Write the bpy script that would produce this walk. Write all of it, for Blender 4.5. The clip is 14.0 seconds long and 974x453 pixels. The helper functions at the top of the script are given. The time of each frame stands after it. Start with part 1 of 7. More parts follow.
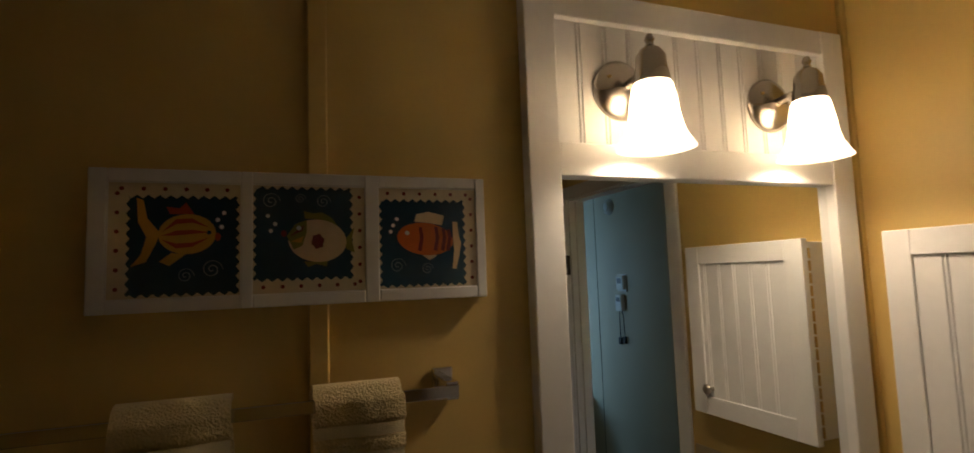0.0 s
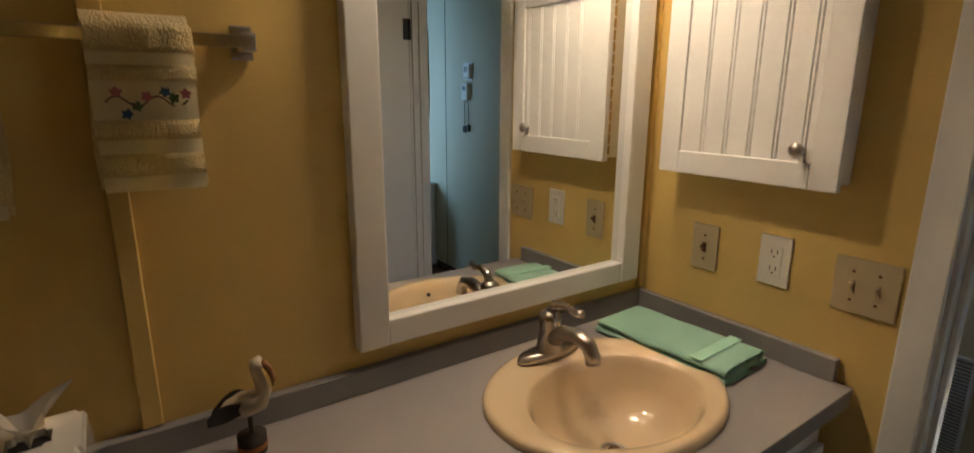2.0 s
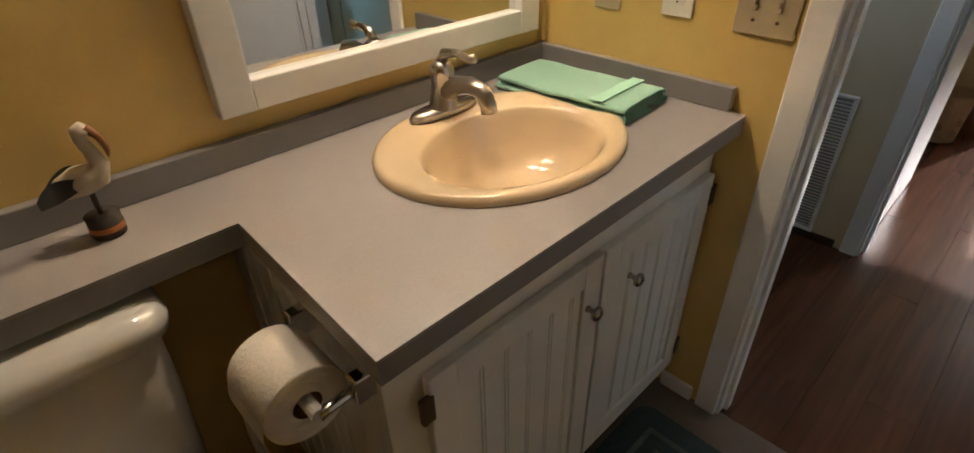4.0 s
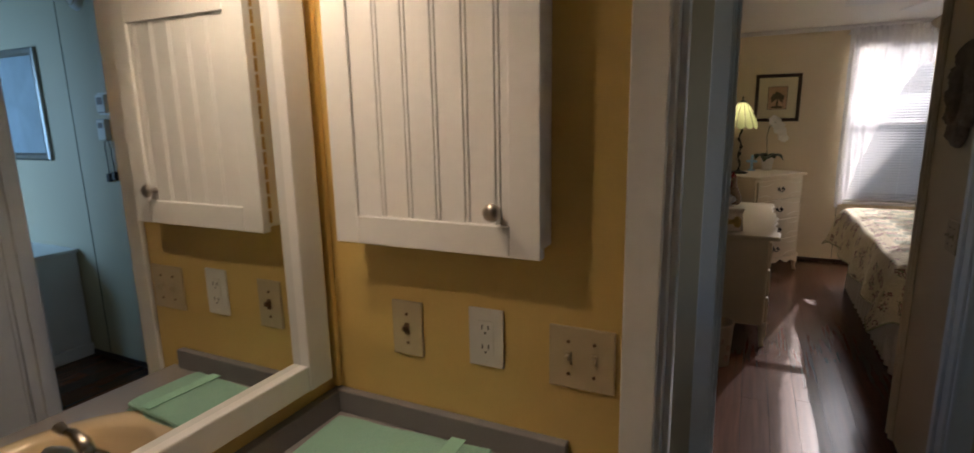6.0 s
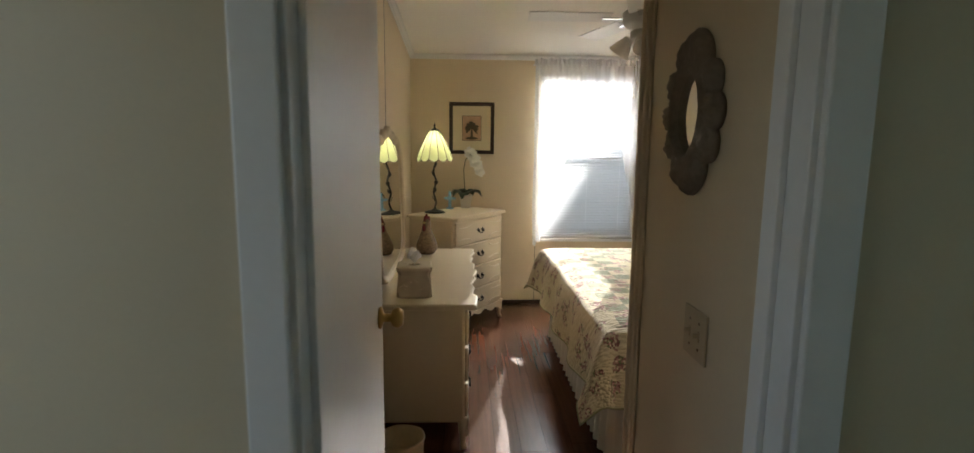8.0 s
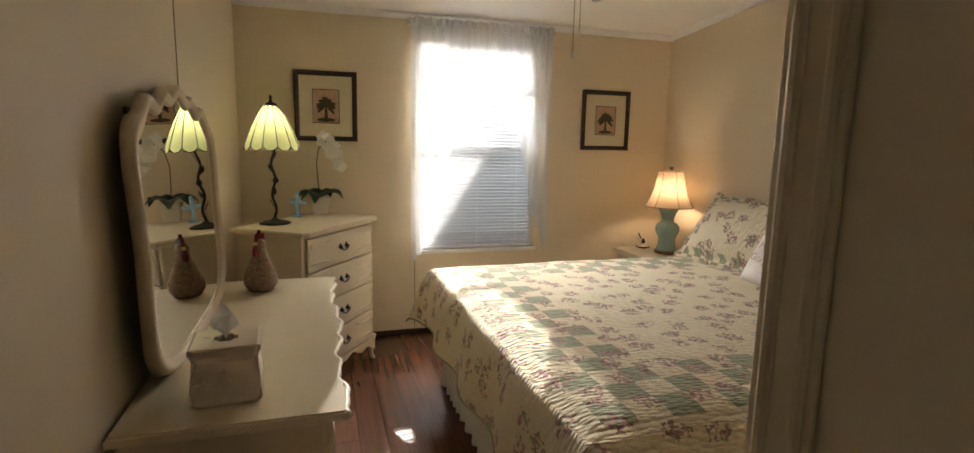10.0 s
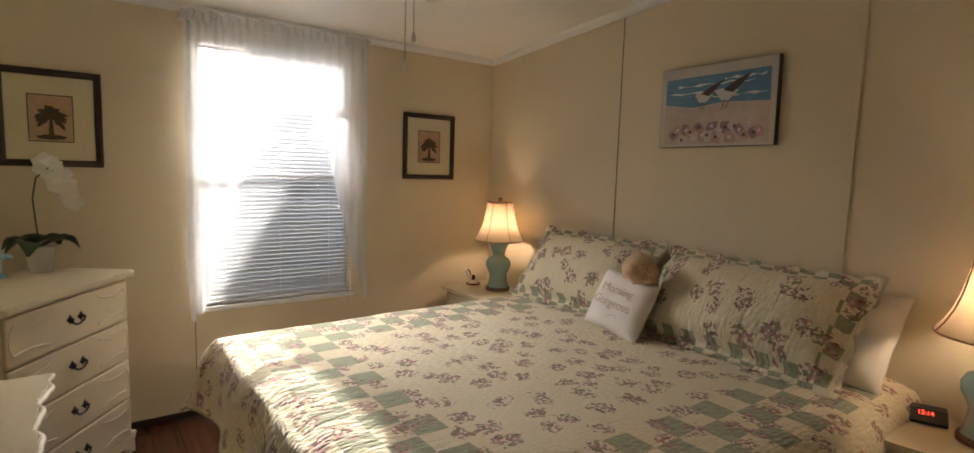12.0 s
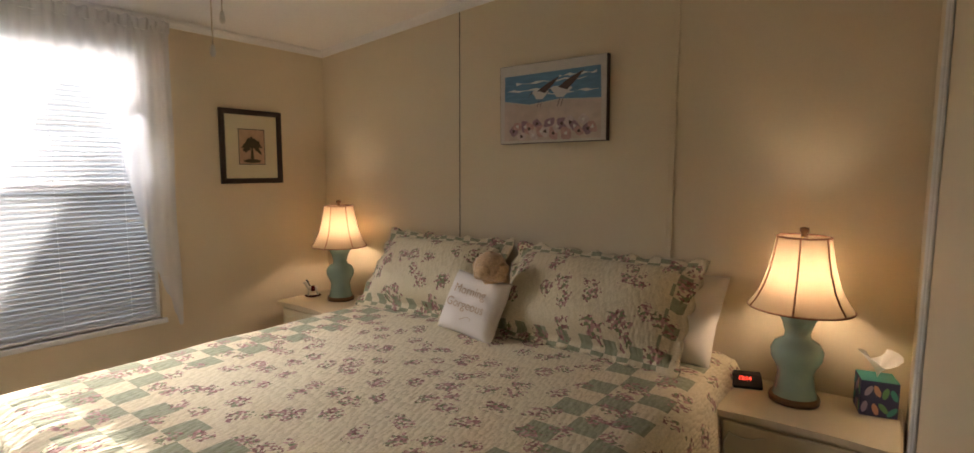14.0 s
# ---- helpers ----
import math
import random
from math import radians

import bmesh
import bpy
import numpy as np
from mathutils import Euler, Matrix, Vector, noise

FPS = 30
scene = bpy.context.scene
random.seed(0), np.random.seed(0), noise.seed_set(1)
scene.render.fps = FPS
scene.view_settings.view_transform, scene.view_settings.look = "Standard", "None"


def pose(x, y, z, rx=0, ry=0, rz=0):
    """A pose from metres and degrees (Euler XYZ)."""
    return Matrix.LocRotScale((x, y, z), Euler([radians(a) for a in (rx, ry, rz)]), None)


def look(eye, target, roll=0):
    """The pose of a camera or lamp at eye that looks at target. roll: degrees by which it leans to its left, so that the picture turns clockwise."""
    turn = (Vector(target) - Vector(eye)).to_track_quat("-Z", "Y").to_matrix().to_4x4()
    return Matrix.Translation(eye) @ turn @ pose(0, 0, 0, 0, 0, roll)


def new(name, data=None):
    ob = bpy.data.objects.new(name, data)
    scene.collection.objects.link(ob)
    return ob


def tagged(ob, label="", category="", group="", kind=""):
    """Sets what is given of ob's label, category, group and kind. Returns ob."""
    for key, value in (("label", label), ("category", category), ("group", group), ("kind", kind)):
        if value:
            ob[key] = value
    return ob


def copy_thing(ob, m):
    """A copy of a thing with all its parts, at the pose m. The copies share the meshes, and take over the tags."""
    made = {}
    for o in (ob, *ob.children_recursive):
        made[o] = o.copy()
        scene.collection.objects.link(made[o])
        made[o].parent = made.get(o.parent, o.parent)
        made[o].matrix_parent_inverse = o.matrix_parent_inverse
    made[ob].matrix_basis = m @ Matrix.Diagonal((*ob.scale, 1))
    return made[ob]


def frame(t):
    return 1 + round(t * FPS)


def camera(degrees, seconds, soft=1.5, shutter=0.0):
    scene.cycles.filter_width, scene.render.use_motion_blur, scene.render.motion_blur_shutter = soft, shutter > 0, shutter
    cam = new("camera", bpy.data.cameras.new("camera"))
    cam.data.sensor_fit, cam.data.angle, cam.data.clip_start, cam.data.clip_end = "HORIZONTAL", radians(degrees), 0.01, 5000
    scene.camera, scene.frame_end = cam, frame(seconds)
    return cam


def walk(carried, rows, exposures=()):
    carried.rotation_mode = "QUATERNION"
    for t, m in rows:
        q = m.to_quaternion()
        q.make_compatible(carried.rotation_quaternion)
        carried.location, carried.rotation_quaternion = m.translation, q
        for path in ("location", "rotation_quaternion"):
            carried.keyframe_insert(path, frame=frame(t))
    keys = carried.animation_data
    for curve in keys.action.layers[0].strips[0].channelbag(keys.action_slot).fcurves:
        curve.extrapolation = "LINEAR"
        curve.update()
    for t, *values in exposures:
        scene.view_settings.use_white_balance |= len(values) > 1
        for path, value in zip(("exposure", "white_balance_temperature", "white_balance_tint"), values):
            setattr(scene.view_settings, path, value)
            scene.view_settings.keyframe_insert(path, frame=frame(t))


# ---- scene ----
cam = camera(83.3, 14.0, shutter=0.2)
PATH = [
    (0, (0.683, 0.721, 1.686), (1.385, 2.585, 1.864), -2.0),
    (0.5, (0.724, 0.644, 1.677), (1.559, 2.46, 1.75), -1.7),
    (1, (0.74, 0.63, 1.57), (1.708, 2.38, 1.563), -2.0),
    (1.5, (0.74, 0.605, 1.512), (1.771, 2.306, 1.298), -0.8),
    (2, (0.726, 0.632, 1.441), (1.84, 2.225, 0.97), 0.3),
    (2.5, (0.75, 0.62, 1.383), (1.828, 2.113, 0.604), 0.3),
    (3, (0.762, 0.622, 1.327), (1.808, 1.996, 0.317), 0.5),
    (3.2, (0.766, 0.631, 1.303), (1.812, 1.937, 0.207), 1.1),
    (5.3, (0.949, 0.642, 1.303), (2.478, 1.581, 0.42), 0.1),
    (5.5, (0.978, 0.703, 1.393), (2.595, 1.65, 0.694), -0.1),
    (6, (1.063, 0.803, 1.485), (2.83, 1.655, 1.093), -1.1),
    (6.5, (1.315, 0.786, 1.474), (3.213, 1.347, 1.191), -1.0),
    (7, (1.69, 0.696, 1.486), (3.661, 0.917, 1.228), -0.4),
    (7.5, (2.029, 0.689, 1.469), (4.012, 0.686, 1.211), -0.3),
    (8, (2.322, 0.658, 1.45), (4.3, 0.579, 1.163), 0.6),
    (8.2, (2.454, 0.625, 1.448), (4.427, 0.51, 1.145), 1.2),
    (10.3, (3.562, 0.664, 1.389), (5.425, -0.003, 1.097), 1.1),
    (10.5, (3.635, 0.66, 1.385), (5.478, -0.063, 1.1), 1.2),
    (11, (3.804, 0.637, 1.395), (5.581, -0.241, 1.128), 1.3),
    (11.5, (3.894, 0.562, 1.419), (5.589, -0.474, 1.191), 1.5),
    (12, (3.943, 0.506, 1.439), (5.538, -0.683, 1.232), 1.8),
    (12.5, (3.944, 0.473, 1.434), (5.44, -0.84, 1.233), 1.7),
    (13, (3.977, 0.445, 1.426), (5.388, -0.958, 1.219), 1.0),
    (13.5, (4.0, 0.421, 1.437), (5.325, -1.064, 1.238), 0.4),
    (14, (4.073, 0.426, 1.454), (5.256, -1.172, 1.244), 0.2),
]

EXPOSURES = [(0.0, 0.55, 6350, 18), (0.6, 0.5, 6350, 18), (1.3, 1.4, 6350, 18), (2.0, 1.65, 6350, 18), (3.2, 2.5, 6350, 18), (5.3, 2.1, 6000, 14),
             (6.0, 1.1, 6200, 22), (6.6, 1.05, 6000, 14), (7.2, 1.85, 5900, 10), (8.2, 2.1, 6250, 12), (10.5, 1.85, 6500, 14), (14.0, 1.6, 6500, 18)]
walk(cam, [(t, look(eye, target, roll)) for t, eye, target, roll in PATH], EXPOSURES)

# ---------------------------------------------------------------- light
SUN_WAY = Vector((-1, 0.28, -0.48)).normalized()
world = bpy.data.worlds.new("world")
scene.world = world
world.use_nodes = True
wn = world.node_tree
sky = wn.nodes.new("ShaderNodeTexSky")
sky.sky_type = "NISHITA"
sky.sun_disc = False
sky.sun_elevation = math.asin(-SUN_WAY.z)
sky.sun_rotation = math.atan2(-SUN_WAY.x, -SUN_WAY.y)
wn.links.new(sky.outputs[0], wn.nodes["Background"].inputs[0])
wn.nodes["Background"].inputs[1].default_value = 0.08
sun = new("sun", bpy.data.lights.new("sun", "SUN"))
sun.data.energy, sun.data.angle, sun.data.color = 4.4, radians(0.5), (1.0, 0.93, 0.82)
sun.matrix_world = look((12, 0, 6), Vector((12, 0, 6)) + SUN_WAY)


def bulb(name, at, watts, colour, radius=0.03):
    ob = new(name, bpy.data.lights.new(name, "POINT"))
    ob.data.energy, ob.data.color, ob.data.shadow_soft_size = watts, colour, radius
    ob.location = at
    return ob


def area_lamp(name, at, target, w, h, watts, colour):
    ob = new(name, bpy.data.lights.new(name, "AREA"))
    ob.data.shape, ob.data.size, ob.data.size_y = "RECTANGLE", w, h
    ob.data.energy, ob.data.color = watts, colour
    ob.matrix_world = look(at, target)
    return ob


WARM = (1.0, 0.74, 0.48)
bulb("sconce_bulb", (1.288, 1.486, 1.945), 2.6, (1.0, 0.80, 0.54))
bulb("sconce_bulb", (1.665, 1.486, 1.945), 2.6, (1.0, 0.80, 0.54))
bulb("bedside_bulb", (4.32, -1.83, 1.07), 1.7, WARM)
bulb("bedside_bulb", (6.93, -1.83, 1.07), 1.7, WARM)
bulb("table_lamp_bulb", (6.66, 0.90, 1.48), 0.65, (1.0, 0.8, 0.5), 0.02)
area_lamp("bedroom_window_light", (7.62, -0.45, 1.45), (4, -0.45, 1.0), 1.1, 1.6, 0.8, (0.80, 0.93, 1.0))
# Added fill lamp inside the curtain, aimed down to brighten the bed.
bed_fill = area_lamp("bed_fill_light", (7.22, -0.45, 1.70), (6.52, -0.55, 0.90), 0.8, 0.6, 3.7, (1.0, 0.97, 0.92))
bed_fill.data.spread = radians(100)
# Unseen warm fill lamp, added beyond the hall end to lift the walls.
area_lamp("hall_end_fill", (2.5, 1.72, 1.45), (2.5, 0.0, 1.30), 0.6, 1.0, 0.14, (1.0, 0.86, 0.60))
# Added lamp behind an unseen opening, standing in for blue daylight in the hall.
area_lamp("hall_daylight_fill", (1.50, -2.45, 1.45), (3.0, -2.45, 1.35), 0.5, 1.0, 11, (0.30, 0.63, 1.0))

# ---------------------------------------------------------------- materials
def mat(name, colour, rough=0.6, metal=0.0, grain=0.06, scale=40.0, stain=0.06, stain_scale=1.6, bump=0.0, bump_scale=None, spec=0.5,
        translucent=0.0, emit=0.0, emit_colour=None, coat=0.0, sheen=0.0, transmission=0.0, per_object=0.0, stretch=(1, 1, 1)):
    m = bpy.data.materials.new(name)
    m.use_nodes = True
    nt = m.node_tree
    b = nt.nodes["Principled BSDF"]
    L = nt.links.new
    tc = nt.nodes.new("ShaderNodeTexCoord")
    mp = nt.nodes.new("ShaderNodeMapping")
    mp.inputs["Scale"].default_value = stretch
    L(tc.outputs["Object"], mp.inputs["Vector"])
    n1 = nt.nodes.new("ShaderNodeTexNoise")
    n1.inputs["Scale"].default_value, n1.inputs["Detail"].default_value = scale, 3
    L(mp.outputs[0], n1.inputs["Vector"])
    n2 = nt.nodes.new("ShaderNodeTexNoise")
    n2.inputs["Scale"].default_value, n2.inputs["Detail"].default_value = stain_scale, 4
    L(tc.outputs["Object"], n2.inputs["Vector"])
    a = nt.nodes.new("ShaderNodeMath"); a.operation = "MULTIPLY_ADD"
    L(n1.outputs["Fac"], a.inputs[0]); a.inputs[1].default_value = 2 * grain; a.inputs[2].default_value = 1 - grain - stain
    c = nt.nodes.new("ShaderNodeMath"); c.operation = "MULTIPLY_ADD"
    L(n2.outputs["Fac"], c.inputs[0]); c.inputs[1].default_value = 2 * stain; L(a.outputs[0], c.inputs[2])
    last = c
    if per_object:
        oi = nt.nodes.new("ShaderNodeObjectInfo")
        d = nt.nodes.new("ShaderNodeMath"); d.operation = "MULTIPLY_ADD"
        L(oi.outputs["Random"], d.inputs[0]); d.inputs[1].default_value = per_object; L(c.outputs[0], d.inputs[2])
        last = d
    v = nt.nodes.new("ShaderNodeVectorMath"); v.operation = "SCALE"
    v.inputs[0].default_value = colour[:3]
    L(last.outputs[0], v.inputs["Scale"])
    L(v.outputs[0], b.inputs["Base Color"])
    r = nt.nodes.new("ShaderNodeMath"); r.operation = "MULTIPLY_ADD"; r.use_clamp = True
    L(n2.outputs["Fac"], r.inputs[0]); r.inputs[1].default_value = 0.16; r.inputs[2].default_value = rough - 0.08
    L(r.outputs[0], b.inputs["Roughness"])
    b.inputs["Metallic"].default_value = metal
    b.inputs["Specular IOR Level"].default_value = spec
    b.inputs["Coat Weight"].default_value = coat
    b.inputs["Sheen Weight"].default_value = sheen
    b.inputs["Transmission Weight"].default_value = transmission
    if emit:
        b.inputs["Emission Color"].default_value = (*(emit_colour or colour)[:3], 1)
        b.inputs["Emission Strength"].default_value = emit
    if bump:
        bp = nt.nodes.new("ShaderNodeBump")
        bp.inputs["Strength"].default_value, bp.inputs["Distance"].default_value = bump, 0.004
        h = n1
        if bump_scale:
            h = nt.nodes.new("ShaderNodeTexNoise")
            h.inputs["Scale"].default_value, h.inputs["Detail"].default_value = bump_scale, 4
            L(tc.outputs["Object"], h.inputs["Vector"])
        L(h.outputs["Fac"], bp.inputs["Height"])
        L(bp.outputs[0], b.inputs["Normal"])
    if translucent:
        t = nt.nodes.new("ShaderNodeBsdfTranslucent")
        L(v.outputs[0], t.inputs["Color"])
        mx = nt.nodes.new("ShaderNodeMixShader")
        mx.inputs[0].default_value = translucent
        L(b.outputs[0], mx.inputs[1]); L(t.outputs[0], mx.inputs[2])
        L(mx.outputs[0], nt.nodes["Material Output"].inputs[0])
    return m


def sheer_material():
    m = mat("sheer_voile", (0.82, 0.83, 0.85), 0.9, translucent=0.28, grain=0.05, scale=300)
    nt = m.node_tree
    out = nt.nodes["Material Output"]
    src = out.inputs[0].links[0].from_socket
    tr = nt.nodes.new("ShaderNodeBsdfTransparent")
    mx = nt.nodes.new("ShaderNodeMixShader")
    mx.inputs[0].default_value = 0.24
    nt.links.new(src, mx.inputs[1]); nt.links.new(tr.outputs[0], mx.inputs[2]); nt.links.new(mx.outputs[0], out.inputs[0])
    return m


def wood_floor_material():
    m = bpy.data.materials.new("laminate")
    m.use_nodes = True
    nt = m.node_tree
    L = nt.links.new
    b = nt.nodes["Principled BSDF"]
    tc = nt.nodes.new("ShaderNodeTexCoord")
    oi = nt.nodes.new("ShaderNodeObjectInfo")
    ad = nt.nodes.new("ShaderNodeVectorMath"); ad.operation = "ADD"
    off = nt.nodes.new("ShaderNodeVectorMath"); off.operation = "SCALE"
    off.inputs[0].default_value = (13, 29, 7)
    L(oi.outputs["Random"], off.inputs["Scale"])
    L(tc.outputs["Object"], ad.inputs[0]); L(off.outputs[0], ad.inputs[1])
    mp = nt.nodes.new("ShaderNodeMapping"); mp.inputs["Scale"].default_value = (1.2, 22, 8)
    L(ad.outputs[0], mp.inputs[0])
    n = nt.nodes.new("ShaderNodeTexNoise"); n.inputs["Scale"].default_value = 2.0; n.inputs["Detail"].default_value = 3; n.inputs["Distortion"].default_value = 0.4
    L(mp.outputs[0], n.inputs["Vector"])
    cr = nt.nodes.new("ShaderNodeValToRGB")
    e = cr.color_ramp.elements
    e[0].position, e[0].color = 0.22, (0.075, 0.027, 0.013, 1)
    e[1].position, e[1].color = 0.85, (0.135, 0.048, 0.022, 1)
    L(n.outputs["Fac"], cr.inputs[0])
    hs = nt.nodes.new("ShaderNodeHueSaturation")
    md = nt.nodes.new("ShaderNodeMath"); md.operation = "MULTIPLY_ADD"
    L(oi.outputs["Random"], md.inputs[0]); md.inputs[1].default_value = 0.25; md.inputs[2].default_value = 0.85
    L(md.outputs[0], hs.inputs["Value"]); L(cr.outputs[0], hs.inputs["Color"])
    L(hs.outputs[0], b.inputs["Base Color"])
    rr = nt.nodes.new("ShaderNodeMath"); rr.operation = "MULTIPLY_ADD"
    L(n.outputs["Fac"], rr.inputs[0]); rr.inputs[1].default_value = 0.04; rr.inputs[2].default_value = 0.24; b.inputs["Specular IOR Level"].default_value = 0.36
    L(rr.outputs[0], b.inputs["Roughness"])
    return m


def quilt_material(name, ring, shift=0.0, field=(0.80, 0.71, 0.51)):
    """Cream quilt with scattered rose clusters and puckered relief; ring = inner u, inner v, outer u, outer v, patch size of its green checked border; UVs are metres."""
    m = bpy.data.materials.new(name)
    m.use_nodes = True
    nt = m.node_tree
    L, N = nt.links.new, nt.nodes.new
    b = nt.nodes["Principled BSDF"]
    tc = N("ShaderNodeTexCoord")
    uv = tc.outputs["UV"]
    moved = N("ShaderNodeVectorMath"); moved.operation = "ADD"
    moved.inputs[1].default_value = (shift, shift * 0.7, 0)
    L(uv, moved.inputs[0])
    spot = moved.outputs[0]

    def math_node(op, a=None, c=None):
        k = N("ShaderNodeMath"); k.operation = op
        for i, q in enumerate((a, c)):
            if q is None:
                continue
            if isinstance(q, (int, float)):
                k.inputs[i].default_value = q
            else:
                L(q, k.inputs[i])
        return k.outputs[0]

    def mix(f, a, c):
        k = N("ShaderNodeMix"); k.data_type = "RGBA"
        for q, i in ((f, 0), (a, 6), (c, 7)):
            if isinstance(q, tuple):
                k.inputs[i].default_value = (*q, 1)
            else:
                L(q, k.inputs[i])
        return k.outputs[2]

    def voro(scale):
        k = N("ShaderNodeTexVoronoi"); k.inputs["Scale"].default_value = scale
        k.voronoi_dimensions = "2D"
        return k

    def noi(scale, vec=uv, detail=2):
        k = N("ShaderNodeTexNoise"); k.inputs["Scale"].default_value = scale; k.inputs["Detail"].default_value = detail
        L(vec, k.inputs["Vector"])
        return k
    warp = noi(9)
    wv = N("ShaderNodeVectorMath"); wv.operation = "MULTIPLY_ADD"
    L(warp.outputs["Color"], wv.inputs[0]); wv.inputs[1].default_value = (0.09, 0.09, 0); L(spot, wv.inputs[2])
    big = voro(8.2); L(wv.outputs[0], big.inputs["Vector"])
    big.inputs["Randomness"].default_value = 0.9
    inside = math_node("LESS_THAN", math_node("ADD", big.outputs["Distance"], math_node("MULTIPLY", noi(38).outputs["Fac"], 0.62)), 0.60)
    small = voro(110); L(uv, small.inputs["Vector"])
    sep = N("ShaderNodeSeparateColor"); L(small.outputs["Color"], sep.inputs[0])
    petal = math_node("MULTIPLY", math_node("GREATER_THAN", sep.outputs[0], 0.55), inside)
    leafy = math_node("MULTIPLY", math_node("LESS_THAN", sep.outputs[0], 0.2), inside)
    rose = mix(sep.outputs[1], (0.22, 0.075, 0.08), (0.62, 0.37, 0.34))
    green = (0.22, 0.25, 0.13)
    iu, iv, ou, ov, patch = ring
    sx = N("ShaderNodeSeparateXYZ"); L(uv, sx.inputs[0])
    au, av = math_node("ABSOLUTE", sx.outputs[0]), math_node("ABSOLUTE", sx.outputs[1])
    ch = N("ShaderNodeTexChecker"); ch.inputs["Scale"].default_value = 1.0
    ms = N("ShaderNodeVectorMath"); ms.operation = "MULTIPLY_ADD"; L(uv, ms.inputs[0])
    ms.inputs[1].default_value, ms.inputs[2].default_value = (1 / patch, 1 / patch, 0), (0, 0, 0.5)
    L(ms.outputs[0], ch.inputs["Vector"])
    outer = math_node("MULTIPLY", math_node("LESS_THAN", au, ou), math_node("LESS_THAN", av, ov))
    inner = math_node("MULTIPLY", math_node("LESS_THAN", au, iu), math_node("LESS_THAN", av, iv))
    gfac = math_node("MULTIPLY", math_node("SUBTRACT", outer, inner), ch.outputs["Fac"])
    gcol = mix(noi(60).outputs["Fac"], (0.19, 0.22, 0.13), (0.40, 0.43, 0.29))
    base = mix(gfac, field, gcol)
    vary = noi(3.0)
    base2 = mix(math_node("MULTIPLY", vary.outputs["Fac"], 0.25), base, (0.45, 0.40, 0.28)) 
    c1 = mix(petal, base2, rose)
    c2 = mix(leafy, c1, green)
    fine = noi(170, detail=3)
    c3 = mix(math_node("MULTIPLY", math_node("SUBTRACT", fine.outputs["Fac"], 0.38), 0.9), c2, (0.30, 0.24, 0.15))
    L(c3, b.inputs["Base Color"])
    b.inputs["Roughness"].default_value = 0.9
    b.inputs["Sheen Weight"].default_value = 0.15
    # stitched relief: rows of puckers
    wmap = N("ShaderNodeMapping"); wmap.inputs["Scale"].default_value = (75, 28, 1)
    L(uv, wmap.inputs[0])
    pk = N("ShaderNodeTexVoronoi"); pk.inputs["Scale"].default_value = 1.0; pk.voronoi_dimensions = "2D"
    L(wmap.outputs[0], pk.inputs["Vector"])
    bp = N("ShaderNodeBump"); bp.inputs["Strength"].default_value = 0.7; bp.inputs["Distance"].default_value = 0.008
    bp.invert = True
    L(pk.outputs["Distance"], bp.inputs["Height"]); L(bp.outputs[0], b.inputs["Normal"])
    return m


YELLOW = mat("yellow_wall", (0.69, 0.495, 0.165), 0.45, grain=0.03, scale=120, stain=0.04, bump=0.05)
BEIGE = mat("beige_wall", (0.72, 0.62, 0.45), 0.55, grain=0.03, scale=120, stain=0.03, bump=0.05)
HALLGREEN = mat("hall_wall", (0.62, 0.54, 0.38), 0.55, grain=0.03, scale=120, stain=0.03, bump=0.05)
WHITE = mat("white_paint", (0.78, 0.78, 0.77), 0.4, grain=0.03, scale=60, stain=0.03, bump=0.04)
CEILING = mat("ceiling_texture", (0.84, 0.82, 0.78), 0.95, grain=0.05, scale=90, stain=0.03, bump=1.0, bump_scale=55)
SEAM = mat("dark_joint", (0.10, 0.09, 0.07), 0.8)
LAMINATE = wood_floor_material()
UNDER = mat("floor_joint", (0.02, 0.012, 0.008), 0.8)
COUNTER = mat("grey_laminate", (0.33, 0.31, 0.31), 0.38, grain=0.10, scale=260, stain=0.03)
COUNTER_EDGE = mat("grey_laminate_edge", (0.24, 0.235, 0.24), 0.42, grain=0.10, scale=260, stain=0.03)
BISQUE = mat("bisque_porcelain", (0.74, 0.58, 0.38), 0.12, grain=0.01, stain=0.03, coat=0.6)
PORCELAIN = mat("white_porcelain", (0.72, 0.71, 0.68), 0.1, grain=0.01, stain=0.02, coat=0.6)
NICKEL = mat("brushed_nickel", (0.52, 0.48, 0.44), 0.28, 1.0, grain=0.08, scale=200)
CHROME = mat("chrome", (0.7, 0.7, 0.7), 0.12, 1.0, grain=0.02)
BRASS = mat("brass", (0.55, 0.38, 0.14), 0.3, 1.0)
DARK = mat("black_plastic", (0.02, 0.02, 0.022), 0.4)
MIRROR = mat("mirror", (0.86, 0.88, 0.87), 0.0, 1.0, grain=0, stain=0)
for _n in MIRROR.node_tree.nodes:
    if _n.type == "BSDF_PRINCIPLED":
        for _l in list(_n.inputs["Roughness"].links):
            MIRROR.node_tree.links.remove(_l)
        _n.inputs["Roughness"].default_value = 0.0
IVORY = mat("ivory_plastic", (0.52, 0.43, 0.27), 0.35)
PLATEWHITE = mat("white_plastic", (0.75, 0.73, 0.68), 0.35)
TERRY_YELLOW = mat("yellow_terry", (0.80, 0.66, 0.33), 0.95, grain=0.2, scale=260, bump=1.0, bump_scale=320, sheen=0.3)
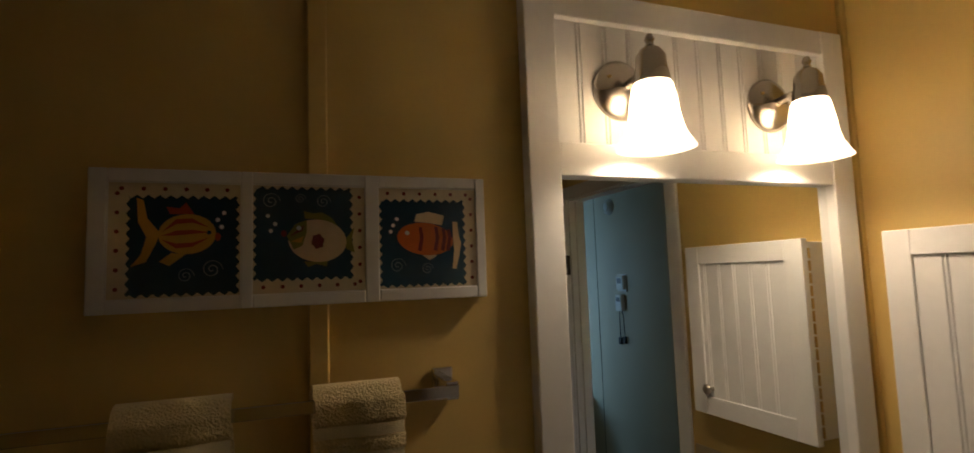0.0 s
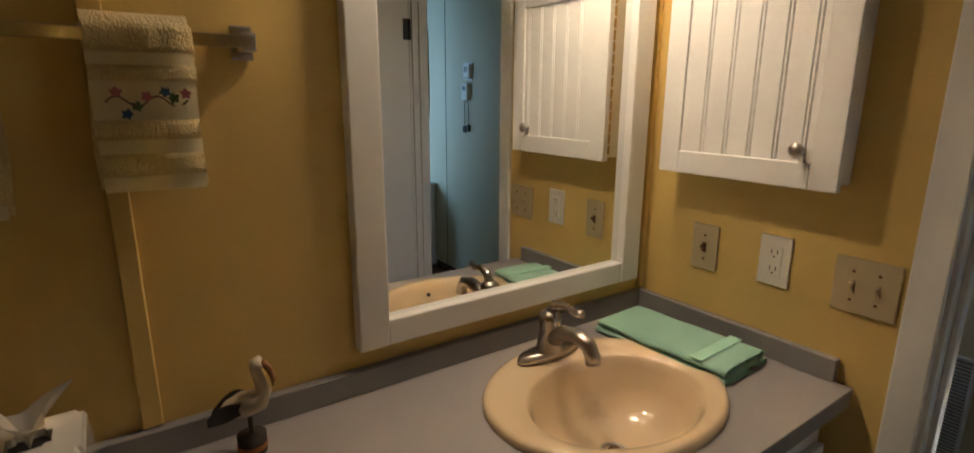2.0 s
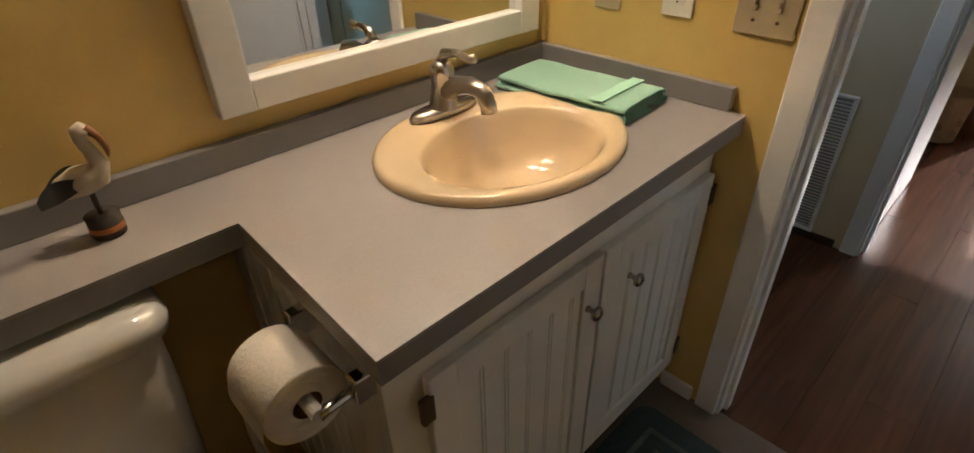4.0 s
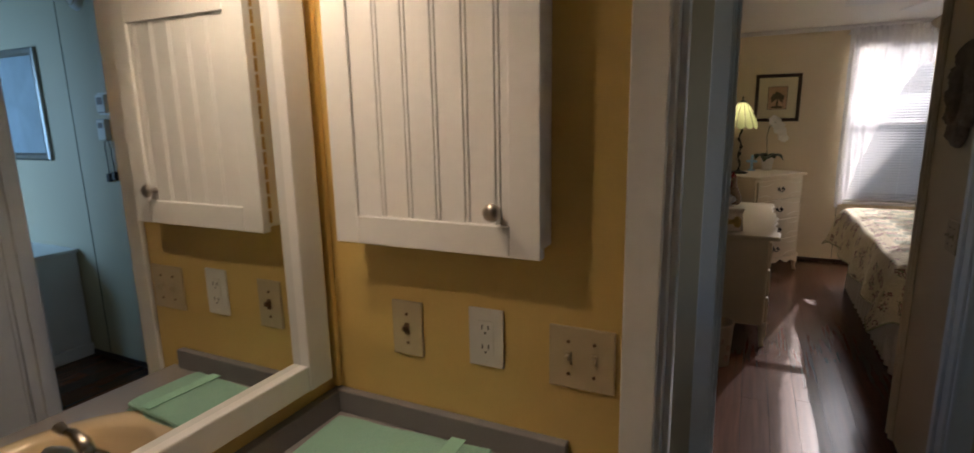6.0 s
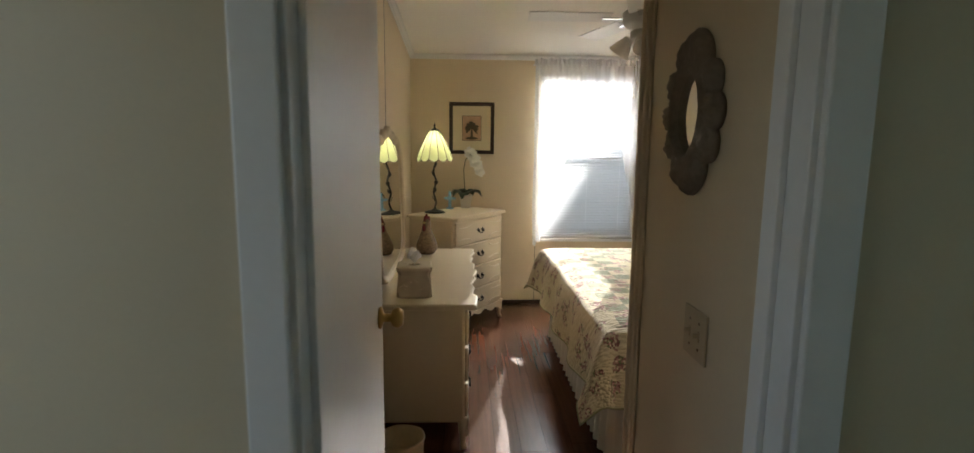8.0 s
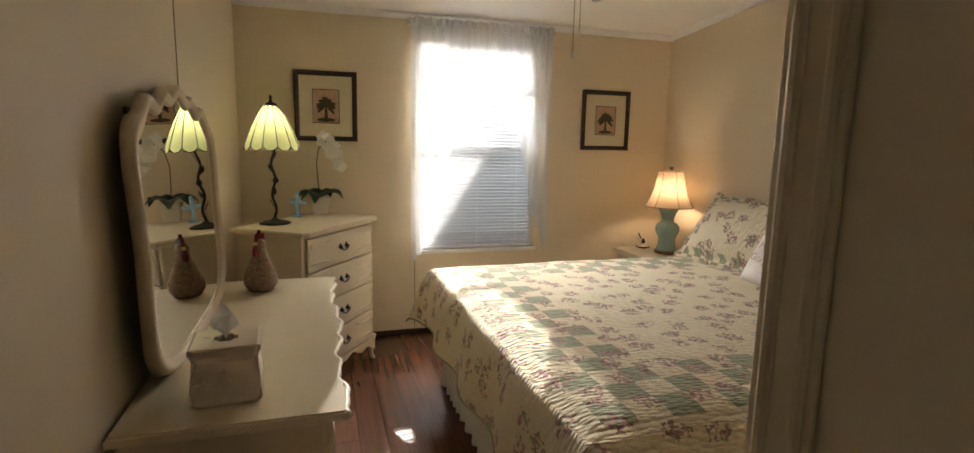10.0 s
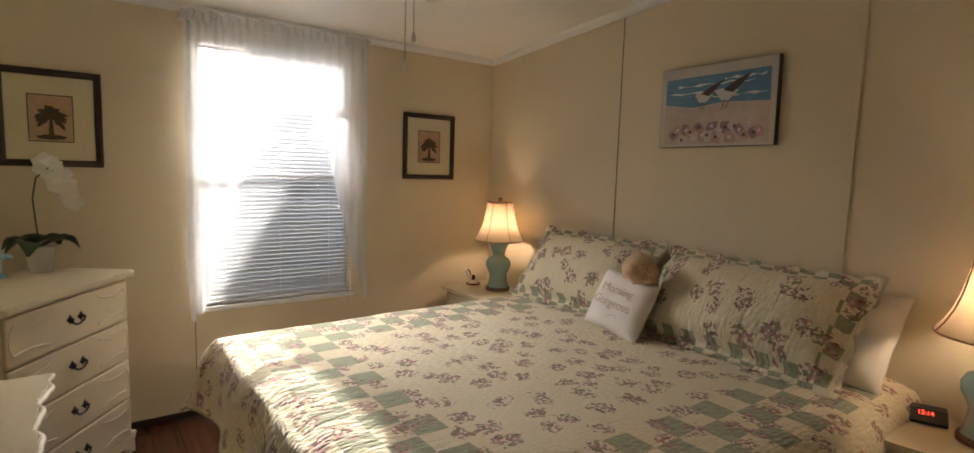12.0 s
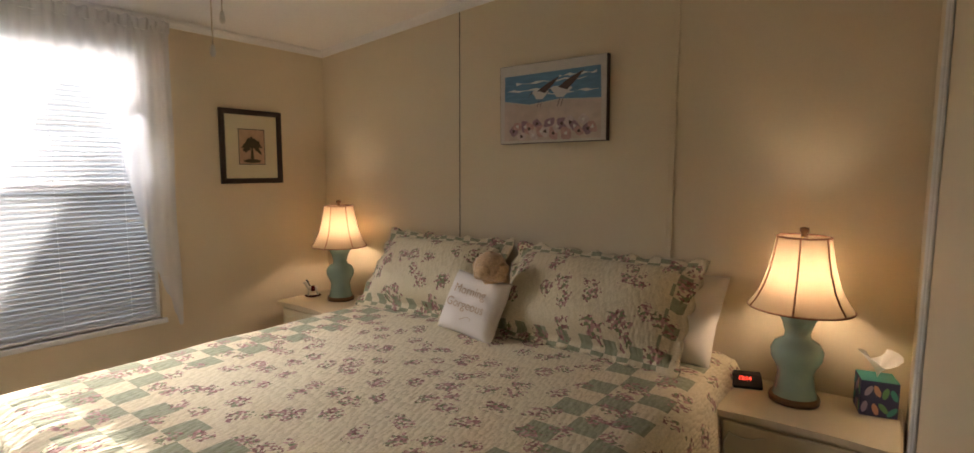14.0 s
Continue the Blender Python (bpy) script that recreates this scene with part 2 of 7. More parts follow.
TERRY_GREEN = mat("mint_terry", (0.33, 0.62, 0.50), 0.95, grain=0.2, scale=260, bump=1.0, bump_scale=320, sheen=0.3)
SHADE_GLASS = mat("lit_milk_glass", (0.9, 0.85, 0.75), 0.3, translucent=0.6, emit=2.2, emit_colour=(1.0, 0.82, 0.58))
CREAM_PAINT = mat("cream_furniture_paint", (0.70, 0.61, 0.44), 0.36, grain=0.04, scale=50, stain=0.06, coat=0.15)
CREAM_EDGE = mat("worn_cream_edge", (0.76, 0.70, 0.57), 0.4, grain=0.05)
CELADON = mat("celadon_glaze", (0.27, 0.42, 0.38), 0.12, grain=0.05, scale=30, stain=0.08, coat=0.7)
BRONZE = mat("bronze", (0.17, 0.10, 0.05), 0.4, 0.7)
LINEN = mat("linen_shade", (0.33, 0.25, 0.165), 0.9, grain=0.06, scale=240, translucent=0.6, bump=0.1)
TRIMBROWN = mat("brown_piping", (0.20, 0.09, 0.05), 0.8)
GLASS_LEAF = mat("leaded_glass_panel", (0.66, 0.76, 0.46), 0.25, grain=0.08, scale=25, stain=0.12, stain_scale=9, translucent=0.65)
LEAD = mat("dark_iron", (0.025, 0.025, 0.022), 0.5, 0.4)
SHEER = sheer_material()
SLAT = mat("blind_slat", (0.56, 0.57, 0.59), 0.5, translucent=0.06, grain=0.01)
VINYL = mat("white_vinyl", (0.78, 0.79, 0.80), 0.35)
SKIRT = mat("white_bed_skirt", (0.72, 0.68, 0.62), 0.9, grain=0.04, scale=200, translucent=0.15)
WHITE_CLOTH = mat("white_cotton", (0.76, 0.73, 0.68), 0.9, grain=0.04, scale=180, bump=0.25, bump_scale=12)
CUSHION = mat("cushion_cotton", (0.80, 0.75, 0.71), 0.9, grain=0.05, scale=260, bump=0.2)
SCRIPT = mat("tan_embroidery", (0.58, 0.45, 0.34), 0.8)
FUR = mat("tan_plush", (0.62, 0.42, 0.25), 1.0, grain=0.3, scale=120, bump=1.0, bump_scale=90, sheen=0.4)
QUILT = quilt_material("quilt_patchwork", (0.618, 0.618, 0.927, 0.927, 0.103))
SHAM_CLOTH = [quilt_material("sham_floral", (0.375, 0.18, 0.43, 0.24, 0.055), sh) for sh in (1.3, 4.1)]
FRAME_DARK = mat("dark_wood_frame", (0.035, 0.018, 0.012), 0.4, grain=0.2, scale=60, stretch=(1, 8, 1))
MATBOARD = mat("cream_mat_board", (0.66, 0.60, 0.42), 0.9, grain=0.02)
GROUND_PRINT = mat("sepia_print", (0.50, 0.33, 0.22), 0.8, grain=0.2, scale=30, stain=0.25, stain_scale=9)
PALM_INK = mat("palm_ink", (0.075, 0.06, 0.03), 0.8, grain=0.2, scale=60)
LEAF = mat("orchid_leaf", (0.022, 0.045, 0.022), 0.35, grain=0.1)
PETAL = mat("orchid_petal", (0.88, 0.86, 0.82), 0.7, translucent=0.15)
POT = mat("white_ceramic", (0.84, 0.81, 0.76), 0.25, coat=0.4)
STONE = mat("carved_stone_finish", (0.27, 0.22, 0.17), 0.85, grain=0.25, scale=70, stain=0.2, stain_scale=14, bump=0.8, bump_scale=80)


# ---------------------------------------------------------------- builders
def thing(name, m=None, label="", category="", group="", kind=""):
    ob = new(name)
    ob.empty_display_size = 0.05
    if m is not None:
        ob.matrix_world = m
    return tagged(ob, label, category, group, kind)


def finish(bm, smooth=False):
    me = bpy.data.meshes.new("mesh")
    bmesh.ops.recalc_face_normals(bm, faces=bm.faces)
    if smooth:
        for f in bm.faces:
            f.smooth = True
    bm.to_mesh(me)
    bm.free()
    return me


def part(name, bm, material, parent=None, label="", smooth=False, at=None):
    me = finish(bm, smooth) if isinstance(bm, bmesh.types.BMesh) else bm
    if not me.materials:
        me.materials.append(material)
    ob = new(name, me)
    ob.parent = parent
    if at is not None:
        ob.matrix_basis = at
    if label:
        ob["label"] = label
    return ob


def box(lo, hi, bevel=0.0, bm=None, seg=2, m=None):
    bm = bm or bmesh.new()
    r = bmesh.ops.create_cube(bm, size=1)
    vs = r["verts"]
    for v in vs:
        v.co = Vector([(lo[i] + hi[i]) / 2 + v.co[i] * (hi[i] - lo[i]) for i in range(3)])
    if bevel:
        es = list({e for v in vs for e in v.link_edges})
        r2 = bmesh.ops.bevel(bm, geom=es, offset=bevel, segments=seg, affect="EDGES", profile=0.5)
        vs = list(set(r2["verts"]) | {v for v in vs if v.is_valid})
    if m is not None:
        bmesh.ops.transform(bm, matrix=m, verts=vs)
    return bm


def lathe(profile, n=32, bm=None, m=None, ripple=None, close=False):
    """A turned shape from (radius, height) pairs; ripple(angle, k) scales the radius."""
    bm = bm or bmesh.new()
    rings = []
    for k, (r, z) in enumerate(profile):
        ring = []
        for i in range(n):
            a = 2 * math.pi * i / n
            rr = r * (ripple(a, k) if ripple else 1)
            co = Vector((rr * math.cos(a), rr * math.sin(a), z))
            ring.append(bm.verts.new(m @ co if m is not None else co))
        rings.append(ring)
    for a, b in zip(rings, rings[1:]):
        for i in range(n):
            bm.faces.new((a[i], a[(i + 1) % n], b[(i + 1) % n], b[i]))
    if close:
        for ring in (rings[0], rings[-1]):
            bm.faces.new(ring)
    return bm


def tube(points, radius, n=8, bm=None, taper=None, cap=True):
    bm = bm or bmesh.new()
    pts = [Vector(p) for p in points]
    rings = []
    side = None
    for i, p in enumerate(pts):
        d = (pts[min(i + 1, len(pts) - 1)] - pts[max(i - 1, 0)]).normalized()
        if side is None:
            side = d.orthogonal().normalized()
        side = (side - d * side.dot(d)).normalized()
        up = d.cross(side)
        r = radius * (taper[i] if taper else 1)
        rings.append([bm.verts.new(p + r * (math.cos(2 * math.pi * k / n) * side + math.sin(2 * math.pi * k / n) * up)) for k in range(n)])
    for a, b in zip(rings, rings[1:]):
        for k in range(n):
            bm.faces.new((a[k], a[(k + 1) % n], b[(k + 1) % n], b[k]))
    if cap:
        bm.faces.new(rings[0]); bm.faces.new(rings[-1])
    return bm


def slab(outline, z0, z1, bm=None, m=None, bevel=0.0):
    """An extruded flat shape from an (x, y) outline."""
    bm = bm or bmesh.new()
    lo = [bm.verts.new((x, y, z0)) for x, y in outline]
    hi = [bm.verts.new((x, y, z1)) for x, y in outline]
    n = len(outline)
    faces = [bm.faces.new(lo[::-1]), bm.faces.new(hi)]
    for i in range(n):
        faces.append(bm.faces.new((lo[i], lo[(i + 1) % n], hi[(i + 1) % n], hi[i])))
    if bevel:
        es = [e for e in hi[0].link_edges if e.other_vert(hi[0]) in hi]
        es = list({e for v in hi for e in v.link_edges if e.other_vert(v) in hi})
        bmesh.ops.bevel(bm, geom=es, offset=bevel, segments=3, affect="EDGES")
    if m is not None:
        bmesh.ops.transform(bm, matrix=m, verts=bm.verts)
    return bm


def grid(fn, nu, nv, bm=None, uv=None, wrap=False):
    """A sheet: fn(u, v) for u, v in 0..1; uv(u, v) gives its map in metres."""
    bm = bm or bmesh.new()
    vs = [[bm.verts.new(fn(i / nu, j / nv)) for j in range(nv + 1)] for i in range(nu + 1)]
    lay = bm.loops.layers.uv.verify() if uv else None
    for i in range(nu):
        for j in range(nv):
            f = bm.faces.new((vs[i][j], vs[i + 1][j], vs[i + 1][j + 1], vs[i][j + 1]))
            if uv:
                for lp, (a, b) in zip(f.loops, ((i, j), (i + 1, j), (i + 1, j + 1), (i, j + 1))):
                    lp[lay].uv = uv(a / nu, b / nv)
    return bm


def ellipse(cx, cy, rx, ry, n=24, turn=0.0, wob=0.0, k=5):
    out = []
    for i in range(n):
        a = 2 * math.pi * i / n
        s = 1 + wob * math.sin(k * a)
        x, y = rx * s * math.cos(a), ry * s * math.sin(a)
        out.append((cx + x * math.cos(turn) - y * math.sin(turn), cy + x * math.sin(turn) + y * math.cos(turn)))
    return out


def lettering(text, size, depth=0.0008):
    cu = bpy.data.curves.new("lettering", "FONT")
    cu.body, cu.size, cu.extrude, cu.align_x = text, size, depth, "CENTER"
    ob = bpy.data.objects.new("lettering", cu)
    scene.collection.objects.link(ob)
    me = bpy.data.meshes.new_from_object(ob.evaluated_get(bpy.context.evaluated_depsgraph_get()))
    bpy.data.objects.remove(ob)
    me.materials.clear()
    return me


def wall(name, lo, hi, material, label, holes=()):
    """A wall as one mesh; holes are (lo, hi) boxes along its length and height that go right through."""
    along = 0 if hi[0] - lo[0] > hi[1] - lo[1] else 1
    bm = bmesh.new()
    if not holes:
        box(lo, hi, bm=bm)
    else:
        us = sorted({lo[along], hi[along], *[h[0] for h in holes], *[h[1] for h in holes]})
        zs = sorted({lo[2], hi[2], *[h[2] for h in holes], *[h[3] for h in holes]})
        for a, b in zip(us, us[1:]):
            for c, d in zip(zs, zs[1:]):
                mu, mz = (a + b) / 2, (c + d) / 2
                if any(h[0] < mu < h[1] and h[2] < mz < h[3] for h in holes):
                    continue
                l, h2 = list(lo), list(hi)
                l[along], h2[along], l[2], h2[2] = a, b, c, d
                box(l, h2, bm=bm)
        bmesh.ops.remove_doubles(bm, verts=bm.verts, dist=1e-5)
        bm.verts.index_update()
        seen = {}
        for f in bm.faces:
            seen.setdefault(tuple(sorted(v.index for v in f.verts)), []).append(f)
        bmesh.ops.delete(bm, geom=[f for fs in seen.values() if len(fs) > 1 for f in fs], context="FACES")
    ob = part(name, bm, material)
    return tagged(ob, label, "wall", kind="structure")


def turned(m, *angles):
    return m @ pose(0, 0, 0, *angles)


# ---------------------------------------------------------------- setting
TOP = 2.36
def vault(x):
    return 2.25 + 0.09 * (7.305 - x)


tagged(part("floor", box((-0.6, -3.5, -0.06), (7.4, 1.7, -0.012)), UNDER), "dark underlay beneath the laminate floor", "floor", kind="structure")
# bathroom
wall("wall_bath_north", (-0.6, 1.6, 0), (1.970, 1.7, TOP), YELLOW, "yellow painted panel wall of the bathroom")
# The hole is added so that the hall end fill gets in.
wall("wall_hall_north", (1.970, 1.6, 0), (3.05, 1.7, TOP), HALLGREEN, "pale hall end wall with an added opening for a fill lamp", [(2.2, 2.8, 0.95, 1.95)])
wall("wall_bath_west", (-0.7, -0.4, 0), (-0.6, 1.7, TOP), YELLOW, "yellow painted bathroom wall")
wall("wall_bath_south", (-0.6, -0.4, 0), (1.935, -0.3, TOP), YELLOW, "yellow painted bathroom wall")
wall("wall_bath_east", (1.935, -0.4, 0), (1.970, 1.6, TOP), YELLOW, "yellow painted wall with a doorway to the hall", [(0.21, 0.925, -1, 2.03)])
# The second hole is added, sized to keep the blue fill to the south.
wall("wall_hall_west", (1.970, -3.4, 0), (2.005, 1.6, TOP), HALLGREEN, "pale green hall wall with a doorway and an added light opening", [(0.21, 0.925, -1, 2.03), (-2.90, -1.90, 0.85, 1.95)])
wall("wall_hall_south", (1.970, -3.5, 0), (3.05, -3.4, TOP), HALLGREEN, "pale wall closing the hall")
wall("wall_hall_east", (3.0, -3.4, 0), (3.05, 1.6, TOP), HALLGREEN, "pale green panel wall with the bedroom doorway", [(0.21, 0.885, -1, 2.03)])
wall("wall_bedroom_west", (3.05, 0.13, 0), (3.10, 1.15, 2.72), BEIGE, "cream wall beside the bedroom door", [(0.21, 0.885, -1, 2.03)])
# bedroom
wall("wall_bedroom_north", (3.05, 1.15, 0), (7.305, 1.25, 2.72), BEIGE, "cream painted panel wall")
wall("wall_bedroom_window", (7.305, -2.12, 0), (7.405, 1.25, 2.72), BEIGE, "cream painted panel wall with a window", [(-0.90, 0.0, 0.62, 2.13)])
wall("wall_bedroom_head", (3.88, -2.12, 0), (7.305, -2.02, 2.72), BEIGE, "cream painted panel wall behind the bed")
wall("wall_closet_side", (3.88, -2.02, 0), (3.98, 0.03, 2.72), BEIGE, "cream wall beside the nightstand")
wall("wall_closet_front", (3.05, 0.03, 0), (3.98, 0.13, 2.72), BEIGE, "cream wall of the bedroom entry")
tagged(part("ceiling_bath", box((-0.7, -3.5, TOP), (3.05, 1.7, TOP + 0.06)), CEILING), "white textured ceiling", "ceiling", kind="structure")
bm = bmesh.new()
vs = [bm.verts.new(c) for c in ((3.03, -2.12, vault(3.03)), (7.405, -2.12, vault(7.405)), (7.405, 1.25, vault(7.405)), (3.03, 1.25, vault(3.03)))]
f = bm.faces.new(vs)
r = bmesh.ops.extrude_face_region(bm, geom=[f])
for v in r["geom"]:
    if isinstance(v, bmesh.types.BMVert):
        v.co.z += 0.06
tagged(part("ceiling_bedroom", bm, CEILING), "white stippled gently sloping bedroom ceiling", "ceiling", kind="structure")
tagged(part("roof", box((-0.8, -3.6, 2.80), (7.42, 1.8, 2.86)), WHITE), "plain flat roof", "roof", kind="structure")


def trim(name, bm, label, material=WHITE):
    return tagged(part(name, bm, material), label, "trim", kind="structure")


def moulding(a, b, out, size=0.04):
    """A quarter-round cornice from a to b; out is the way into the room."""
    bm = bmesh.new()
    a, b, out = Vector(a), Vector(b), Vector(out)
    prof = [(0, 0), (size, 0), (size * 0.85, -size * 0.35), (size * 0.45, -size * 0.7), (size * 0.25, -size), (0, -size)]
    ra = [bm.verts.new(a + out * x + Vector((0, 0, z))) for x, z in prof]
    rb = [bm.verts.new(b + out * x + Vector((0, 0, z))) for x, z in prof]
    for i in range(len(prof)):
        j = (i + 1) % len(prof)
        bm.faces.new((ra[i], ra[j], rb[j], rb[i]))
    bm.faces.new(ra); bm.faces.new(rb)
    return bm


trim("cornice_window", moulding((7.302, -2.02, vault(7.3)), (7.302, 1.15, vault(7.3)), (-1, 0, 0)), "white cornice above the window wall")
trim("cornice_head", moulding((3.98, -2.017, vault(3.98)), (7.30, -2.017, vault(7.30)), (0, 1, 0)), "white cornice above the bed wall")
trim("cornice_north", moulding((3.10, 1.147, vault(3.10)), (7.30, 1.147, vault(7.30)), (0, -1, 0)), "white cornice on the long wall")
trim("baseboard_window", box((7.29, -2.0, 0.0), (7.303, 1.14, 0.035), 0.004), "dark quarter-round at the foot of the wall", FRAME_DARK)
trim("baseboard_north", box((3.12, 1.135, 0.0), (7.28, 1.148, 0.035), 0.004), "dark quarter-round at the foot of the wall", FRAME_DARK)
trim("baseboard_hall", box((2.988, 0.96, 0.0), (2.998, 1.59, 0.035), 0.003), "dark quarter-round at the foot of the hall wall", FRAME_DARK)
trim("baseboard_hall_south", box((2.988, -3.39, 0.0), (2.998, 0.14, 0.035), 0.003), "dark quarter-round at the foot of the hall wall", FRAME_DARK)
trim("baseboard_bath", box((1.92, 0.99, 0.0), (1.933, 1.085, 0.05), 0.004), "white baseboard stub beside the vanity")
bm = box((3.885, 0.131, 0.0), (3.979, 0.139, 2.36), 0.003)
for cx in (3.905, 3.955):
    tube([(cx, 0.137, 0.002), (cx, 0.137, 2.358)], 0.011, 10, bm)
trim("casing_entry", bm, "cream moulded casing at the entry corner", BEIGE)
bm = box((3.981, -1.42, 0.0), (3.989, -1.34, 2.08), 0.003)
for cy in (-1.40, -1.355):
    tube([(3.987, cy, 0.002), (3.987, cy, 2.078)], 0.009, 10, bm)
trim("casing_closet", bm, "moulded casing beside the nightstand", WHITE)
# panel joints
for nm, lo, hi, mt in (("joint_head", (6.076, -2.0215, 0.02), (6.081, -2.018, 2.33), SEAM), ("joint_hall", (2.9975, 1.300, 0.04), (3.0005, 1.305, 2.34), SEAM),
                   ("joint_hall_south", (2.9975, -1.28, 0.04), (3.0005, -1.276, 2.34), SEAM), ("joint_window", (7.3035, 0.012, 0.04), (7.3055, 0.016, 0.62), SEAM),
                   ("joint_window_top", (7.3035, -0.86, 2.14), (7.3055, -0.857, 2.24), SEAM), ("joint_north", (5.755, 1.1475, 0.04), (5.760, 1.1505, 2.36), SEAM)):
    trim(nm, box(lo, hi), "thin dark joint between wall panels", mt)
trim("batten_head", box((4.853, -2.0195, 0.02), (4.879, -2.008, 2.43), 0.004), "narrow painted batten over a panel joint", BEIGE)
trim("batten_bath", box((0.720, 1.588, 0.91), (0.750, 1.5995, TOP - 0.002), 0.003), "narrow yellow batten over a panel joint", YELLOW)
trim("batten_corner", box((1.918, 1.584, 0.91), (1.934, 1.5995, TOP - 0.002), 0.004), "yellow corner bead", YELLOW)


def door_trim(name, x0, x1, y0, y1, lo_face, hi_face, head=2.03):
    """Jamb lining and casings of a doorway in a wall that faces along x."""
    t = thing(name, None, "white painted door frame and casing", "door frame", kind="structure")
    part("jamb", box((x0, y0 - 0.001, 0.0), (x1, y0 + 0.016, head), 0.002), WHITE, t)
    part("jamb", box((x0, y1 - 0.016, 0.0), (x1, y1 + 0.001, head), 0.002), WHITE, t)
    part("head_jamb", box((x0, y0 + 0.016, head - 0.016), (x1, y1 - 0.016, head + 0.001), 0.002), WHITE, t)
    for face, sgn in ((x0, -1), (x1, 1)):
        if (sgn < 0 and not lo_face) or (sgn > 0 and not hi_face):
            continue
        a, b = sorted((face + sgn * 0.0005, face + sgn * 0.014))
        part("casing", box((a, y0 - 0.055, 0.0), (b, y0 + 0.008, head + 0.05), 0.004), WHITE, t)
        part("casing", box((a, y1 - 0.008, 0.0), (b, y1 + 0.050, head + 0.05), 0.004), WHITE, t)
        part("head_casing", box((a, y0 + 0.008, head - 0.008), (b, y1 - 0.008, head + 0.05), 0.004), WHITE, t)
    part("door_stop", box(((x0 + x1) / 2 - 0.006, y1 - 0.027, 0), ((x0 + x1) / 2 + 0.024, y1 - 0.016, head - 0.016), 0.002), WHITE, t)
    part("door_stop", box(((x0 + x1) / 2 - 0.006, y0 + 0.016, 0), ((x0 + x1) / 2 + 0.024, y0 + 0.027, head - 0.016), 0.002), WHITE, t)
    return t


frame_b = door_trim("door_frame_bath", 1.935, 2.005, 0.21, 0.925, True, True)
frame_r = door_trim("door_frame_bedroom", 3.0, 3.10, 0.21, 0.885, True, False)
part("casing", box((3.1005, 0.155, 0.0), (3.114, 0.218, 2.08), 0.004), WHITE, frame_r)
part("strike_plate", box((3.06, 0.2265, 0.86), (3.085, 0.229, 0.92), 0.001), BRASS, frame_r, "brass strike plate")


def door_slab(name, m, width, knob_side, label):
    """A flat hollow-core door; its hinge edge lies on the local z axis and the slab runs along +x."""
    t = thing(name, m, label, "door", kind="structure")
    part("panel", box((0.003, 0, 0.012), (width, 0.035, 2.0), 0.002), WHITE, t)
    prof = [(0.0, 0), (0.028, 0.0), (0.030, 0.006), (0.012, 0.012), (0.011, 0.03), (0.024, 0.036), (0.028, 0.05), (0.020, 0.062), (0.0, 0.064)]
    for y, r in ((0.0, 90), (0.035, -90)):
        part("knob", lathe(prof, 20, m=pose(width - 0.062, y, 1.0, r)), BRASS, t, "polished brass door knob", True)
    part("latch", box((width - 0.001, 0.006, 0.97), (width + 0.002, 0.029, 1.03)), BRASS, t)
    for z in (0.25, 1.72):
        h = tube([(0.0, -0.004, z - 0.045), (0.0, -0.004, z + 0.045)], 0.006)
        part("hinge", box((0.0, -0.003, z - 0.045), (0.03, 0.0, z + 0.045), bm=h), LEAD, t, "dark metal hinge")
    return t


door_slab("door_bedroom", pose(3.108, 0.878, 0, 0, 0, 0.6), 0.685, 1, "white flat bedroom door standing open")
bath_door = door_slab("door_bath", pose(1.925, 0.215, 0, 0, 0, 180.5), 0.69, 1, "white flat bathroom door standing open")

# ---------------------------------------------------------------- outside
ground = tagged(part("ground", box((7.6, -60, -0.7), (120, 60, -0.6)), mat("dry_grass", (0.10, 0.12, 0.05), 0.95, grain=0.3, scale=8)), "dry grass outside the window", "ground", kind="structure")
# Unseen slanted slab, added to cut the sun diagonally across the blind.
BLOCKER_PALE = mat("blocker_pale", (0.45, 0.46, 0.47), 0.7, grain=0.05, scale=6)
blocker = thing("neighbour_house", pose(12.5, 0, -0.6), "added unseen slab that casts the diagonal shadow on the blind", "house")
part("wall", slab([(-7.4, 0.0), (0.75, 0.0), (-3.25, 6.5), (-7.4, 6.5)], 0, 0.2, m=Matrix(((0, 0, 1, 0), (1, 0, 0, 0), (0, 1, 0, 0), (0, 0, 0, 1)))), BLOCKER_PALE, blocker)
part("roof", box((0.0, -7.6, 6.505), (2.5, -3.2, 6.65), 0.02), mat("blocker_top", (0.12, 0.11, 0.10), 0.9, grain=0.2, scale=20), blocker)

# ---------------------------------------------------------------- window, blind, curtains
win = thing("window_1", None, "white vinyl sash window in the bedroom wall", "window", kind="structure")
part("window_frame", box((7.33, -0.90, 0.62), (7.37, -0.86, 2.13), 0.003), VINYL, win)
part("window_frame", box((7.33, -0.04, 0.62), (7.37, 0.0, 2.13), 0.003), VINYL, win)
part("window_frame", box((7.33, -0.86, 0.62), (7.37, -0.04, 0.66), 0.003), VINYL, win)
part("window_frame", box((7.33, -0.86, 2.09), (7.37, -0.04, 2.13), 0.003), VINYL, win)
part("meeting_rail", box((7.335, -0.86, 1.34), (7.365, -0.04, 1.38), 0.003), VINYL, win)
part("window_sill", box((7.285, -0.92, 0.592), (7.33, 0.02, 0.62), 0.004), VINYL, win)
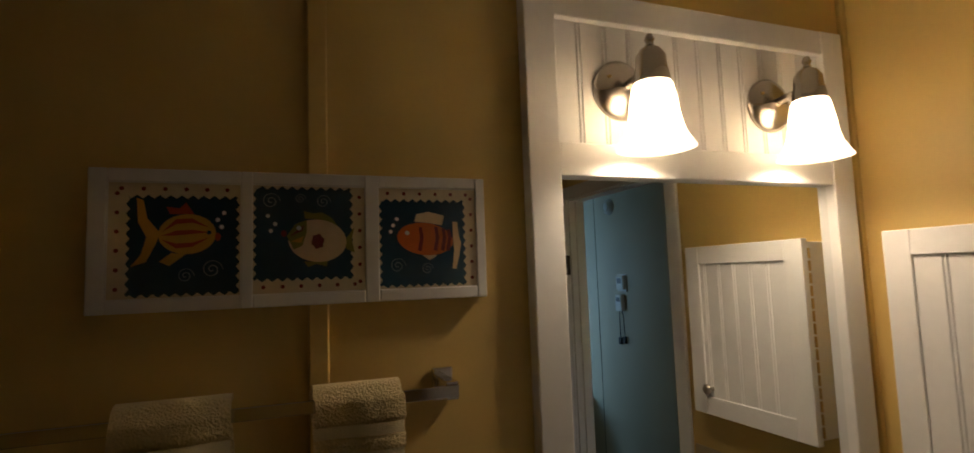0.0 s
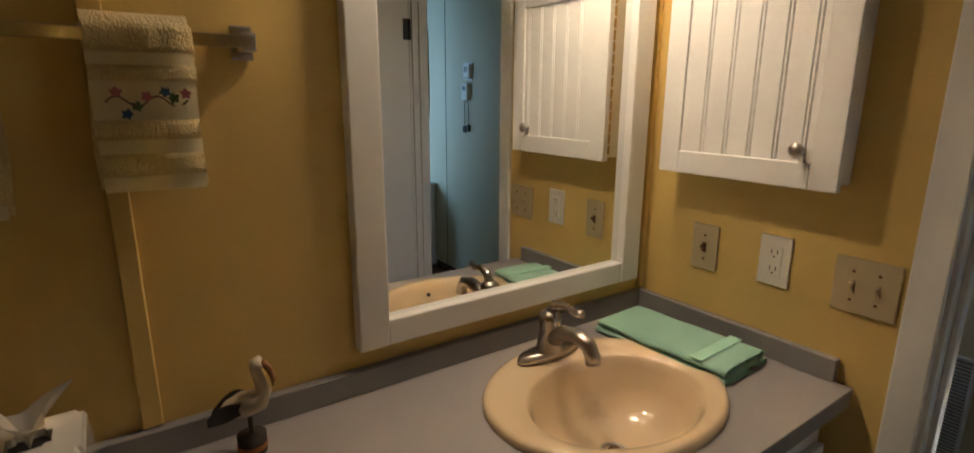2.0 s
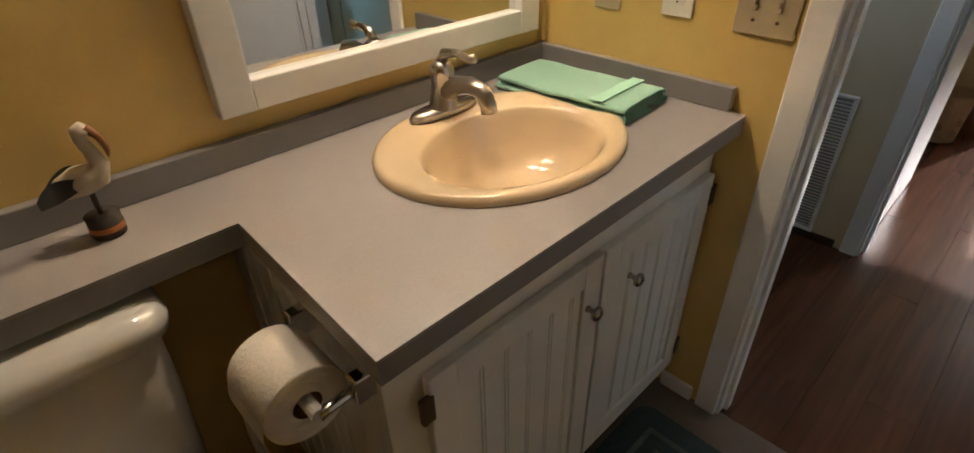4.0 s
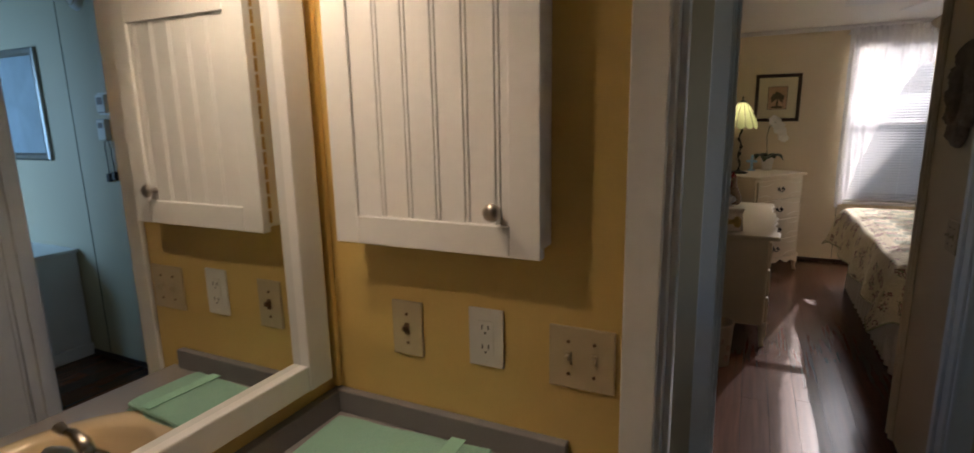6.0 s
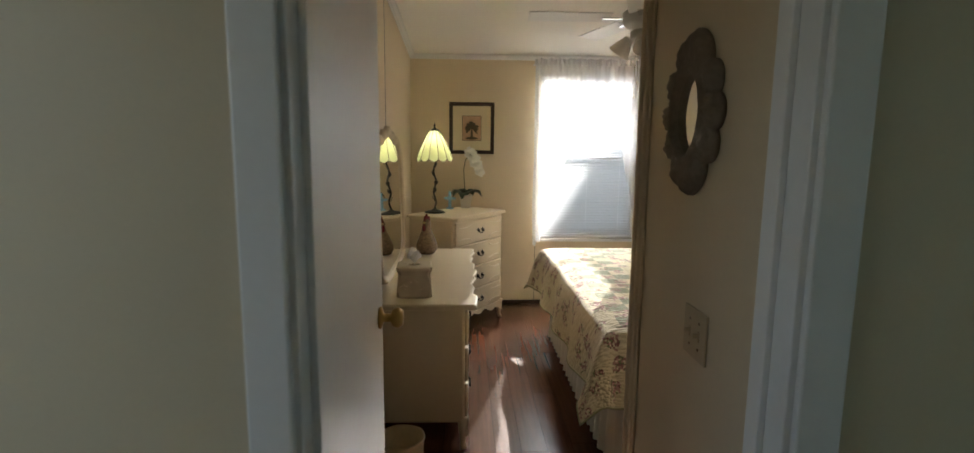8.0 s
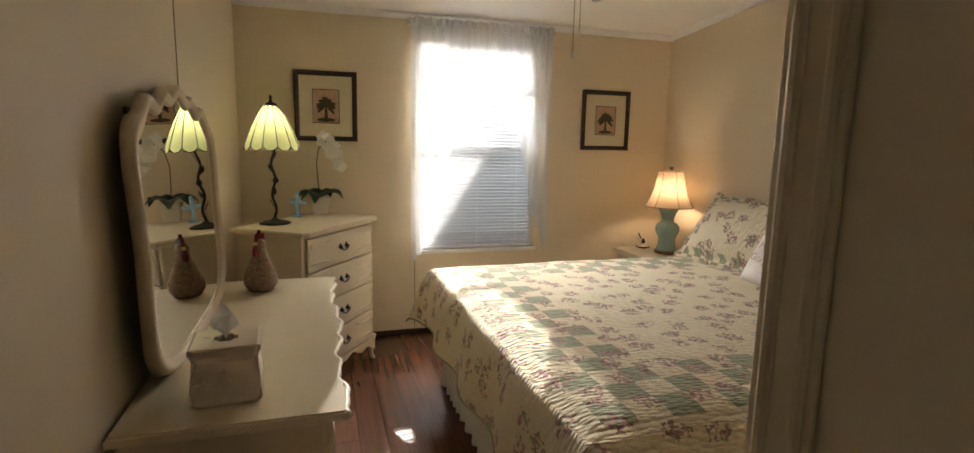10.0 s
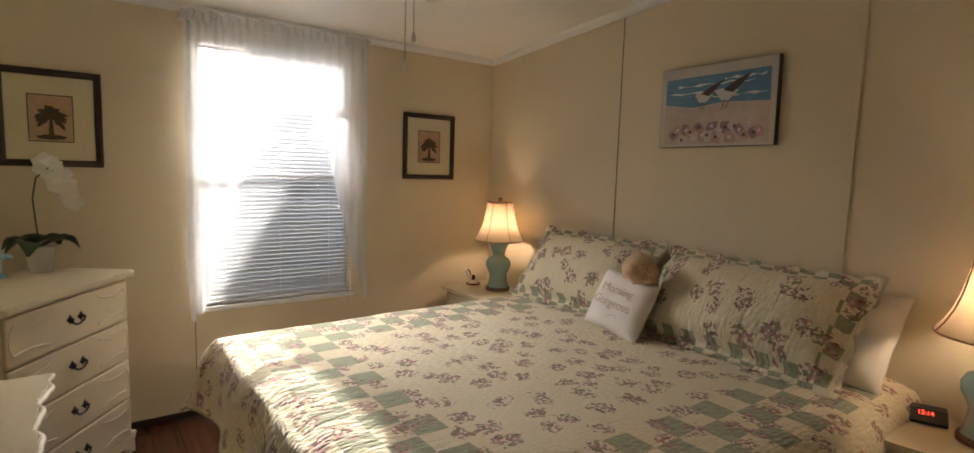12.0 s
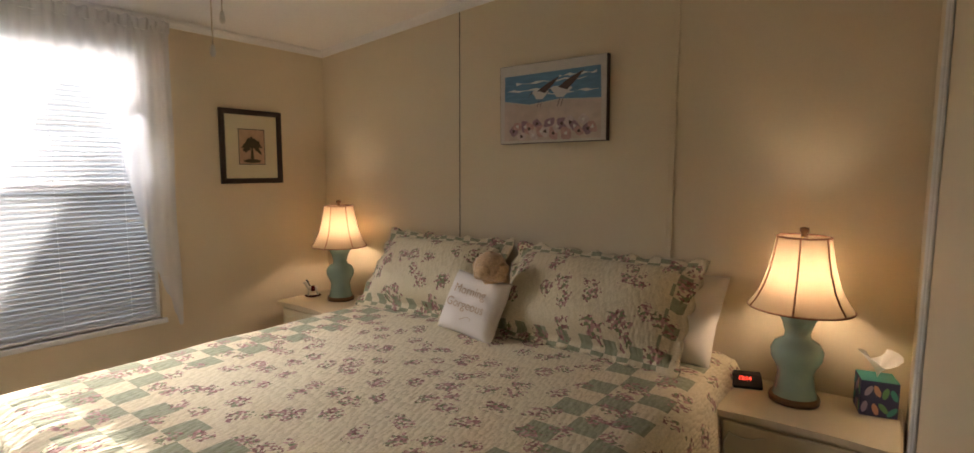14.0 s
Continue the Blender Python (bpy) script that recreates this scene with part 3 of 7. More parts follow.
GLASS = mat("window_glass", (0.95, 0.97, 0.97), 0.02, transmission=1.0, grain=0, stain=0)
for z0, z1 in ((0.66, 1.34), (1.38, 2.09)):
    g = part("pane", box((7.350, -0.86, z0), (7.354, -0.04, z1)), GLASS, win)
    g.visible_shadow = False

blind = thing("window_blind", pose(7.318, -0.45, 0), "white horizontal slat blind lowered over the window", "blind")
part("headrail", box((-0.014, -0.425, 2.085), (0.012, 0.425, 2.12), 0.003), VINYL, blind)
part("bottom_rail", box((-0.012, -0.425, 0.628), (0.010, 0.425, 0.642), 0.003), VINYL, blind)
bm = bmesh.new()
rows = []
for j in range(5):
    s = j / 4 - 0.5
    rows.append((bm.verts.new((s * 0.025, -0.425, 0.0022 * (1 - 4 * s * s))), bm.verts.new((s * 0.025, 0.425, 0.0022 * (1 - 4 * s * s)))))
for a, b in zip(rows, rows[1:]):
    bm.faces.new((a[0], a[1], b[1], b[0]))
slat_mesh = finish(bm, True)
slat_mesh.materials.append(SLAT)
z = 0.658
while z < 2.08:
    part("slat", slat_mesh, SLAT, blind, at=pose(-0.001, 0, z, 0, -46, 0))
    z += 0.0245
for y in (-0.30, 0.0, 0.30):
    part("ladder_cord", tube([(-0.013, y, 0.64), (-0.013, y, 2.09)], 0.0011, 5), VINYL, blind)

KNOTS = ((-0.99, 0.56), (-0.955, 0.60), (-0.90, 0.78), (-0.85, 0.98), (-0.80, 1.13), (-0.765, 1.35), (-0.72, 1.60), (-0.66, 1.78), (-0.60, 1.86), (-0.545, 1.895),
         (-0.49, 1.85), (-0.42, 1.74), (-0.35, 1.60), (-0.27, 1.45), (-0.20, 1.24), (-0.15, 1.08), (-0.10, 0.98), (-0.07, 0.80), (-0.03, 0.64), (0.02, 0.57), (0.055, 0.55))


def hem(y):
    for (a, za), (b, zb) in zip(KNOTS, KNOTS[1:]):
        if a <= y <= b:
            return za + (zb - za) * (y - a) / (b - a)
    return KNOTS[0][1] if y < 0 else KNOTS[-1][1]


def curtain_point(u, v):
    y = -0.985 + 1.035 * u
    zb = hem(y) + 0.012 * math.sin(y * 170)
    z = 2.19 + (zb - 2.19) * v
    fold = 0.012 * math.sin(y * 62 + 2 * math.sin(y * 9)) * (0.5 + 0.7 * v) + 0.006 * math.sin(y * 150) * (1 - v) ** 3
    return (7.245 + fold + 0.010 * noise.noise((y * 6, z * 2, 1)), y + 0.006 * math.sin(z * 7 + y * 20) * v, z)


curtain = thing("sheer_curtain", None, "white sheer curtain draped in a swag over the window", "curtain")
part("panel", grid(curtain_point, 220, 46), SHEER, curtain, smooth=True)
part("ruffled_header", grid(lambda u, v: (7.238 + 0.010 * math.sin(u * 150) * (0.4 + v), -0.99 + 1.05 * u, 2.165 + 0.055 * v + 0.006 * math.sin(u * 75) * v), 260, 5), SHEER, curtain, smooth=True)
part("curtain_rod", tube([(7.30, 0.06, 2.17), (7.262, 0.055, 2.17), (7.255, 0.04, 2.17), (7.255, -0.97, 2.17), (7.262, -0.99, 2.17), (7.30, -0.995, 2.17)], 0.007), VINYL, curtain)


# ---------------------------------------------------------------- bed
bed = thing("bed", pose(5.53, -1.0, 0), "king bed made up under a floral patchwork quilt", "bed")
part("box_spring", box((-0.93, -0.98, 0.16), (0.93, 0.97, 0.40), 0.03), WHITE_CLOTH, bed)
part("mattress", box((-0.94, -0.99, 0.402), (0.94, 0.98, 0.672), 0.05), WHITE_CLOTH, bed)
for x in (-0.85, 0.85):
    for y in (-0.9, 0.88):
        part("leg", lathe([(0.0, 0.0), (0.022, 0), (0.03, 0.158)], 12, m=pose(x, y, 0)), LEAD, bed)


def skirt_path(s):
    """Round three sides of the bed: from the head along one side, the foot, and back."""
    a, b = 1.93, 1.86
    total = 2 * a + b
    d = s * total
    if d < a:
        return Vector((-0.945, -0.97 + d, 0)), Vector((-1, 0, 0)), d
    if d < a + b:
        return Vector((-0.93 + (d - a), 0.985, 0)), Vector((0, 1, 0)), d
    return Vector((0.945, 0.96 - (d - a - b), 0)), Vector((1, 0, 0)), d


def skirt_point(u, v):
    p, out, d = skirt_path(u)
    w = 0.014 * math.sin(d * 70 + 2.0 * math.sin(d * 11)) * (0.35 + v)
    q = p + out * (w + 0.01 * v)
    return (q.x, q.y, 0.42 - 0.412 * v)


part("bed_skirt", grid(skirt_point, 520, 5), SKIRT, bed, "gathered white bed skirt", True)

HX, HY0, HY1, DROP = 0.955, -0.96, 1.03, 0.33


def quilt_point(u, v):
    sx, sy = -HX - DROP + (2 * HX + 2 * DROP) * u, HY0 - 0.0 + (HY1 + DROP - HY0) * v
    ox = max(0.0, abs(sx) - HX) * (1 if sx > 0 else -1)
    oy = max(0.0, sy - HY1)
    d = math.hypot(ox, oy)
    bx, by = max(-HX, min(HX, sx)), min(HY1, sy)
    top = 0.692 + 0.010 * noise.noise((sx * 2.2, sy * 2.2, 3)) + 0.003 * noise.noise((sx * 9, sy * 9, 8))
    if d < 1e-6:
        edge = min(HX - abs(sx), HY1 - sy)
        top -= 0.022 * max(0.0, 1 - edge / 0.08) ** 2
        return (sx, sy, top)
    rip = (0.022 * math.sin(sy * 13 + 1) * abs(ox) / d + 0.022 * math.sin(sx * 12 + 2) * oy / d) * min(1, d / 0.3)
    corner = min(abs(ox), oy) / d
    flare = 0.045 * (1 - math.exp(-d / 0.05)) + 0.10 * d + corner * 0.42 * d + rip
    nx, ny = ox / d, oy / d
    fall = top - 0.022 - max(0.0, d - 0.02) * (1 - 0.30 * corner)
    return (bx + nx * flare, by + ny * flare, max(fall, 0.28))


quilt = thing("quilt", pose(5.53, -1.0, 0), "cream quilt with rose clusters and green patchwork border", "quilt")
part("cover", grid(quilt_point, 150, 150, uv=lambda u, v: (-HX - DROP + (2 * HX + 2 * DROP) * u, HY0 + (HY1 + DROP - HY0) * v - 0.05)), QUILT, quilt, smooth=True)


hem_line = [quilt_point(0, k / 60) for k in range(61)] + [quilt_point(k / 90, 1) for k in range(1, 91)] + [quilt_point(1, 1 - k / 60) for k in range(1, 61)]
part("binding", tube(hem_line, 0.005, 6), mat("quilt_binding", (0.34, 0.33, 0.20), 0.9, grain=0.2, scale=80), quilt, "olive bound hem", True)


def pillow_mesh(w, h, t, lump, flange=0.0, puff=0.55):
    bm = bmesh.new()
    nu, nv = 40, 26
    lay = bm.loops.layers.uv.verify()
    for sgn in (1, -1):
        rows = []
        for i in range(nu + 1):
            row = []
            for j in range(nv + 1):
                a, b = 2 * i / nu - 1, 2 * j / nv - 1
                e = max(0.0, 1 - a ** 4) ** puff * max(0.0, 1 - b ** 4) ** puff
                pin = 1 - 0.05 * (1 - abs(b)) * abs(a) ** 6 - 0.0
                x, y = a * w / 2 * pin, b * h / 2 * (1 - 0.06 * (1 - abs(a)) * abs(b) ** 6)
                zz = sgn * t / 2 * e * (1 + 0.25 * noise.noise((a * 2 + lump, b * 2, sgn)))
                if flange:
                    k = max(abs(a) - (1 - 2 * flange / w), 0) * w / 2 + max(abs(b) - (1 - 2 * flange / h), 0) * h / 2
                    zz = zz * max(0.0, 1 - k / max(flange, 1e-3) * 0.8) + 0.012 * math.sin(a * 34 + b * 25) * min(1, k / 0.03)
                row.append(bm.verts.new((x, y, zz)))
            rows.append(row)
        for i in range(nu):
            for j in range(nv):
                f = bm.faces.new((rows[i][j], rows[i + 1][j], rows[i + 1][j + 1], rows[i][j + 1]))
                for lp in f.loops:
                    lp[lay].uv = (lp.vert.co.x + lump * 3.1, lp.vert.co.y + lump)
    bmesh.ops.remove_doubles(bm, verts=bm.verts, dist=0.0008)
    return bm


def sham_mesh(w, h, t, lump, fl=0.045):
    """A plump sham with vertical puckers and a wavy scalloped flange, facing +z."""
    bm = bmesh.new()
    lay = bm.loops.layers.uv.verify()
    nu, nv = 72, 44
    fx, fy = 1 - 2 * fl / w, 1 - 2 * fl / h
    for sgn in (1, -1):
        rows = []
        for i in range(nu + 1):
            row = []
            for j in range(nv + 1):
                a, b = 2 * i / nu - 1, 2 * j / nv - 1
                p, q = min(1.0, abs(a) / fx), min(1.0, abs(b) / fy)
                e = (1 - p ** 3.0) ** 0.55 * (1 - q ** 2.6) ** 0.6
                ka, kb = max(0.0, abs(a) - fx) / (1 - fx), max(0.0, abs(b) - fy) / (1 - fy)
                x = a * w / 2 * (1 - 0.03 * (1 - q * q) * p ** 4) + math.copysign(0.014 * ka * abs(math.sin(b * 8.5)), a)
                y = b * h / 2 * (1 - 0.05 * (1 - p * p) * q ** 4) + math.copysign(0.014 * kb * abs(math.sin(a * 15)), b)
                z = sgn * (0.0025 + t / 2 * e * (1 + 0.22 * noise.noise((a * 1.7 + lump, b * 1.7, sgn))))
                z += sgn * 0.005 * e * noise.noise((a * 16 + lump, b * 3, 2)) + 0.012 * max(ka, kb) * math.sin(a * 19 + b * 13 + lump)
                row.append(bm.verts.new((x, y, z)))
            rows.append(row)
        for i in range(nu):
            for j in range(nv):
                f = bm.faces.new((rows[i][j], rows[i + 1][j], rows[i + 1][j + 1], rows[i][j + 1]))
                for lp in f.loops:
                    lp[lay].uv = lp.vert.co.xy
    rim = [v for v in bm.verts if v.is_boundary]
    bmesh.ops.remove_doubles(bm, verts=rim, dist=0.0056)
    return bm


def add_pillow(x, y, z, lean, turn, lump, w, cloth):
    t = thing("pillow", pose(x, y, z, 0, 0, 180 + turn) @ pose(0, 0, 0, lean), "quilted floral sham pillow with scalloped green border", "pillow", "quilted pillow shams")
    part("sham", sham_mesh(w, 0.50, 0.25, lump), cloth, t, smooth=True)
    return t


add_pillow(6.06, -1.755, 0.885, 53, 2, 1.0, 0.86, SHAM_CLOTH[0])
add_pillow(5.125, -1.725, 0.885, 51, -3, 2.3, 0.92, SHAM_CLOTH[1])
t = thing("back_pillow", pose(4.86, -1.86, 0.845, 0, 0, 174) @ pose(0, 0, 0, 60), "plain white cotton pillow behind the sham", "pillow")
part("pillowcase", pillow_mesh(0.54, 0.40, 0.17, 5.0), WHITE_CLOTH, t, smooth=True)
t = thing("cushion", pose(5.60, -1.535, 0.822, 0, 0, 176) @ pose(0, 0, 0, 64) @ pose(0, 0, 0, 0, 0, -5), "small white embroidered cushion leaning on the pillows", "cushion")
part("cover", pillow_mesh(0.34, 0.29, 0.10, 7.0), CUSHION, t, smooth=True)
for txt, yy, sz in (("Morning", 0.035, 0.058), ("Gorgeous", -0.032, 0.058)):
    part("lettering", lettering(txt, sz), SCRIPT, t, "tan embroidered words", at=pose(0.0, yy, 0.060))
part("flourish", tube([(0.05 * math.cos(a * 0.5) - 0.0, -0.075 + 0.014 * math.sin(a), 0.05) for a in [k * 0.35 for k in range(20)]], 0.0015, 5), SCRIPT, t)


def plush():
    bm = bmesh.new()
    for (x, y, zz, r) in ((0, 0, 0, 0.062), (0, 0.045, -0.012, 0.034), (-0.05, 0.0, -0.005, 0.030), (0.05, 0.0, -0.005, 0.030), (-0.045, 0.01, -0.032, 0.026), (0.045, 0.01, -0.032, 0.026), (0, -0.03, -0.05, 0.055)):
        s = bmesh.ops.create_icosphere(bm, subdivisions=3, radius=r)
        for v in s["verts"]:
            v.co = v.co * (1 + 0.16 * noise.noise(v.co * 70)) + Vector((x, y, zz))
    return bm


toy = tagged(part("plush_toy", plush(), FUR, smooth=True), "small curly tan plush dog on the cushion", "soft toy")
toy.matrix_world = pose(5.525, -1.565, 1.01) @ Matrix.Diagonal((1.2, 1.2, 1.15, 1))


# ---------------------------------------------------------------- lamps on the nightstands
def vase_lamp(m):
    t = thing("table_lamp", m, "lit table lamp with celadon vase base and bell shade", "table lamp", "bedside lamps")
    part("base_ring", lathe([(0.0, 0.0), (0.084, 0.0), (0.086, 0.012), (0.082, 0.024), (0.0, 0.024)], 40), BRONZE, t, "bronze foot ring", True)
    part("body", lathe([(0.075, 0.024), (0.066, 0.06), (0.060, 0.11), (0.070, 0.135), (0.086, 0.165), (0.088, 0.195), (0.074, 0.222), (0.045, 0.240), (0.043, 0.26), (0.055, 0.30), (0.077, 0.34), (0.0, 0.341)], 48), CELADON, t, "pale green glazed vase", True)
    part("harp", tube([(0, 0, 0.34), (0.0, 0, 0.40), (0.05, 0, 0.46), (0.05, 0, 0.55), (0.0, 0, 0.615)], 0.003, 6), BRASS, t)
    prof = [(0.172, 0.352), (0.150, 0.385), (0.128, 0.43), (0.110, 0.49), (0.098, 0.55), (0.088, 0.612)]
    bm = lathe(prof, 48)
    part("shade", bm, LINEN, t, "ivory linen bell shade", True)
    for k in range(6):
        a = math.pi / 6 + k * math.pi / 3
        part("piping", tube([((r + 0.001) * math.cos(a), (r + 0.001) * math.sin(a), z) for r, z in prof], 0.0030, 6), TRIMBROWN, t, "brown piping")
    for r, z in (prof[0], prof[-1]):
        part("rim", tube([((r) * math.cos(a), (r) * math.sin(a), z) for a in [2 * math.pi * i / 40 for i in range(41)]], 0.0034, 6), TRIMBROWN, t, "brown rim")
    part("finial", lathe([(0.0, 0.612), (0.012, 0.613), (0.008, 0.622), (0.016, 0.632), (0.015, 0.644), (0.0, 0.648)], 16), BRONZE, t, "", True)
    return t


lamp_a = vase_lamp(pose(4.32, -1.83, 0.602))
copy_thing(lamp_a, pose(6.93, -1.83, 0.602, 0, 0, 20))


def wavy_outline(w, d, amp=0.014, n=24):
    """A table top with a serpentine front at y = -d/2 and soft corners."""
    out = []
    for i in range(n + 1):
        s = i / n
        x = -w / 2 + w * s
        out.append((x, -d / 2 - amp * math.cos(2 * math.pi * s) - 0.012 * math.exp(-((s - 0.5) / 0.18) ** 2) + (0.02 if i in (0, n) else 0)))
    out += [(w / 2 + 0.0, d / 2), (-w / 2, d / 2)]
    return out


def handle(parent, m):
    bm = bmesh.new()
    for x in (-0.030, 0.030):
        lathe([(0.0, 0.0), (0.016, 0.0), (0.013, 0.003), (0.005, 0.005), (0.005, 0.014), (0.0, 0.016)], 12, bm, m=m @ pose(x, 0, 0, 90), ripple=lambda a, k: 1 + (0.3 * math.cos(4 * a) if k < 3 else 0))
    tube([m @ Vector((0.036 * math.cos(a), -0.013, -0.024 * abs(math.sin(a)))) for a in [math.pi * k / 14 for k in range(15)]], 0.0042, 6, bm)
    return part("handle", bm, LEAD, parent, "dark iron bail handle", True)


def scroll(parent, m, w, h):
    """Raised scrolled outlines on a drawer front, one at each end."""
    for sx in (-1, 1):
        pts = [m @ Vector((sx * (w / 2 - 0.30 * w * s_), -0.001, h * (0.33 - 0.10 * math.sin(s_ * math.pi)))) for s_ in (1.0, 0.75, 0.5, 0.28, 0.14)]
        pts += [m @ Vector((sx * (w / 2 - 0.022 - 0.012 * math.cos(a * 2)), -0.001, h * 0.33 * math.cos(a))) for a in [math.pi * k / 12 for k in range(1, 12)]]
        pts += [m @ Vector((sx * (w / 2 - 0.30 * w * s_), -0.001, -h * (0.33 - 0.10 * math.sin(s_ * math.pi)))) for s_ in (0.14, 0.28, 0.5, 0.75, 1.0)]
        part("carved_scroll", tube(pts, 0.003, 5), CREAM_EDGE, parent)


def drawer(parent, x0, x1, z0, z1, y, handles):
    w, h = x1 - x0, z1 - z0
    d = part("drawer", box((x0, y - 0.014, z0), (x1, y + 0.004, z1), 0.006), CREAM_PAINT, parent)
    for hx in handles:
        handle(d, pose(hx, y - 0.0145, (z0 + z1) / 2 + 0.006))
    scroll(d, pose((x0 + x1) / 2, y - 0.0145, (z0 + z1) / 2), w, h)
    return d


def french_case(name, m, w, d, top_z, body_z, rows, cols, label, category, leg_r=0.026):
    """A cream French-provincial case piece: front at y = -d/2."""
    t = thing(name, m, label, category)
    part("top", slab(wavy_outline(w, d), top_z - 0.022, top_z, bevel=0.006), CREAM_PAINT, t)
    part("body", box((-w / 2 + 0.025, -d / 2 + 0.028, body_z), (w / 2 - 0.025, d / 2 - 0.006, top_z - 0.0225), 0.01), CREAM_PAINT, t)
    n = 26
    apron = [(-w / 2 + 0.03 + (w - 0.06) * k / n, body_z - 0.012 - 0.05 * (abs(2 * k / n - 1) ** 1.6) - 0.014 * math.cos(8 * math.pi * k / n)) for k in range(n + 1)]
    apron += [(w / 2 - 0.03, body_z + 0.012), (-w / 2 + 0.03, body_z + 0.012)]
    part("apron", slab(apron, 0, 0.016, m=Matrix(((1, 0, 0, 0), (0, 0, 1, -d / 2 + 0.012), (0, 1, 0, 0), (0, 0, 0, 1)))), CREAM_PAINT, t)
    for x in (-1, 1):
        for y in (-1, 1):
            cx, cy = x * (w / 2 - 0.04), y * (d / 2 - 0.04)
            part("leg", tube([(cx + x * 0.012, cy + y * 0.01, 0.0), (cx + x * 0.004, cy + y * 0.003, 0.03), (cx, cy, body_z * 0.55), (cx + x * 0.008, cy + y * 0.006, body_z + 0.02)], leg_r, 10, taper=[0.62, 0.5, 0.72, 1.1]), CREAM_PAINT, t, "", True)
    z1 = top_z - 0.040
    hgt = (z1 - body_z - 0.01) / rows
    cw = (w - 0.09) / cols
    for i in range(rows):
        for c in range(cols):
            x0 = -w / 2 + 0.045 + c * cw
            drawer(t, x0 + 0.004, x0 + cw - 0.004, z1 - (i + 1) * hgt + 0.006, z1 - i * hgt - 0.002, -d / 2 + 0.026, [x0 + cw / 2] if cw < 0.62 or cols == 1 else [x0 + cw * 0.28, x0 + cw * 0.72])
    return t


chest = french_case("chest_of_drawers", pose(6.725, 0.715, 0, 0, 0, -34.4), 0.76, 0.45, 0.93, 0.14, 4, 1, "cream French-style four-drawer chest set across the corner", "chest of drawers")
french_case("nightstand", pose(4.28, -1.79, 0, 0, 0, 180), 0.57, 0.40, 0.60, 0.16, 2, 1, "cream nightstand with serpentine top beside the bed", "nightstand")
french_case("nightstand", pose(6.98, -1.77, 0, 0, 0, 180), 0.52, 0.42, 0.60, 0.16, 2, 1, "cream nightstand in the corner beside the bed", "nightstand")

# dresser with its mirror
table = thing("dresser", pose(5.475, 0.88, 0), "long cream dresser with a wavy carved front edge", "dresser")
n = 120
front = [(-0.71 + 1.42 * k / n, -0.262 + 0.007 * math.sin(k / n * 2 * math.pi * 7.5) + 0.003 * math.sin(k / n * 2 * math.pi * 15) - 0.010 * math.cos(k / n * 2 * math.pi * 2)) for k in range(n + 1)]
part("top", slab(front + [(0.71, 0.255), (-0.71, 0.255)], 0.706, 0.73, bevel=0.006), CREAM_PAINT, table)
part("edge_bead", tube([(x, y - 0.004, 0.718) for x, y in front], 0.010, 8), CREAM_EDGE, table, "worn pale wavy edge", True)
part("body", box((-0.69, -0.222, 0.14), (0.69, 0.245, 0.7055), 0.012), CREAM_PAINT, table)
for i in range(3):
    for c in range(3):
        x0 = -0.665 + c * 0.4433
        drawer(table, x0 + 0.004, x0 + 0.439, 0.155 + i * 0.18, 0.325 + i * 0.18, -0.223, [x0 + 0.222])
apron = [(-0.68 + 1.36 * k / 30, 0.125 - 0.045 * abs(2 * k / 30 - 1) ** 1.6 - 0.012 * math.cos(8 * math.pi * k / 30)) for k in range(31)] + [(0.68, 0.15), (-0.68, 0.15)]
part("apron", slab(apron, 0, 0.016, m=Matrix(((1, 0, 0, 0), (0, 0, 1, -0.238), (0, 1, 0, 0), (0, 0, 0, 1)))), CREAM_PAINT, table)
for x in (-0.665, 0.665):
    for y in (-0.215, 0.21):
        part("leg", tube([(x * 1.02, y - 0.005, 0.0), (x, y, 0.03), (x * 0.99, y, 0.08), (x, y, 0.16)], 0.026, 10, taper=[0.62, 0.5, 0.75, 1.1]), CREAM_PAINT, table, "", True)

mir = thing("dresser_mirror", pose(5.46, 1.07, 0.73, -2, 0, 0), "cream scalloped mirror standing on the dresser", "mirror")


def mirror_outline(k, n, grow=0.0):
    """Outline in x, z: waisted sides, scalloped crown."""
    a = 2 * math.pi * k / n
    c, s = math.cos(a), math.sin(a)
    x = math.copysign(abs(c) ** 0.55, c) * (0.53 + grow)
    z = math.copysign(abs(s) ** 0.55, s) * (0.365 + grow)
    x *= 1 - 0.06 * math.cos(math.pi * z / 0.40 * 0.9) + (0.06 if z < -0.2 else 0.0) * min(1, (-z - 0.2) / 0.2)
    if s > 0:
        z += 0.035 * math.exp(-(x / 0.16) ** 2) + 0.016 * math.cos(x * 36) * max(0, s)
    return x, z + 0.39


N = 120
part("glass", slab([mirror_outline(k, N, -0.012) for k in range(N)], 0, 0.004, m=Matrix(((1, 0, 0, 0), (0, 0, -1, 0.0), (0, 1, 0, 0), (0, 0, 0, 1)))), MIRROR, mir)
bmf = bmesh.new()
ring_prof = [(-0.010, -0.004), (-0.006, -0.014), (0.003, -0.012), (0.009, -0.020), (0.020, -0.017), (0.027, -0.009), (0.029, 0.012), (-0.010, 0.012)]
rings = []
for k in range(N):
    row = []
    for g, dy in ring_prof:
        x, z = mirror_outline(k, N, g)
        row.append(bmf.verts.new((x, dy, z)))
    rings.append(row)
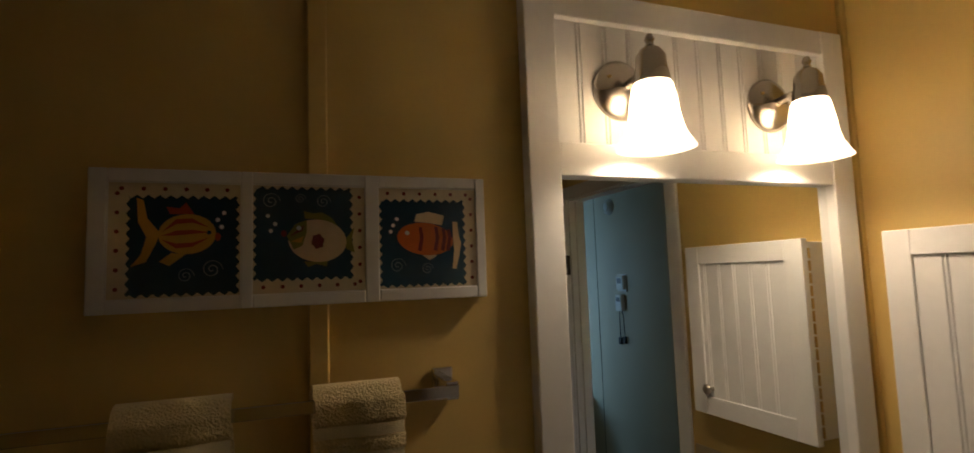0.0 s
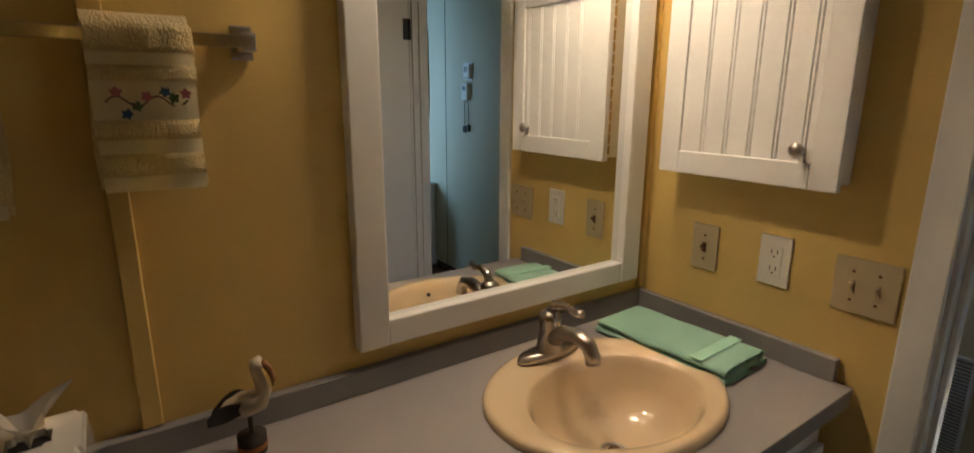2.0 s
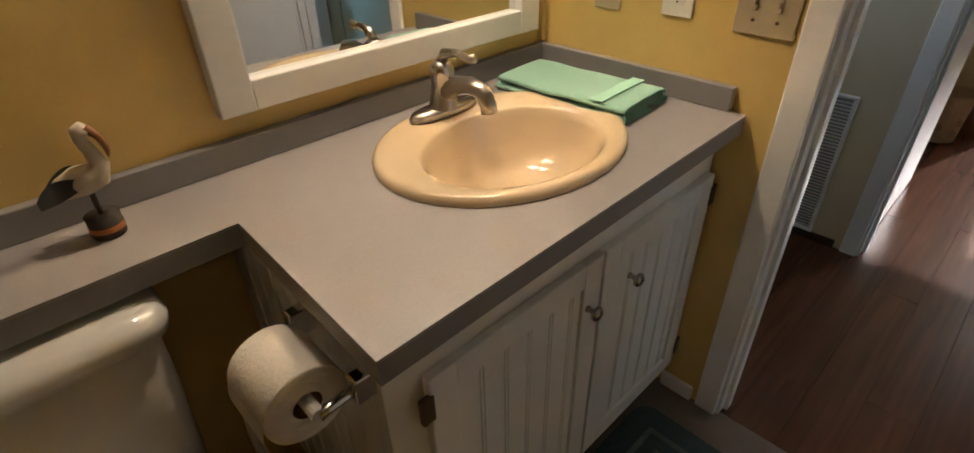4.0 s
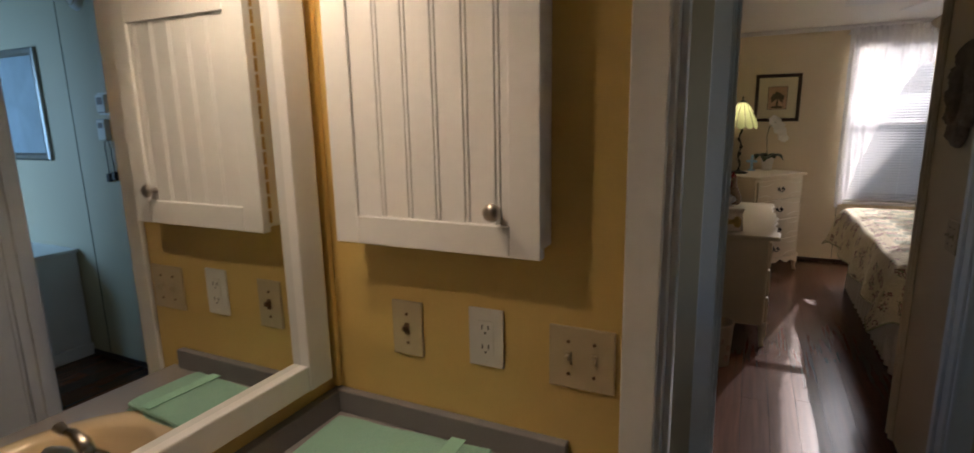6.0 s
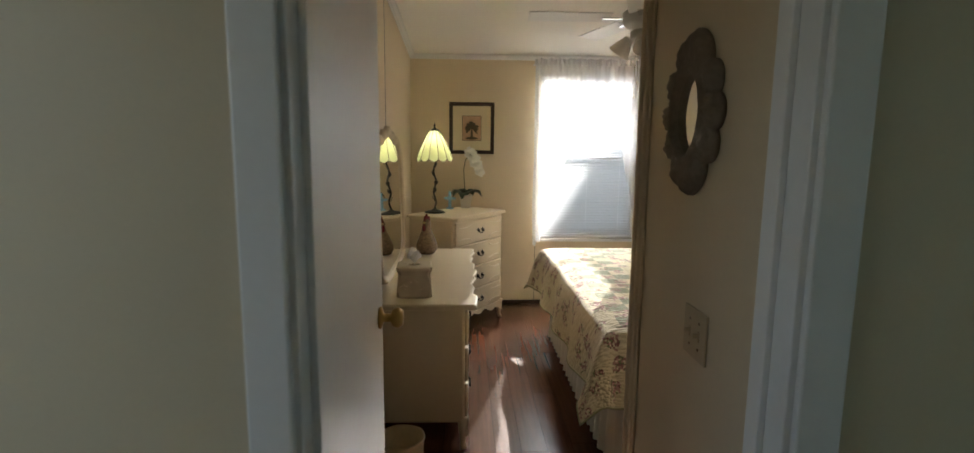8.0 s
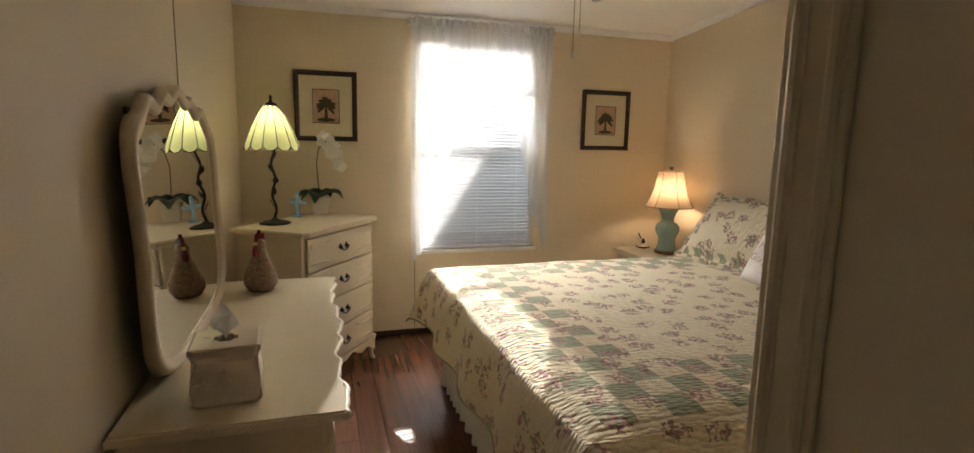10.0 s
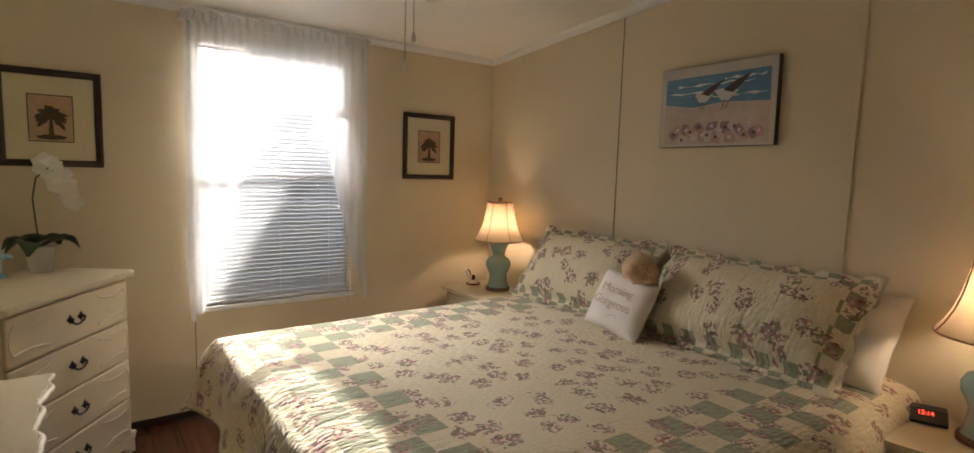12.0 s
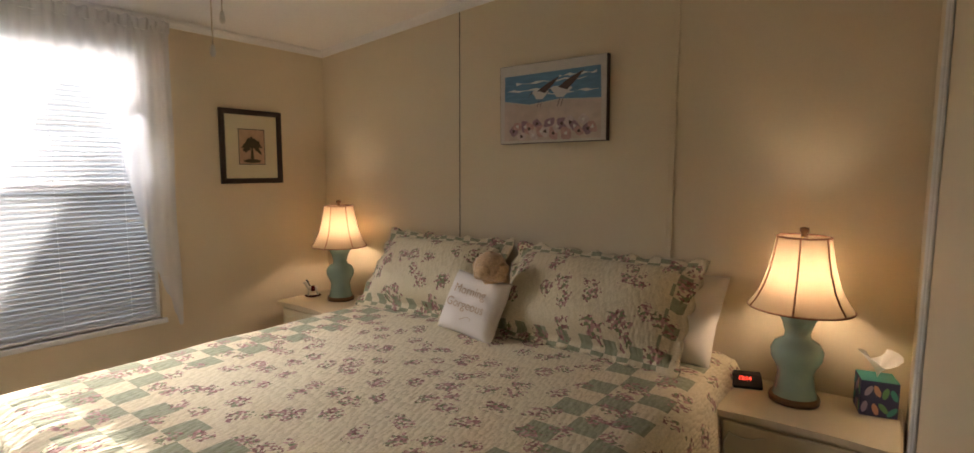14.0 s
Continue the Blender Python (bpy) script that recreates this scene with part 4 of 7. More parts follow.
for k in range(N):
    a, b = rings[k], rings[(k + 1) % N]
    for i in range(len(ring_prof)):
        j = (i + 1) % len(ring_prof)
        bmf.faces.new((a[i], a[j], b[j], b[i]))
part("frame", bmf, mat("aged_cream_gilt", (0.58, 0.48, 0.34), 0.4, grain=0.12, scale=40, stain=0.15, stain_scale=9), mir, "cream carved frame", True)
part("back_board", box((-0.45, 0.013, 0.05), (0.45, 0.022, 0.74), 0.004), FRAME_DARK, mir)

# ---------------------------------------------------------------- on the chest
CH = chest.matrix_world
lampg = thing("stained_glass_lamp", pose(6.66, 0.90, 0.931), "lit stained-glass lamp with leafy iron stem", "table lamp")
part("base", lathe([(0.0, 0.0), (0.082, 0.0), (0.084, 0.006), (0.060, 0.016), (0.022, 0.024), (0.010, 0.036), (0.0, 0.036)], 32), LEAD, lampg, "dark iron foot", True)
part("stem", tube([(0.010 * math.sin(z * 38), 0.010 * math.cos(z * 38), z) for z in [0.03 + 0.016 * k for k in range(24)]] + [(0, 0, 0.44), (0, 0, 0.63)], 0.0075, 8), LEAD, lampg, "twisted iron vine stem", True)
for k in range(5):
    a, z = k * 2.3, 0.09 + 0.065 * k
    bml = slab([(0.0, 0.0), (0.014, 0.012), (0.016, 0.026), (0.0, 0.052), (-0.016, 0.026), (-0.014, 0.012)], -0.0015, 0.0015)
    part("leaf", bml, LEAD, lampg, at=pose(0.008 * math.cos(a), 0.008 * math.sin(a), z, 62, 0, math.degrees(a)))
PN = 12
sprof = [(0.038, 0.640), (0.060, 0.605), (0.088, 0.555), (0.115, 0.495), (0.136, 0.440), (0.140, 0.425)]
bm = bmesh.new()
half = math.pi / PN
cols = 6
vs = []
for k, (r, z) in enumerate(sprof):
    row = []
    for c in range(cols + 1):
        a = -half + 2 * half * c / cols
        dip = 0.022 * (1 - (2 * c / cols - 1) ** 2) if k == len(sprof) - 1 else 0
        rr = r * (1 + 0.02 * (1 - (2 * c / cols - 1) ** 2))
        row.append(bm.verts.new((rr * math.cos(a), rr * math.sin(a), z - dip)))
    vs.append(row)
for a, b in zip(vs, vs[1:]):
    for c in range(cols):
        bm.faces.new((a[c], a[c + 1], b[c + 1], b[c]))
panel_mesh = finish(bm, True)
panel_mesh.materials.append(GLASS_LEAF)
rib_mesh = finish(tube([(r * math.cos(half) + 0.001, r * math.sin(half), z) for r, z in sprof], 0.0022, 6))
rib_mesh.materials.append(LEAD)
hem_mesh = finish(tube([(0.1415 * math.cos(-half + 2 * half * c / 8), 0.1415 * math.sin(-half + 2 * half * c / 8), 0.425 - 0.022 * (1 - (2 * c / 8 - 1) ** 2)) for c in range(9)], 0.0022, 6))
hem_mesh.materials.append(LEAD)
for k in range(PN):
    at = pose(0, 0, 0, 0, 0, 360 / PN * k)
    part("glass_panel", panel_mesh, GLASS_LEAF, lampg, at=at)
    part("rib", rib_mesh, LEAD, lampg, at=at)
    part("lead_hem", hem_mesh, LEAD, lampg, at=at)
part("cap", lathe([(0.040, 0.638), (0.030, 0.652), (0.012, 0.660), (0.006, 0.672), (0.009, 0.682), (0.003, 0.700), (0.0, 0.702)], 20), LEAD, lampg, "", True)

orchid = thing("orchid", pose(7.04, 0.655, 0.931), "white moth orchid in a small white pot", "plant")
part("pot", lathe([(0.0, 0.0), (0.040, 0.0), (0.055, 0.085), (0.058, 0.09), (0.052, 0.09), (0.046, 0.07), (0.0, 0.07)], 4, m=pose(0, 0, 0, 0, 0, 45) @ Matrix.Diagonal((1.4, 1.4, 1.25, 1))), POT, orchid, "square white ceramic pot")
for k, (a, ln) in enumerate(((170, 0.16), (-20, 0.15), (60, 0.13), (-100, 0.12), (120, 0.11), (-60, 0.13))):
    def leaf_pt(u, v, ln=ln):
        w = 0.062 * math.sin(math.pi * min(0.97, 0.08 + 0.9 * u)) * (2 * v - 1)
        return (u * ln * 1.2, w, 0.105 + 0.085 * u - 0.10 * u * u * u + abs(w) * 0.35)
    part("leaf", grid(leaf_pt, 10, 4), LEAF, orchid, smooth=True, at=pose(0, 0, 0, 0, 0, a))
stem = [(0, 0, 0.08), (0.004, 0.012, 0.20), (0.006, 0.02, 0.32), (-0.002, 0.005, 0.41), (-0.012, -0.04, 0.455), (-0.02, -0.08, 0.43), (-0.022, -0.10, 0.39)]
part("stem", tube(stem, 0.0032, 6), LEAF, orchid)
rnd = random.Random(4)
for k in range(10):
    s = k / 9
    p = Vector((-0.008 - 0.016 * s, -0.02 - 0.095 * s + rnd.uniform(-0.012, 0.012), 0.475 - 0.17 * s * s + rnd.uniform(-0.01, 0.01)))
    bmf2 = bmesh.new()
    for q in range(5):
        a = 2 * math.pi * q / 5 + rnd.random()
        d2 = Vector((0, math.cos(a), math.sin(a)))
        sd = Vector((0, -math.sin(a), math.cos(a)))
        c0 = bmf2.verts.new((0, 0, 0)); c1 = bmf2.verts.new(d2 * 0.030 + sd * 0.030 + Vector((-0.006, 0, 0)))
        c2 = bmf2.verts.new(d2 * 0.054 + Vector((-0.004, 0, 0))); c3 = bmf2.verts.new(d2 * 0.030 - sd * 0.030 + Vector((-0.006, 0, 0)))
        bmf2.faces.new((c0, c1, c2, c3))
    part("flower", bmf2, PETAL, orchid, at=Matrix.Translation(p) @ pose(0, 0, 0, 0, rnd.uniform(-25, 25), rnd.uniform(-40, 50)))

ICE = mat("iridescent_crystal", (0.45, 0.75, 0.95), 0.08, grain=0.35, scale=45, stain=0.3, stain_scale=30, spec=0.9, coat=0.8, translucent=0.35)
cross = thing("crystal_cross", pose(6.92, 0.79, 0.931, 0, 0, 60), "small iridescent blue crystal cross on a stand", "ornament")
part("foot", box((-0.028, -0.016, 0), (0.028, 0.016, 0.014), 0.004), ICE, cross)
bm = box((-0.012, -0.009, 0.014), (0.012, 0.009, 0.135), 0.005)
box((-0.042, -0.009, 0.078), (0.042, 0.009, 0.102), 0.005, bm)
for x, z in ((0, 0.142), (-0.045, 0.09), (0.045, 0.09)):
    lathe([(0, -0.012), (0.013, -0.004), (0.013, 0.004), (0, 0.012)], 8, bm, m=pose(x, 0, z))
part("cross", bm, ICE, cross)

# ---------------------------------------------------------------- on the dresser
SPECKLE = mat("speckled_stone_glass", (0.30, 0.20, 0.12), 0.15, grain=0.8, scale=90, coat=0.6, stain=0.2, stain_scale=30)
RED = mat("dark_red_glass", (0.16, 0.01, 0.015), 0.15, coat=0.6)
hen = thing("rooster_figurine", pose(6.00, 0.92, 0.731, 0, 0, 150) @ Matrix.Diagonal((1.2, 1.2, 1.08, 1)), "speckled glass rooster figurine with dark red comb", "figurine")
part("body", lathe([(0.0, 0.0), (0.046, 0.002), (0.060, 0.03), (0.060, 0.06), (0.046, 0.10), (0.028, 0.145), (0.022, 0.175), (0.024, 0.195), (0.016, 0.212), (0.0, 0.216)], 28), SPECKLE, hen, "", True)
bm = slab([(-0.03, 0.19), (-0.022, 0.232), (-0.010, 0.222), (0.0, 0.25), (0.010, 0.226), (0.018, 0.236), (0.022, 0.20), (0.0, 0.205)], -0.006, 0.006, m=Matrix(((1, 0, 0, 0), (0, 0, 1, 0), (0, 1, 0, 0), (0, 0, 0, 1))))
part("comb", bm, RED, hen, "dark red comb")
part("wattle", lathe([(0, 0), (0.010, 0.008), (0.012, 0.03), (0.004, 0.05), (0, 0.05)], 10, m=pose(0.026, 0, 0.14)), RED, hen, "", True)
part("beak", lathe([(0.008, 0), (0.004, 0.012), (0, 0.02)], 8, m=pose(0.022, 0, 0.196, 0, 90)), BRASS, hen)

CERAMIC = mat("cream_embossed_ceramic", (0.74, 0.64, 0.53), 0.3, grain=0.1, scale=30, stain=0.12, stain_scale=12, coat=0.3)
tb = thing("ceramic_tissue_box", pose(4.955, 0.905, 0.731, 0, 0, 4) @ Matrix.Diagonal((1.15, 1.15, 1.05, 1)), "cream ceramic tissue box with raised shell motifs", "tissue box")
bm = lathe([(0.100, 0.0), (0.104, 0.006), (0.100, 0.05), (0.094, 0.105), (0.098, 0.118), (0.104, 0.126), (0.104, 0.138), (0.094, 0.142), (0.036, 0.142), (0.034, 0.135)], 4, m=pose(0, 0, 0, 0, 0, 45))
bmesh.ops.bevel(bm, geom=[e for e in bm.edges if abs((e.verts[0].co - e.verts[1].co).normalized().z) > 0.5], offset=0.012, segments=3, affect="EDGES")
part("box", bm, CERAMIC, tb)
for x, z in ((-0.045, 0.05), (0.0, 0.07), (0.04, 0.035)):
    part("shell_relief", slab(ellipse(x, z, 0.013, 0.013, 20, 0, 0.3, 5), -0.004, 0.004, m=Matrix(((0, 0, 1, -0.071), (-1, 0, 0, 0), (0, 1, 0, 0), (0, 0, 0, 1)))), CERAMIC, tb)


def tissue_point(u, v):
    a, r = u * 2 * math.pi, v
    return (0.045 * r * math.cos(a) * (1 + 0.4 * math.sin(3 * a)), 0.03 * r * math.sin(a), 0.06 * r ** 0.6 + 0.02 * math.sin(2 * a + 1) * r)


TISSUE = mat("paper_tissue", (0.80, 0.78, 0.74), 0.95, translucent=0.3, grain=0.03)
part("tissue", grid(tissue_point, 24, 8), TISSUE, tb, "pulled-up white tissue", True, at=pose(0, 0, 0.134))

basket = thing("wastebasket", pose(4.45, 0.92, 0), "small cream oval wastebasket with printed shells", "wastebasket")
part("bin", lathe([(0.075, 0.0), (0.080, 0.004), (0.095, 0.25), (0.100, 0.262), (0.092, 0.262), (0.076, 0.01), (0.0, 0.008)], 36, ripple=lambda a, k: 1 + 0.02 * math.sin(6 * a)), mat("basket_cream", (0.58, 0.47, 0.31), 0.6, grain=0.1, scale=60, stain=0.2, stain_scale=14), basket, "", True)
for a, z in ((200, 0.17), (235, 0.12), (265, 0.18), (225, 0.06), (180, 0.09)):
    part("printed_shell", slab(ellipse(0, 0, 0.018, 0.022, 14, 0, 0.15, 5), 0, 0.002, m=pose(0.089 * math.cos(radians(a)), 0.089 * math.sin(radians(a)), z) @ pose(0, 0, 0, 90, 0, a + 90)), GROUND_PRINT, basket)

# ---------------------------------------------------------------- on the nightstands
clock = thing("alarm_clock", pose(4.50, -1.87, 0.601, 0, 0, -160), "small black digital alarm clock with red digits", "clock")
part("case", slab([(-0.045, 0.0), (0.035, 0.0), (0.040, 0.012), (0.0, 0.045), (-0.035, 0.048), (-0.045, 0.03)], -0.062, 0.062, m=Matrix(((0, 0, 1, 0), (-1, 0, 0, 0), (0, 1, 0, 0), (0, 0, 0, 1)))), DARK, clock)
DIGIT = mat("red_digit", (0.6, 0.02, 0.01), 0.5, emit=1.2, emit_colour=(1.0, 0.06, 0.03))
part("digits", lettering("12:14", 0.022), DIGIT, clock, "red clock digits", at=pose(0.0, -0.0195, 0.030) @ pose(0, 0, 0, 50, 0, 0))
part("cord", tube([(0.03, 0.045, 0.006), (-0.05, 0.075, 0.004), (-0.10, 0.12, 0.004)], 0.002, 6), DARK, clock)

CARTON = mat("navy_printed_carton", (0.035, 0.04, 0.12), 0.5, grain=0.2, scale=30)
kb = thing("tissue_carton", pose(4.075, -1.90, 0.601, 0, 0, 12), "navy tissue carton with pastel pattern", "tissue box")
part("carton", box((-0.056, -0.056, 0), (0.056, 0.056, 0.125), 0.002), CARTON, kb)
PASTEL = [mat("carton_teal", (0.05, 0.30, 0.27), 0.5), mat("carton_lilac", (0.33, 0.28, 0.46), 0.5), mat("carton_peach", (0.62, 0.33, 0.25), 0.5), mat("carton_green", (0.13, 0.32, 0.16), 0.5)]
part("top_panel", box((-0.055, -0.055, 0.1252), (0.055, 0.055, 0.1262)), PASTEL[0], kb)
rnd = random.Random(8)
for face in (0, 90, 180):
    for k in range(8):
        x, z = -0.038 + 0.025 * (k % 4) + rnd.uniform(-0.006, 0.006), 0.030 + 0.06 * (k // 4) + rnd.uniform(-0.01, 0.01)
        pts = ellipse(x, z, 0.009, 0.021, 12, rnd.uniform(-0.8, 0.8))
        part("printed_motif", slab(pts, 0, 0.0008, m=pose(0, 0, 0, 0, 0, face) @ Matrix(((0, 0, 1, 0.0561), (1, 0, 0, 0), (0, 1, 0, 0), (0, 0, 0, 1)))), PASTEL[(k + face // 90) % 4], kb)
part("tissue", grid(tissue_point, 24, 8), TISSUE, kb, "pulled-up white tissue", True, at=pose(0, 0, 0.124) @ Matrix.Diagonal((1.2, 1.9, 1.25, 1)))

horse = thing("rocking_horse", pose(7.13, -1.76, 0.601, 0, 0, 60), "tiny painted rocking horse ornament", "ornament")
PAINTED = mat("painted_white_wood", (0.72, 0.68, 0.60), 0.4)
part("rocker", tube([(-0.05 + 0.0125 * k, 0.012, 0.004 + 0.55 * (-0.05 + 0.0125 * k) ** 2 * 8) for k in range(9)], 0.004, 6), RED, horse)
part("rocker", tube([(-0.05 + 0.0125 * k, -0.012, 0.004 + 0.55 * (-0.05 + 0.0125 * k) ** 2 * 8) for k in range(9)], 0.004, 6), RED, horse)
bm = lathe([(0, -0.035), (0.015, -0.028), (0.017, 0), (0.015, 0.028), (0, 0.035)], 12, m=pose(0, 0, 0.058, 0, 90))
tube([(0.025, 0, 0.062), (0.04, 0, 0.09), (0.042, 0, 0.105), (0.06, 0, 0.095)], 0.011, 8, bm, taper=[1.1, 0.9, 0.85, 0.5])
for x in (-0.024, 0.024):
    for y in (-0.010, 0.010):
        tube([(x, y, 0.05), (x * 1.25, y * 1.1, 0.012)], 0.005, 6, bm)
part("body", bm, PAINTED, horse, "", True)
part("saddle", lathe([(0.0185, -0.012), (0.0195, 0), (0.0185, 0.012)], 12, m=pose(0, 0, 0.058, 0, 90)), RED, horse)
part("mane", tube([(0.02, 0, 0.075), (0.03, 0, 0.105), (0.04, 0, 0.118)], 0.006, 6), DARK, horse)


# ---------------------------------------------------------------- pictures
def frame_rect(w, h, bar, depth, bm=None):
    bm = bm or bmesh.new()
    prof = [(0, 0), (0.0, depth * 0.8), (bar * 0.3, depth), (bar * 0.7, depth * 0.85), (bar, depth * 0.45), (bar, 0)]
    rings = []
    for sx, sy in ((-1, -1), (1, -1), (1, 1), (-1, 1)):
        rings.append([bm.verts.new((sx * (w / 2 - a), sy * (h / 2 - a), z)) for a, z in prof])
    for k in range(4):
        a, b = rings[k], rings[(k + 1) % 4]
        for i in range(len(prof)):
            j = (i + 1) % len(prof)
            bm.faces.new((a[i], a[j], b[j], b[i]))
    return bm


ON_WINDOW_WALL = Matrix(((0, 0, -1, 7.3035), (-1, 0, 0, 0), (0, 1, 0, 0), (0, 0, 0, 1)))
ON_HEAD_WALL = Matrix(((-1, 0, 0, 0), (0, 0, 1, -2.0185), (0, 1, 0, 0), (0, 0, 0, 1)))
ON_NORTH_BATH = Matrix(((1, 0, 0, 0), (0, 0, -1, 1.5985), (0, 1, 0, 0), (0, 0, 0, 1)))
ON_EAST_BATH = Matrix(((0, 0, -1, 1.9335), (-1, 0, 0, 0), (0, 1, 0, 0), (0, 0, 0, 1)))
ON_HALL_EAST = Matrix(((0, 0, -1, 2.9985), (-1, 0, 0, 0), (0, 1, 0, 0), (0, 0, 0, 1)))
ON_OVAL_WALL = Matrix(((-1, 0, 0, 0), (0, 0, 1, 0.1315), (0, 1, 0, 0), (0, 0, 0, 1)))


def on(base, u, z):
    """A frame on a wall: u along the world axis of that wall, z up."""
    m = base.copy()
    ax = 0 if abs(base[0][0]) > 0.5 else 1
    m[ax][3] = u
    m[2][3] = z
    return m


def palm_picture(y, z, w, h, seed):
    t = thing("palm_picture", on(ON_WINDOW_WALL, y, z), "dark-framed sepia palm tree print with cream mat", "picture", "palm prints")
    part("frame", frame_rect(w, h, 0.032, 0.022), FRAME_DARK, t)
    part("mat_board", box((-w / 2 + 0.03, -h / 2 + 0.03, 0.002), (w / 2 - 0.03, h / 2 - 0.03, 0.007)), MATBOARD, t)
    pw, ph = w * 0.40, h * 0.46
    part("print", box((-pw / 2, -ph / 2, 0.0072), (pw / 2, ph / 2, 0.0085)), GROUND_PRINT, t)
    part("inner_border", frame_rect(pw + 0.012, ph + 0.012, 0.006, 0.0095), FRAME_DARK, t)
    bm = bmesh.new()
    slab([(-0.012, -ph * 0.42), (0.012, -ph * 0.42), (0.005, ph * 0.05), (-0.005, ph * 0.05)], 0.0086, 0.0092, bm)
    r = random.Random(seed)
    for k in range(15):
        a = radians(-35 + 250 * k / 14 + r.uniform(-6, 6))
        ln = pw * r.uniform(0.34, 0.45)
        c, s = math.cos(a), math.sin(a)
        up, dn = [], []
        for q in range(7):
            f = q / 6
            x, y2 = ln * f * c, ph * 0.06 + ln * f * s - 0.6 * ln * f * f * 0.5
            wd = 0.010 * math.sin(math.pi * (0.1 + 0.85 * f)) * (1 + 0.6 * (q % 2))
            up.append((x - wd * s, y2 + wd * c)); dn.append((x + wd * s, y2 - wd * c))
        slab(up + dn[::-1], 0.0086, 0.0090 + 0.00006 * k, bm)
    slab(ellipse(0, -ph * 0.42, pw * 0.36, 0.012, 18, 0, 0.1, 7), 0.0086, 0.0091, bm)
    part("palm_tree", bm, PALM_INK, t)


palm_picture(0.605, 1.615, 0.40, 0.455, 1)
palm_picture(-1.467, 1.583, 0.405, 0.45, 2)

beach = thing("beach_painting", on(ON_HEAD_WALL, 5.47, 1.785), "whitewashed canvas of two shorebirds and shells", "painting")
beach.matrix_world = beach.matrix_world @ pose(0, 0, 0, 0, 0, 0.6)
SEA = mat("painted_sea", (0.12, 0.26, 0.42), 0.7, grain=0.35, scale=24, stain=0.3, stain_scale=10, stretch=(0.5, 4, 1))
SAND = mat("painted_sand", (0.56, 0.47, 0.42), 0.8, grain=0.2, scale=24, stain=0.25, stain_scale=7)
WASH = mat("whitewashed_board", (0.60, 0.56, 0.52), 0.8, grain=0.2, scale=30, stretch=(1, 12, 1))
part("board", box((-0.30, -0.198, 0), (0.30, 0.198, 0.035), 0.002), WASH, beach)
part("canvas_side", frame_rect(0.604, 0.400, 0.004, 0.0345), FRAME_DARK, beach)
part("sea", slab([(-0.27, 0.145), (0.27, 0.150), (0.275, 0.0), (0.05, 0.012), (-0.12, -0.005), (-0.272, 0.02)], 0.0352, 0.0356), SEA, beach)
FOAM = mat("painted_foam", (0.72, 0.74, 0.74), 0.8, grain=0.2, scale=40)
for k, (a, b, yy) in enumerate(((-0.25, 0.1, 0.07), (-0.05, 0.26, 0.045), (-0.2, 0.2, 0.105), (0.05, 0.25, 0.125))):
    part("wave", slab([(a + (b - a) * s / 10, yy + 0.006 * math.sin(s * 1.7 + k)) for s in range(11)] + [(b - (b - a) * s / 10, yy - 0.006 + 0.005 * math.sin(s * 2.1 + k)) for s in range(11)], 0.0357, 0.0359), FOAM, beach)
part("sand", slab([(-0.272, 0.018), (-0.12, -0.008), (0.05, 0.009), (0.275, -0.004), (0.275, -0.185), (-0.275, -0.185)], 0.0352, 0.0355), SAND, beach)
BIRD_W, BIRD_B = mat("painted_bird_white", (0.68, 0.66, 0.64), 0.8), mat("painted_bird_brown", (0.09, 0.06, 0.06), 0.8, grain=0.3, scale=60)
for bx, by, sc in ((-0.045, 0.035, 0.85), (0.075, 0.04, 1.0)):
    P = lambda pts: [(bx + x * sc, by + y * sc) for x, y in pts]
    part("bird_body", slab(P([(-0.07, 0.02), (-0.055, 0.035), (-0.03, 0.025), (0.02, 0.03), (0.05, 0.02), (0.0, -0.022), (-0.04, -0.02), (-0.055, 0.005)]), 0.036, 0.0364), BIRD_W, beach)
    part("bird_wing", slab(P([(-0.03, 0.028), (0.03, 0.065), (0.115, 0.10), (0.06, 0.045), (0.02, 0.012)]), 0.0365, 0.0369), BIRD_B, beach)
    part("bird_beak", slab(P([(-0.07, 0.026), (-0.068, 0.02), (-0.10, -0.008)]), 0.0365, 0.0369), BIRD_B, beach)
    for lx in (-0.02, 0.0):
        part("bird_leg", slab(P([(lx, -0.018), (lx + 0.003, -0.018), (lx - 0.012, -0.065), (lx - 0.016, -0.065)]), 0.036, 0.0363), BIRD_B, beach)
SHELLS = [mat("shell_mauve", (0.30, 0.20, 0.25), 0.8, grain=0.4, scale=50), mat("shell_pink", (0.50, 0.32, 0.30), 0.8, grain=0.4, scale=50), mat("shell_pale", (0.58, 0.50, 0.50), 0.8, grain=0.4, scale=50)]
r = random.Random(3)
for k in range(20):
    part("painted_shell", slab(ellipse(-0.215 + 0.0235 * k, -0.135 + 0.03 * math.sin(k * 2.3) + 0.012 * (k / 20), r.uniform(0.024, 0.036), r.uniform(0.020, 0.030), 14, r.uniform(0, 3), 0.12, 4), 0.0358, 0.0360 + 0.00008 * k), SHELLS[k % 3], beach)
    part("painted_shell_core", slab(ellipse(-0.215 + 0.0235 * k, -0.135 + 0.03 * math.sin(k * 2.3) + 0.012 * (k / 20), 0.009, 0.008, 9, r.uniform(0, 3), 0.3, 3), 0.0358, 0.0379 + 0.00001 * k), BIRD_W if k % 2 else BIRD_B, beach)

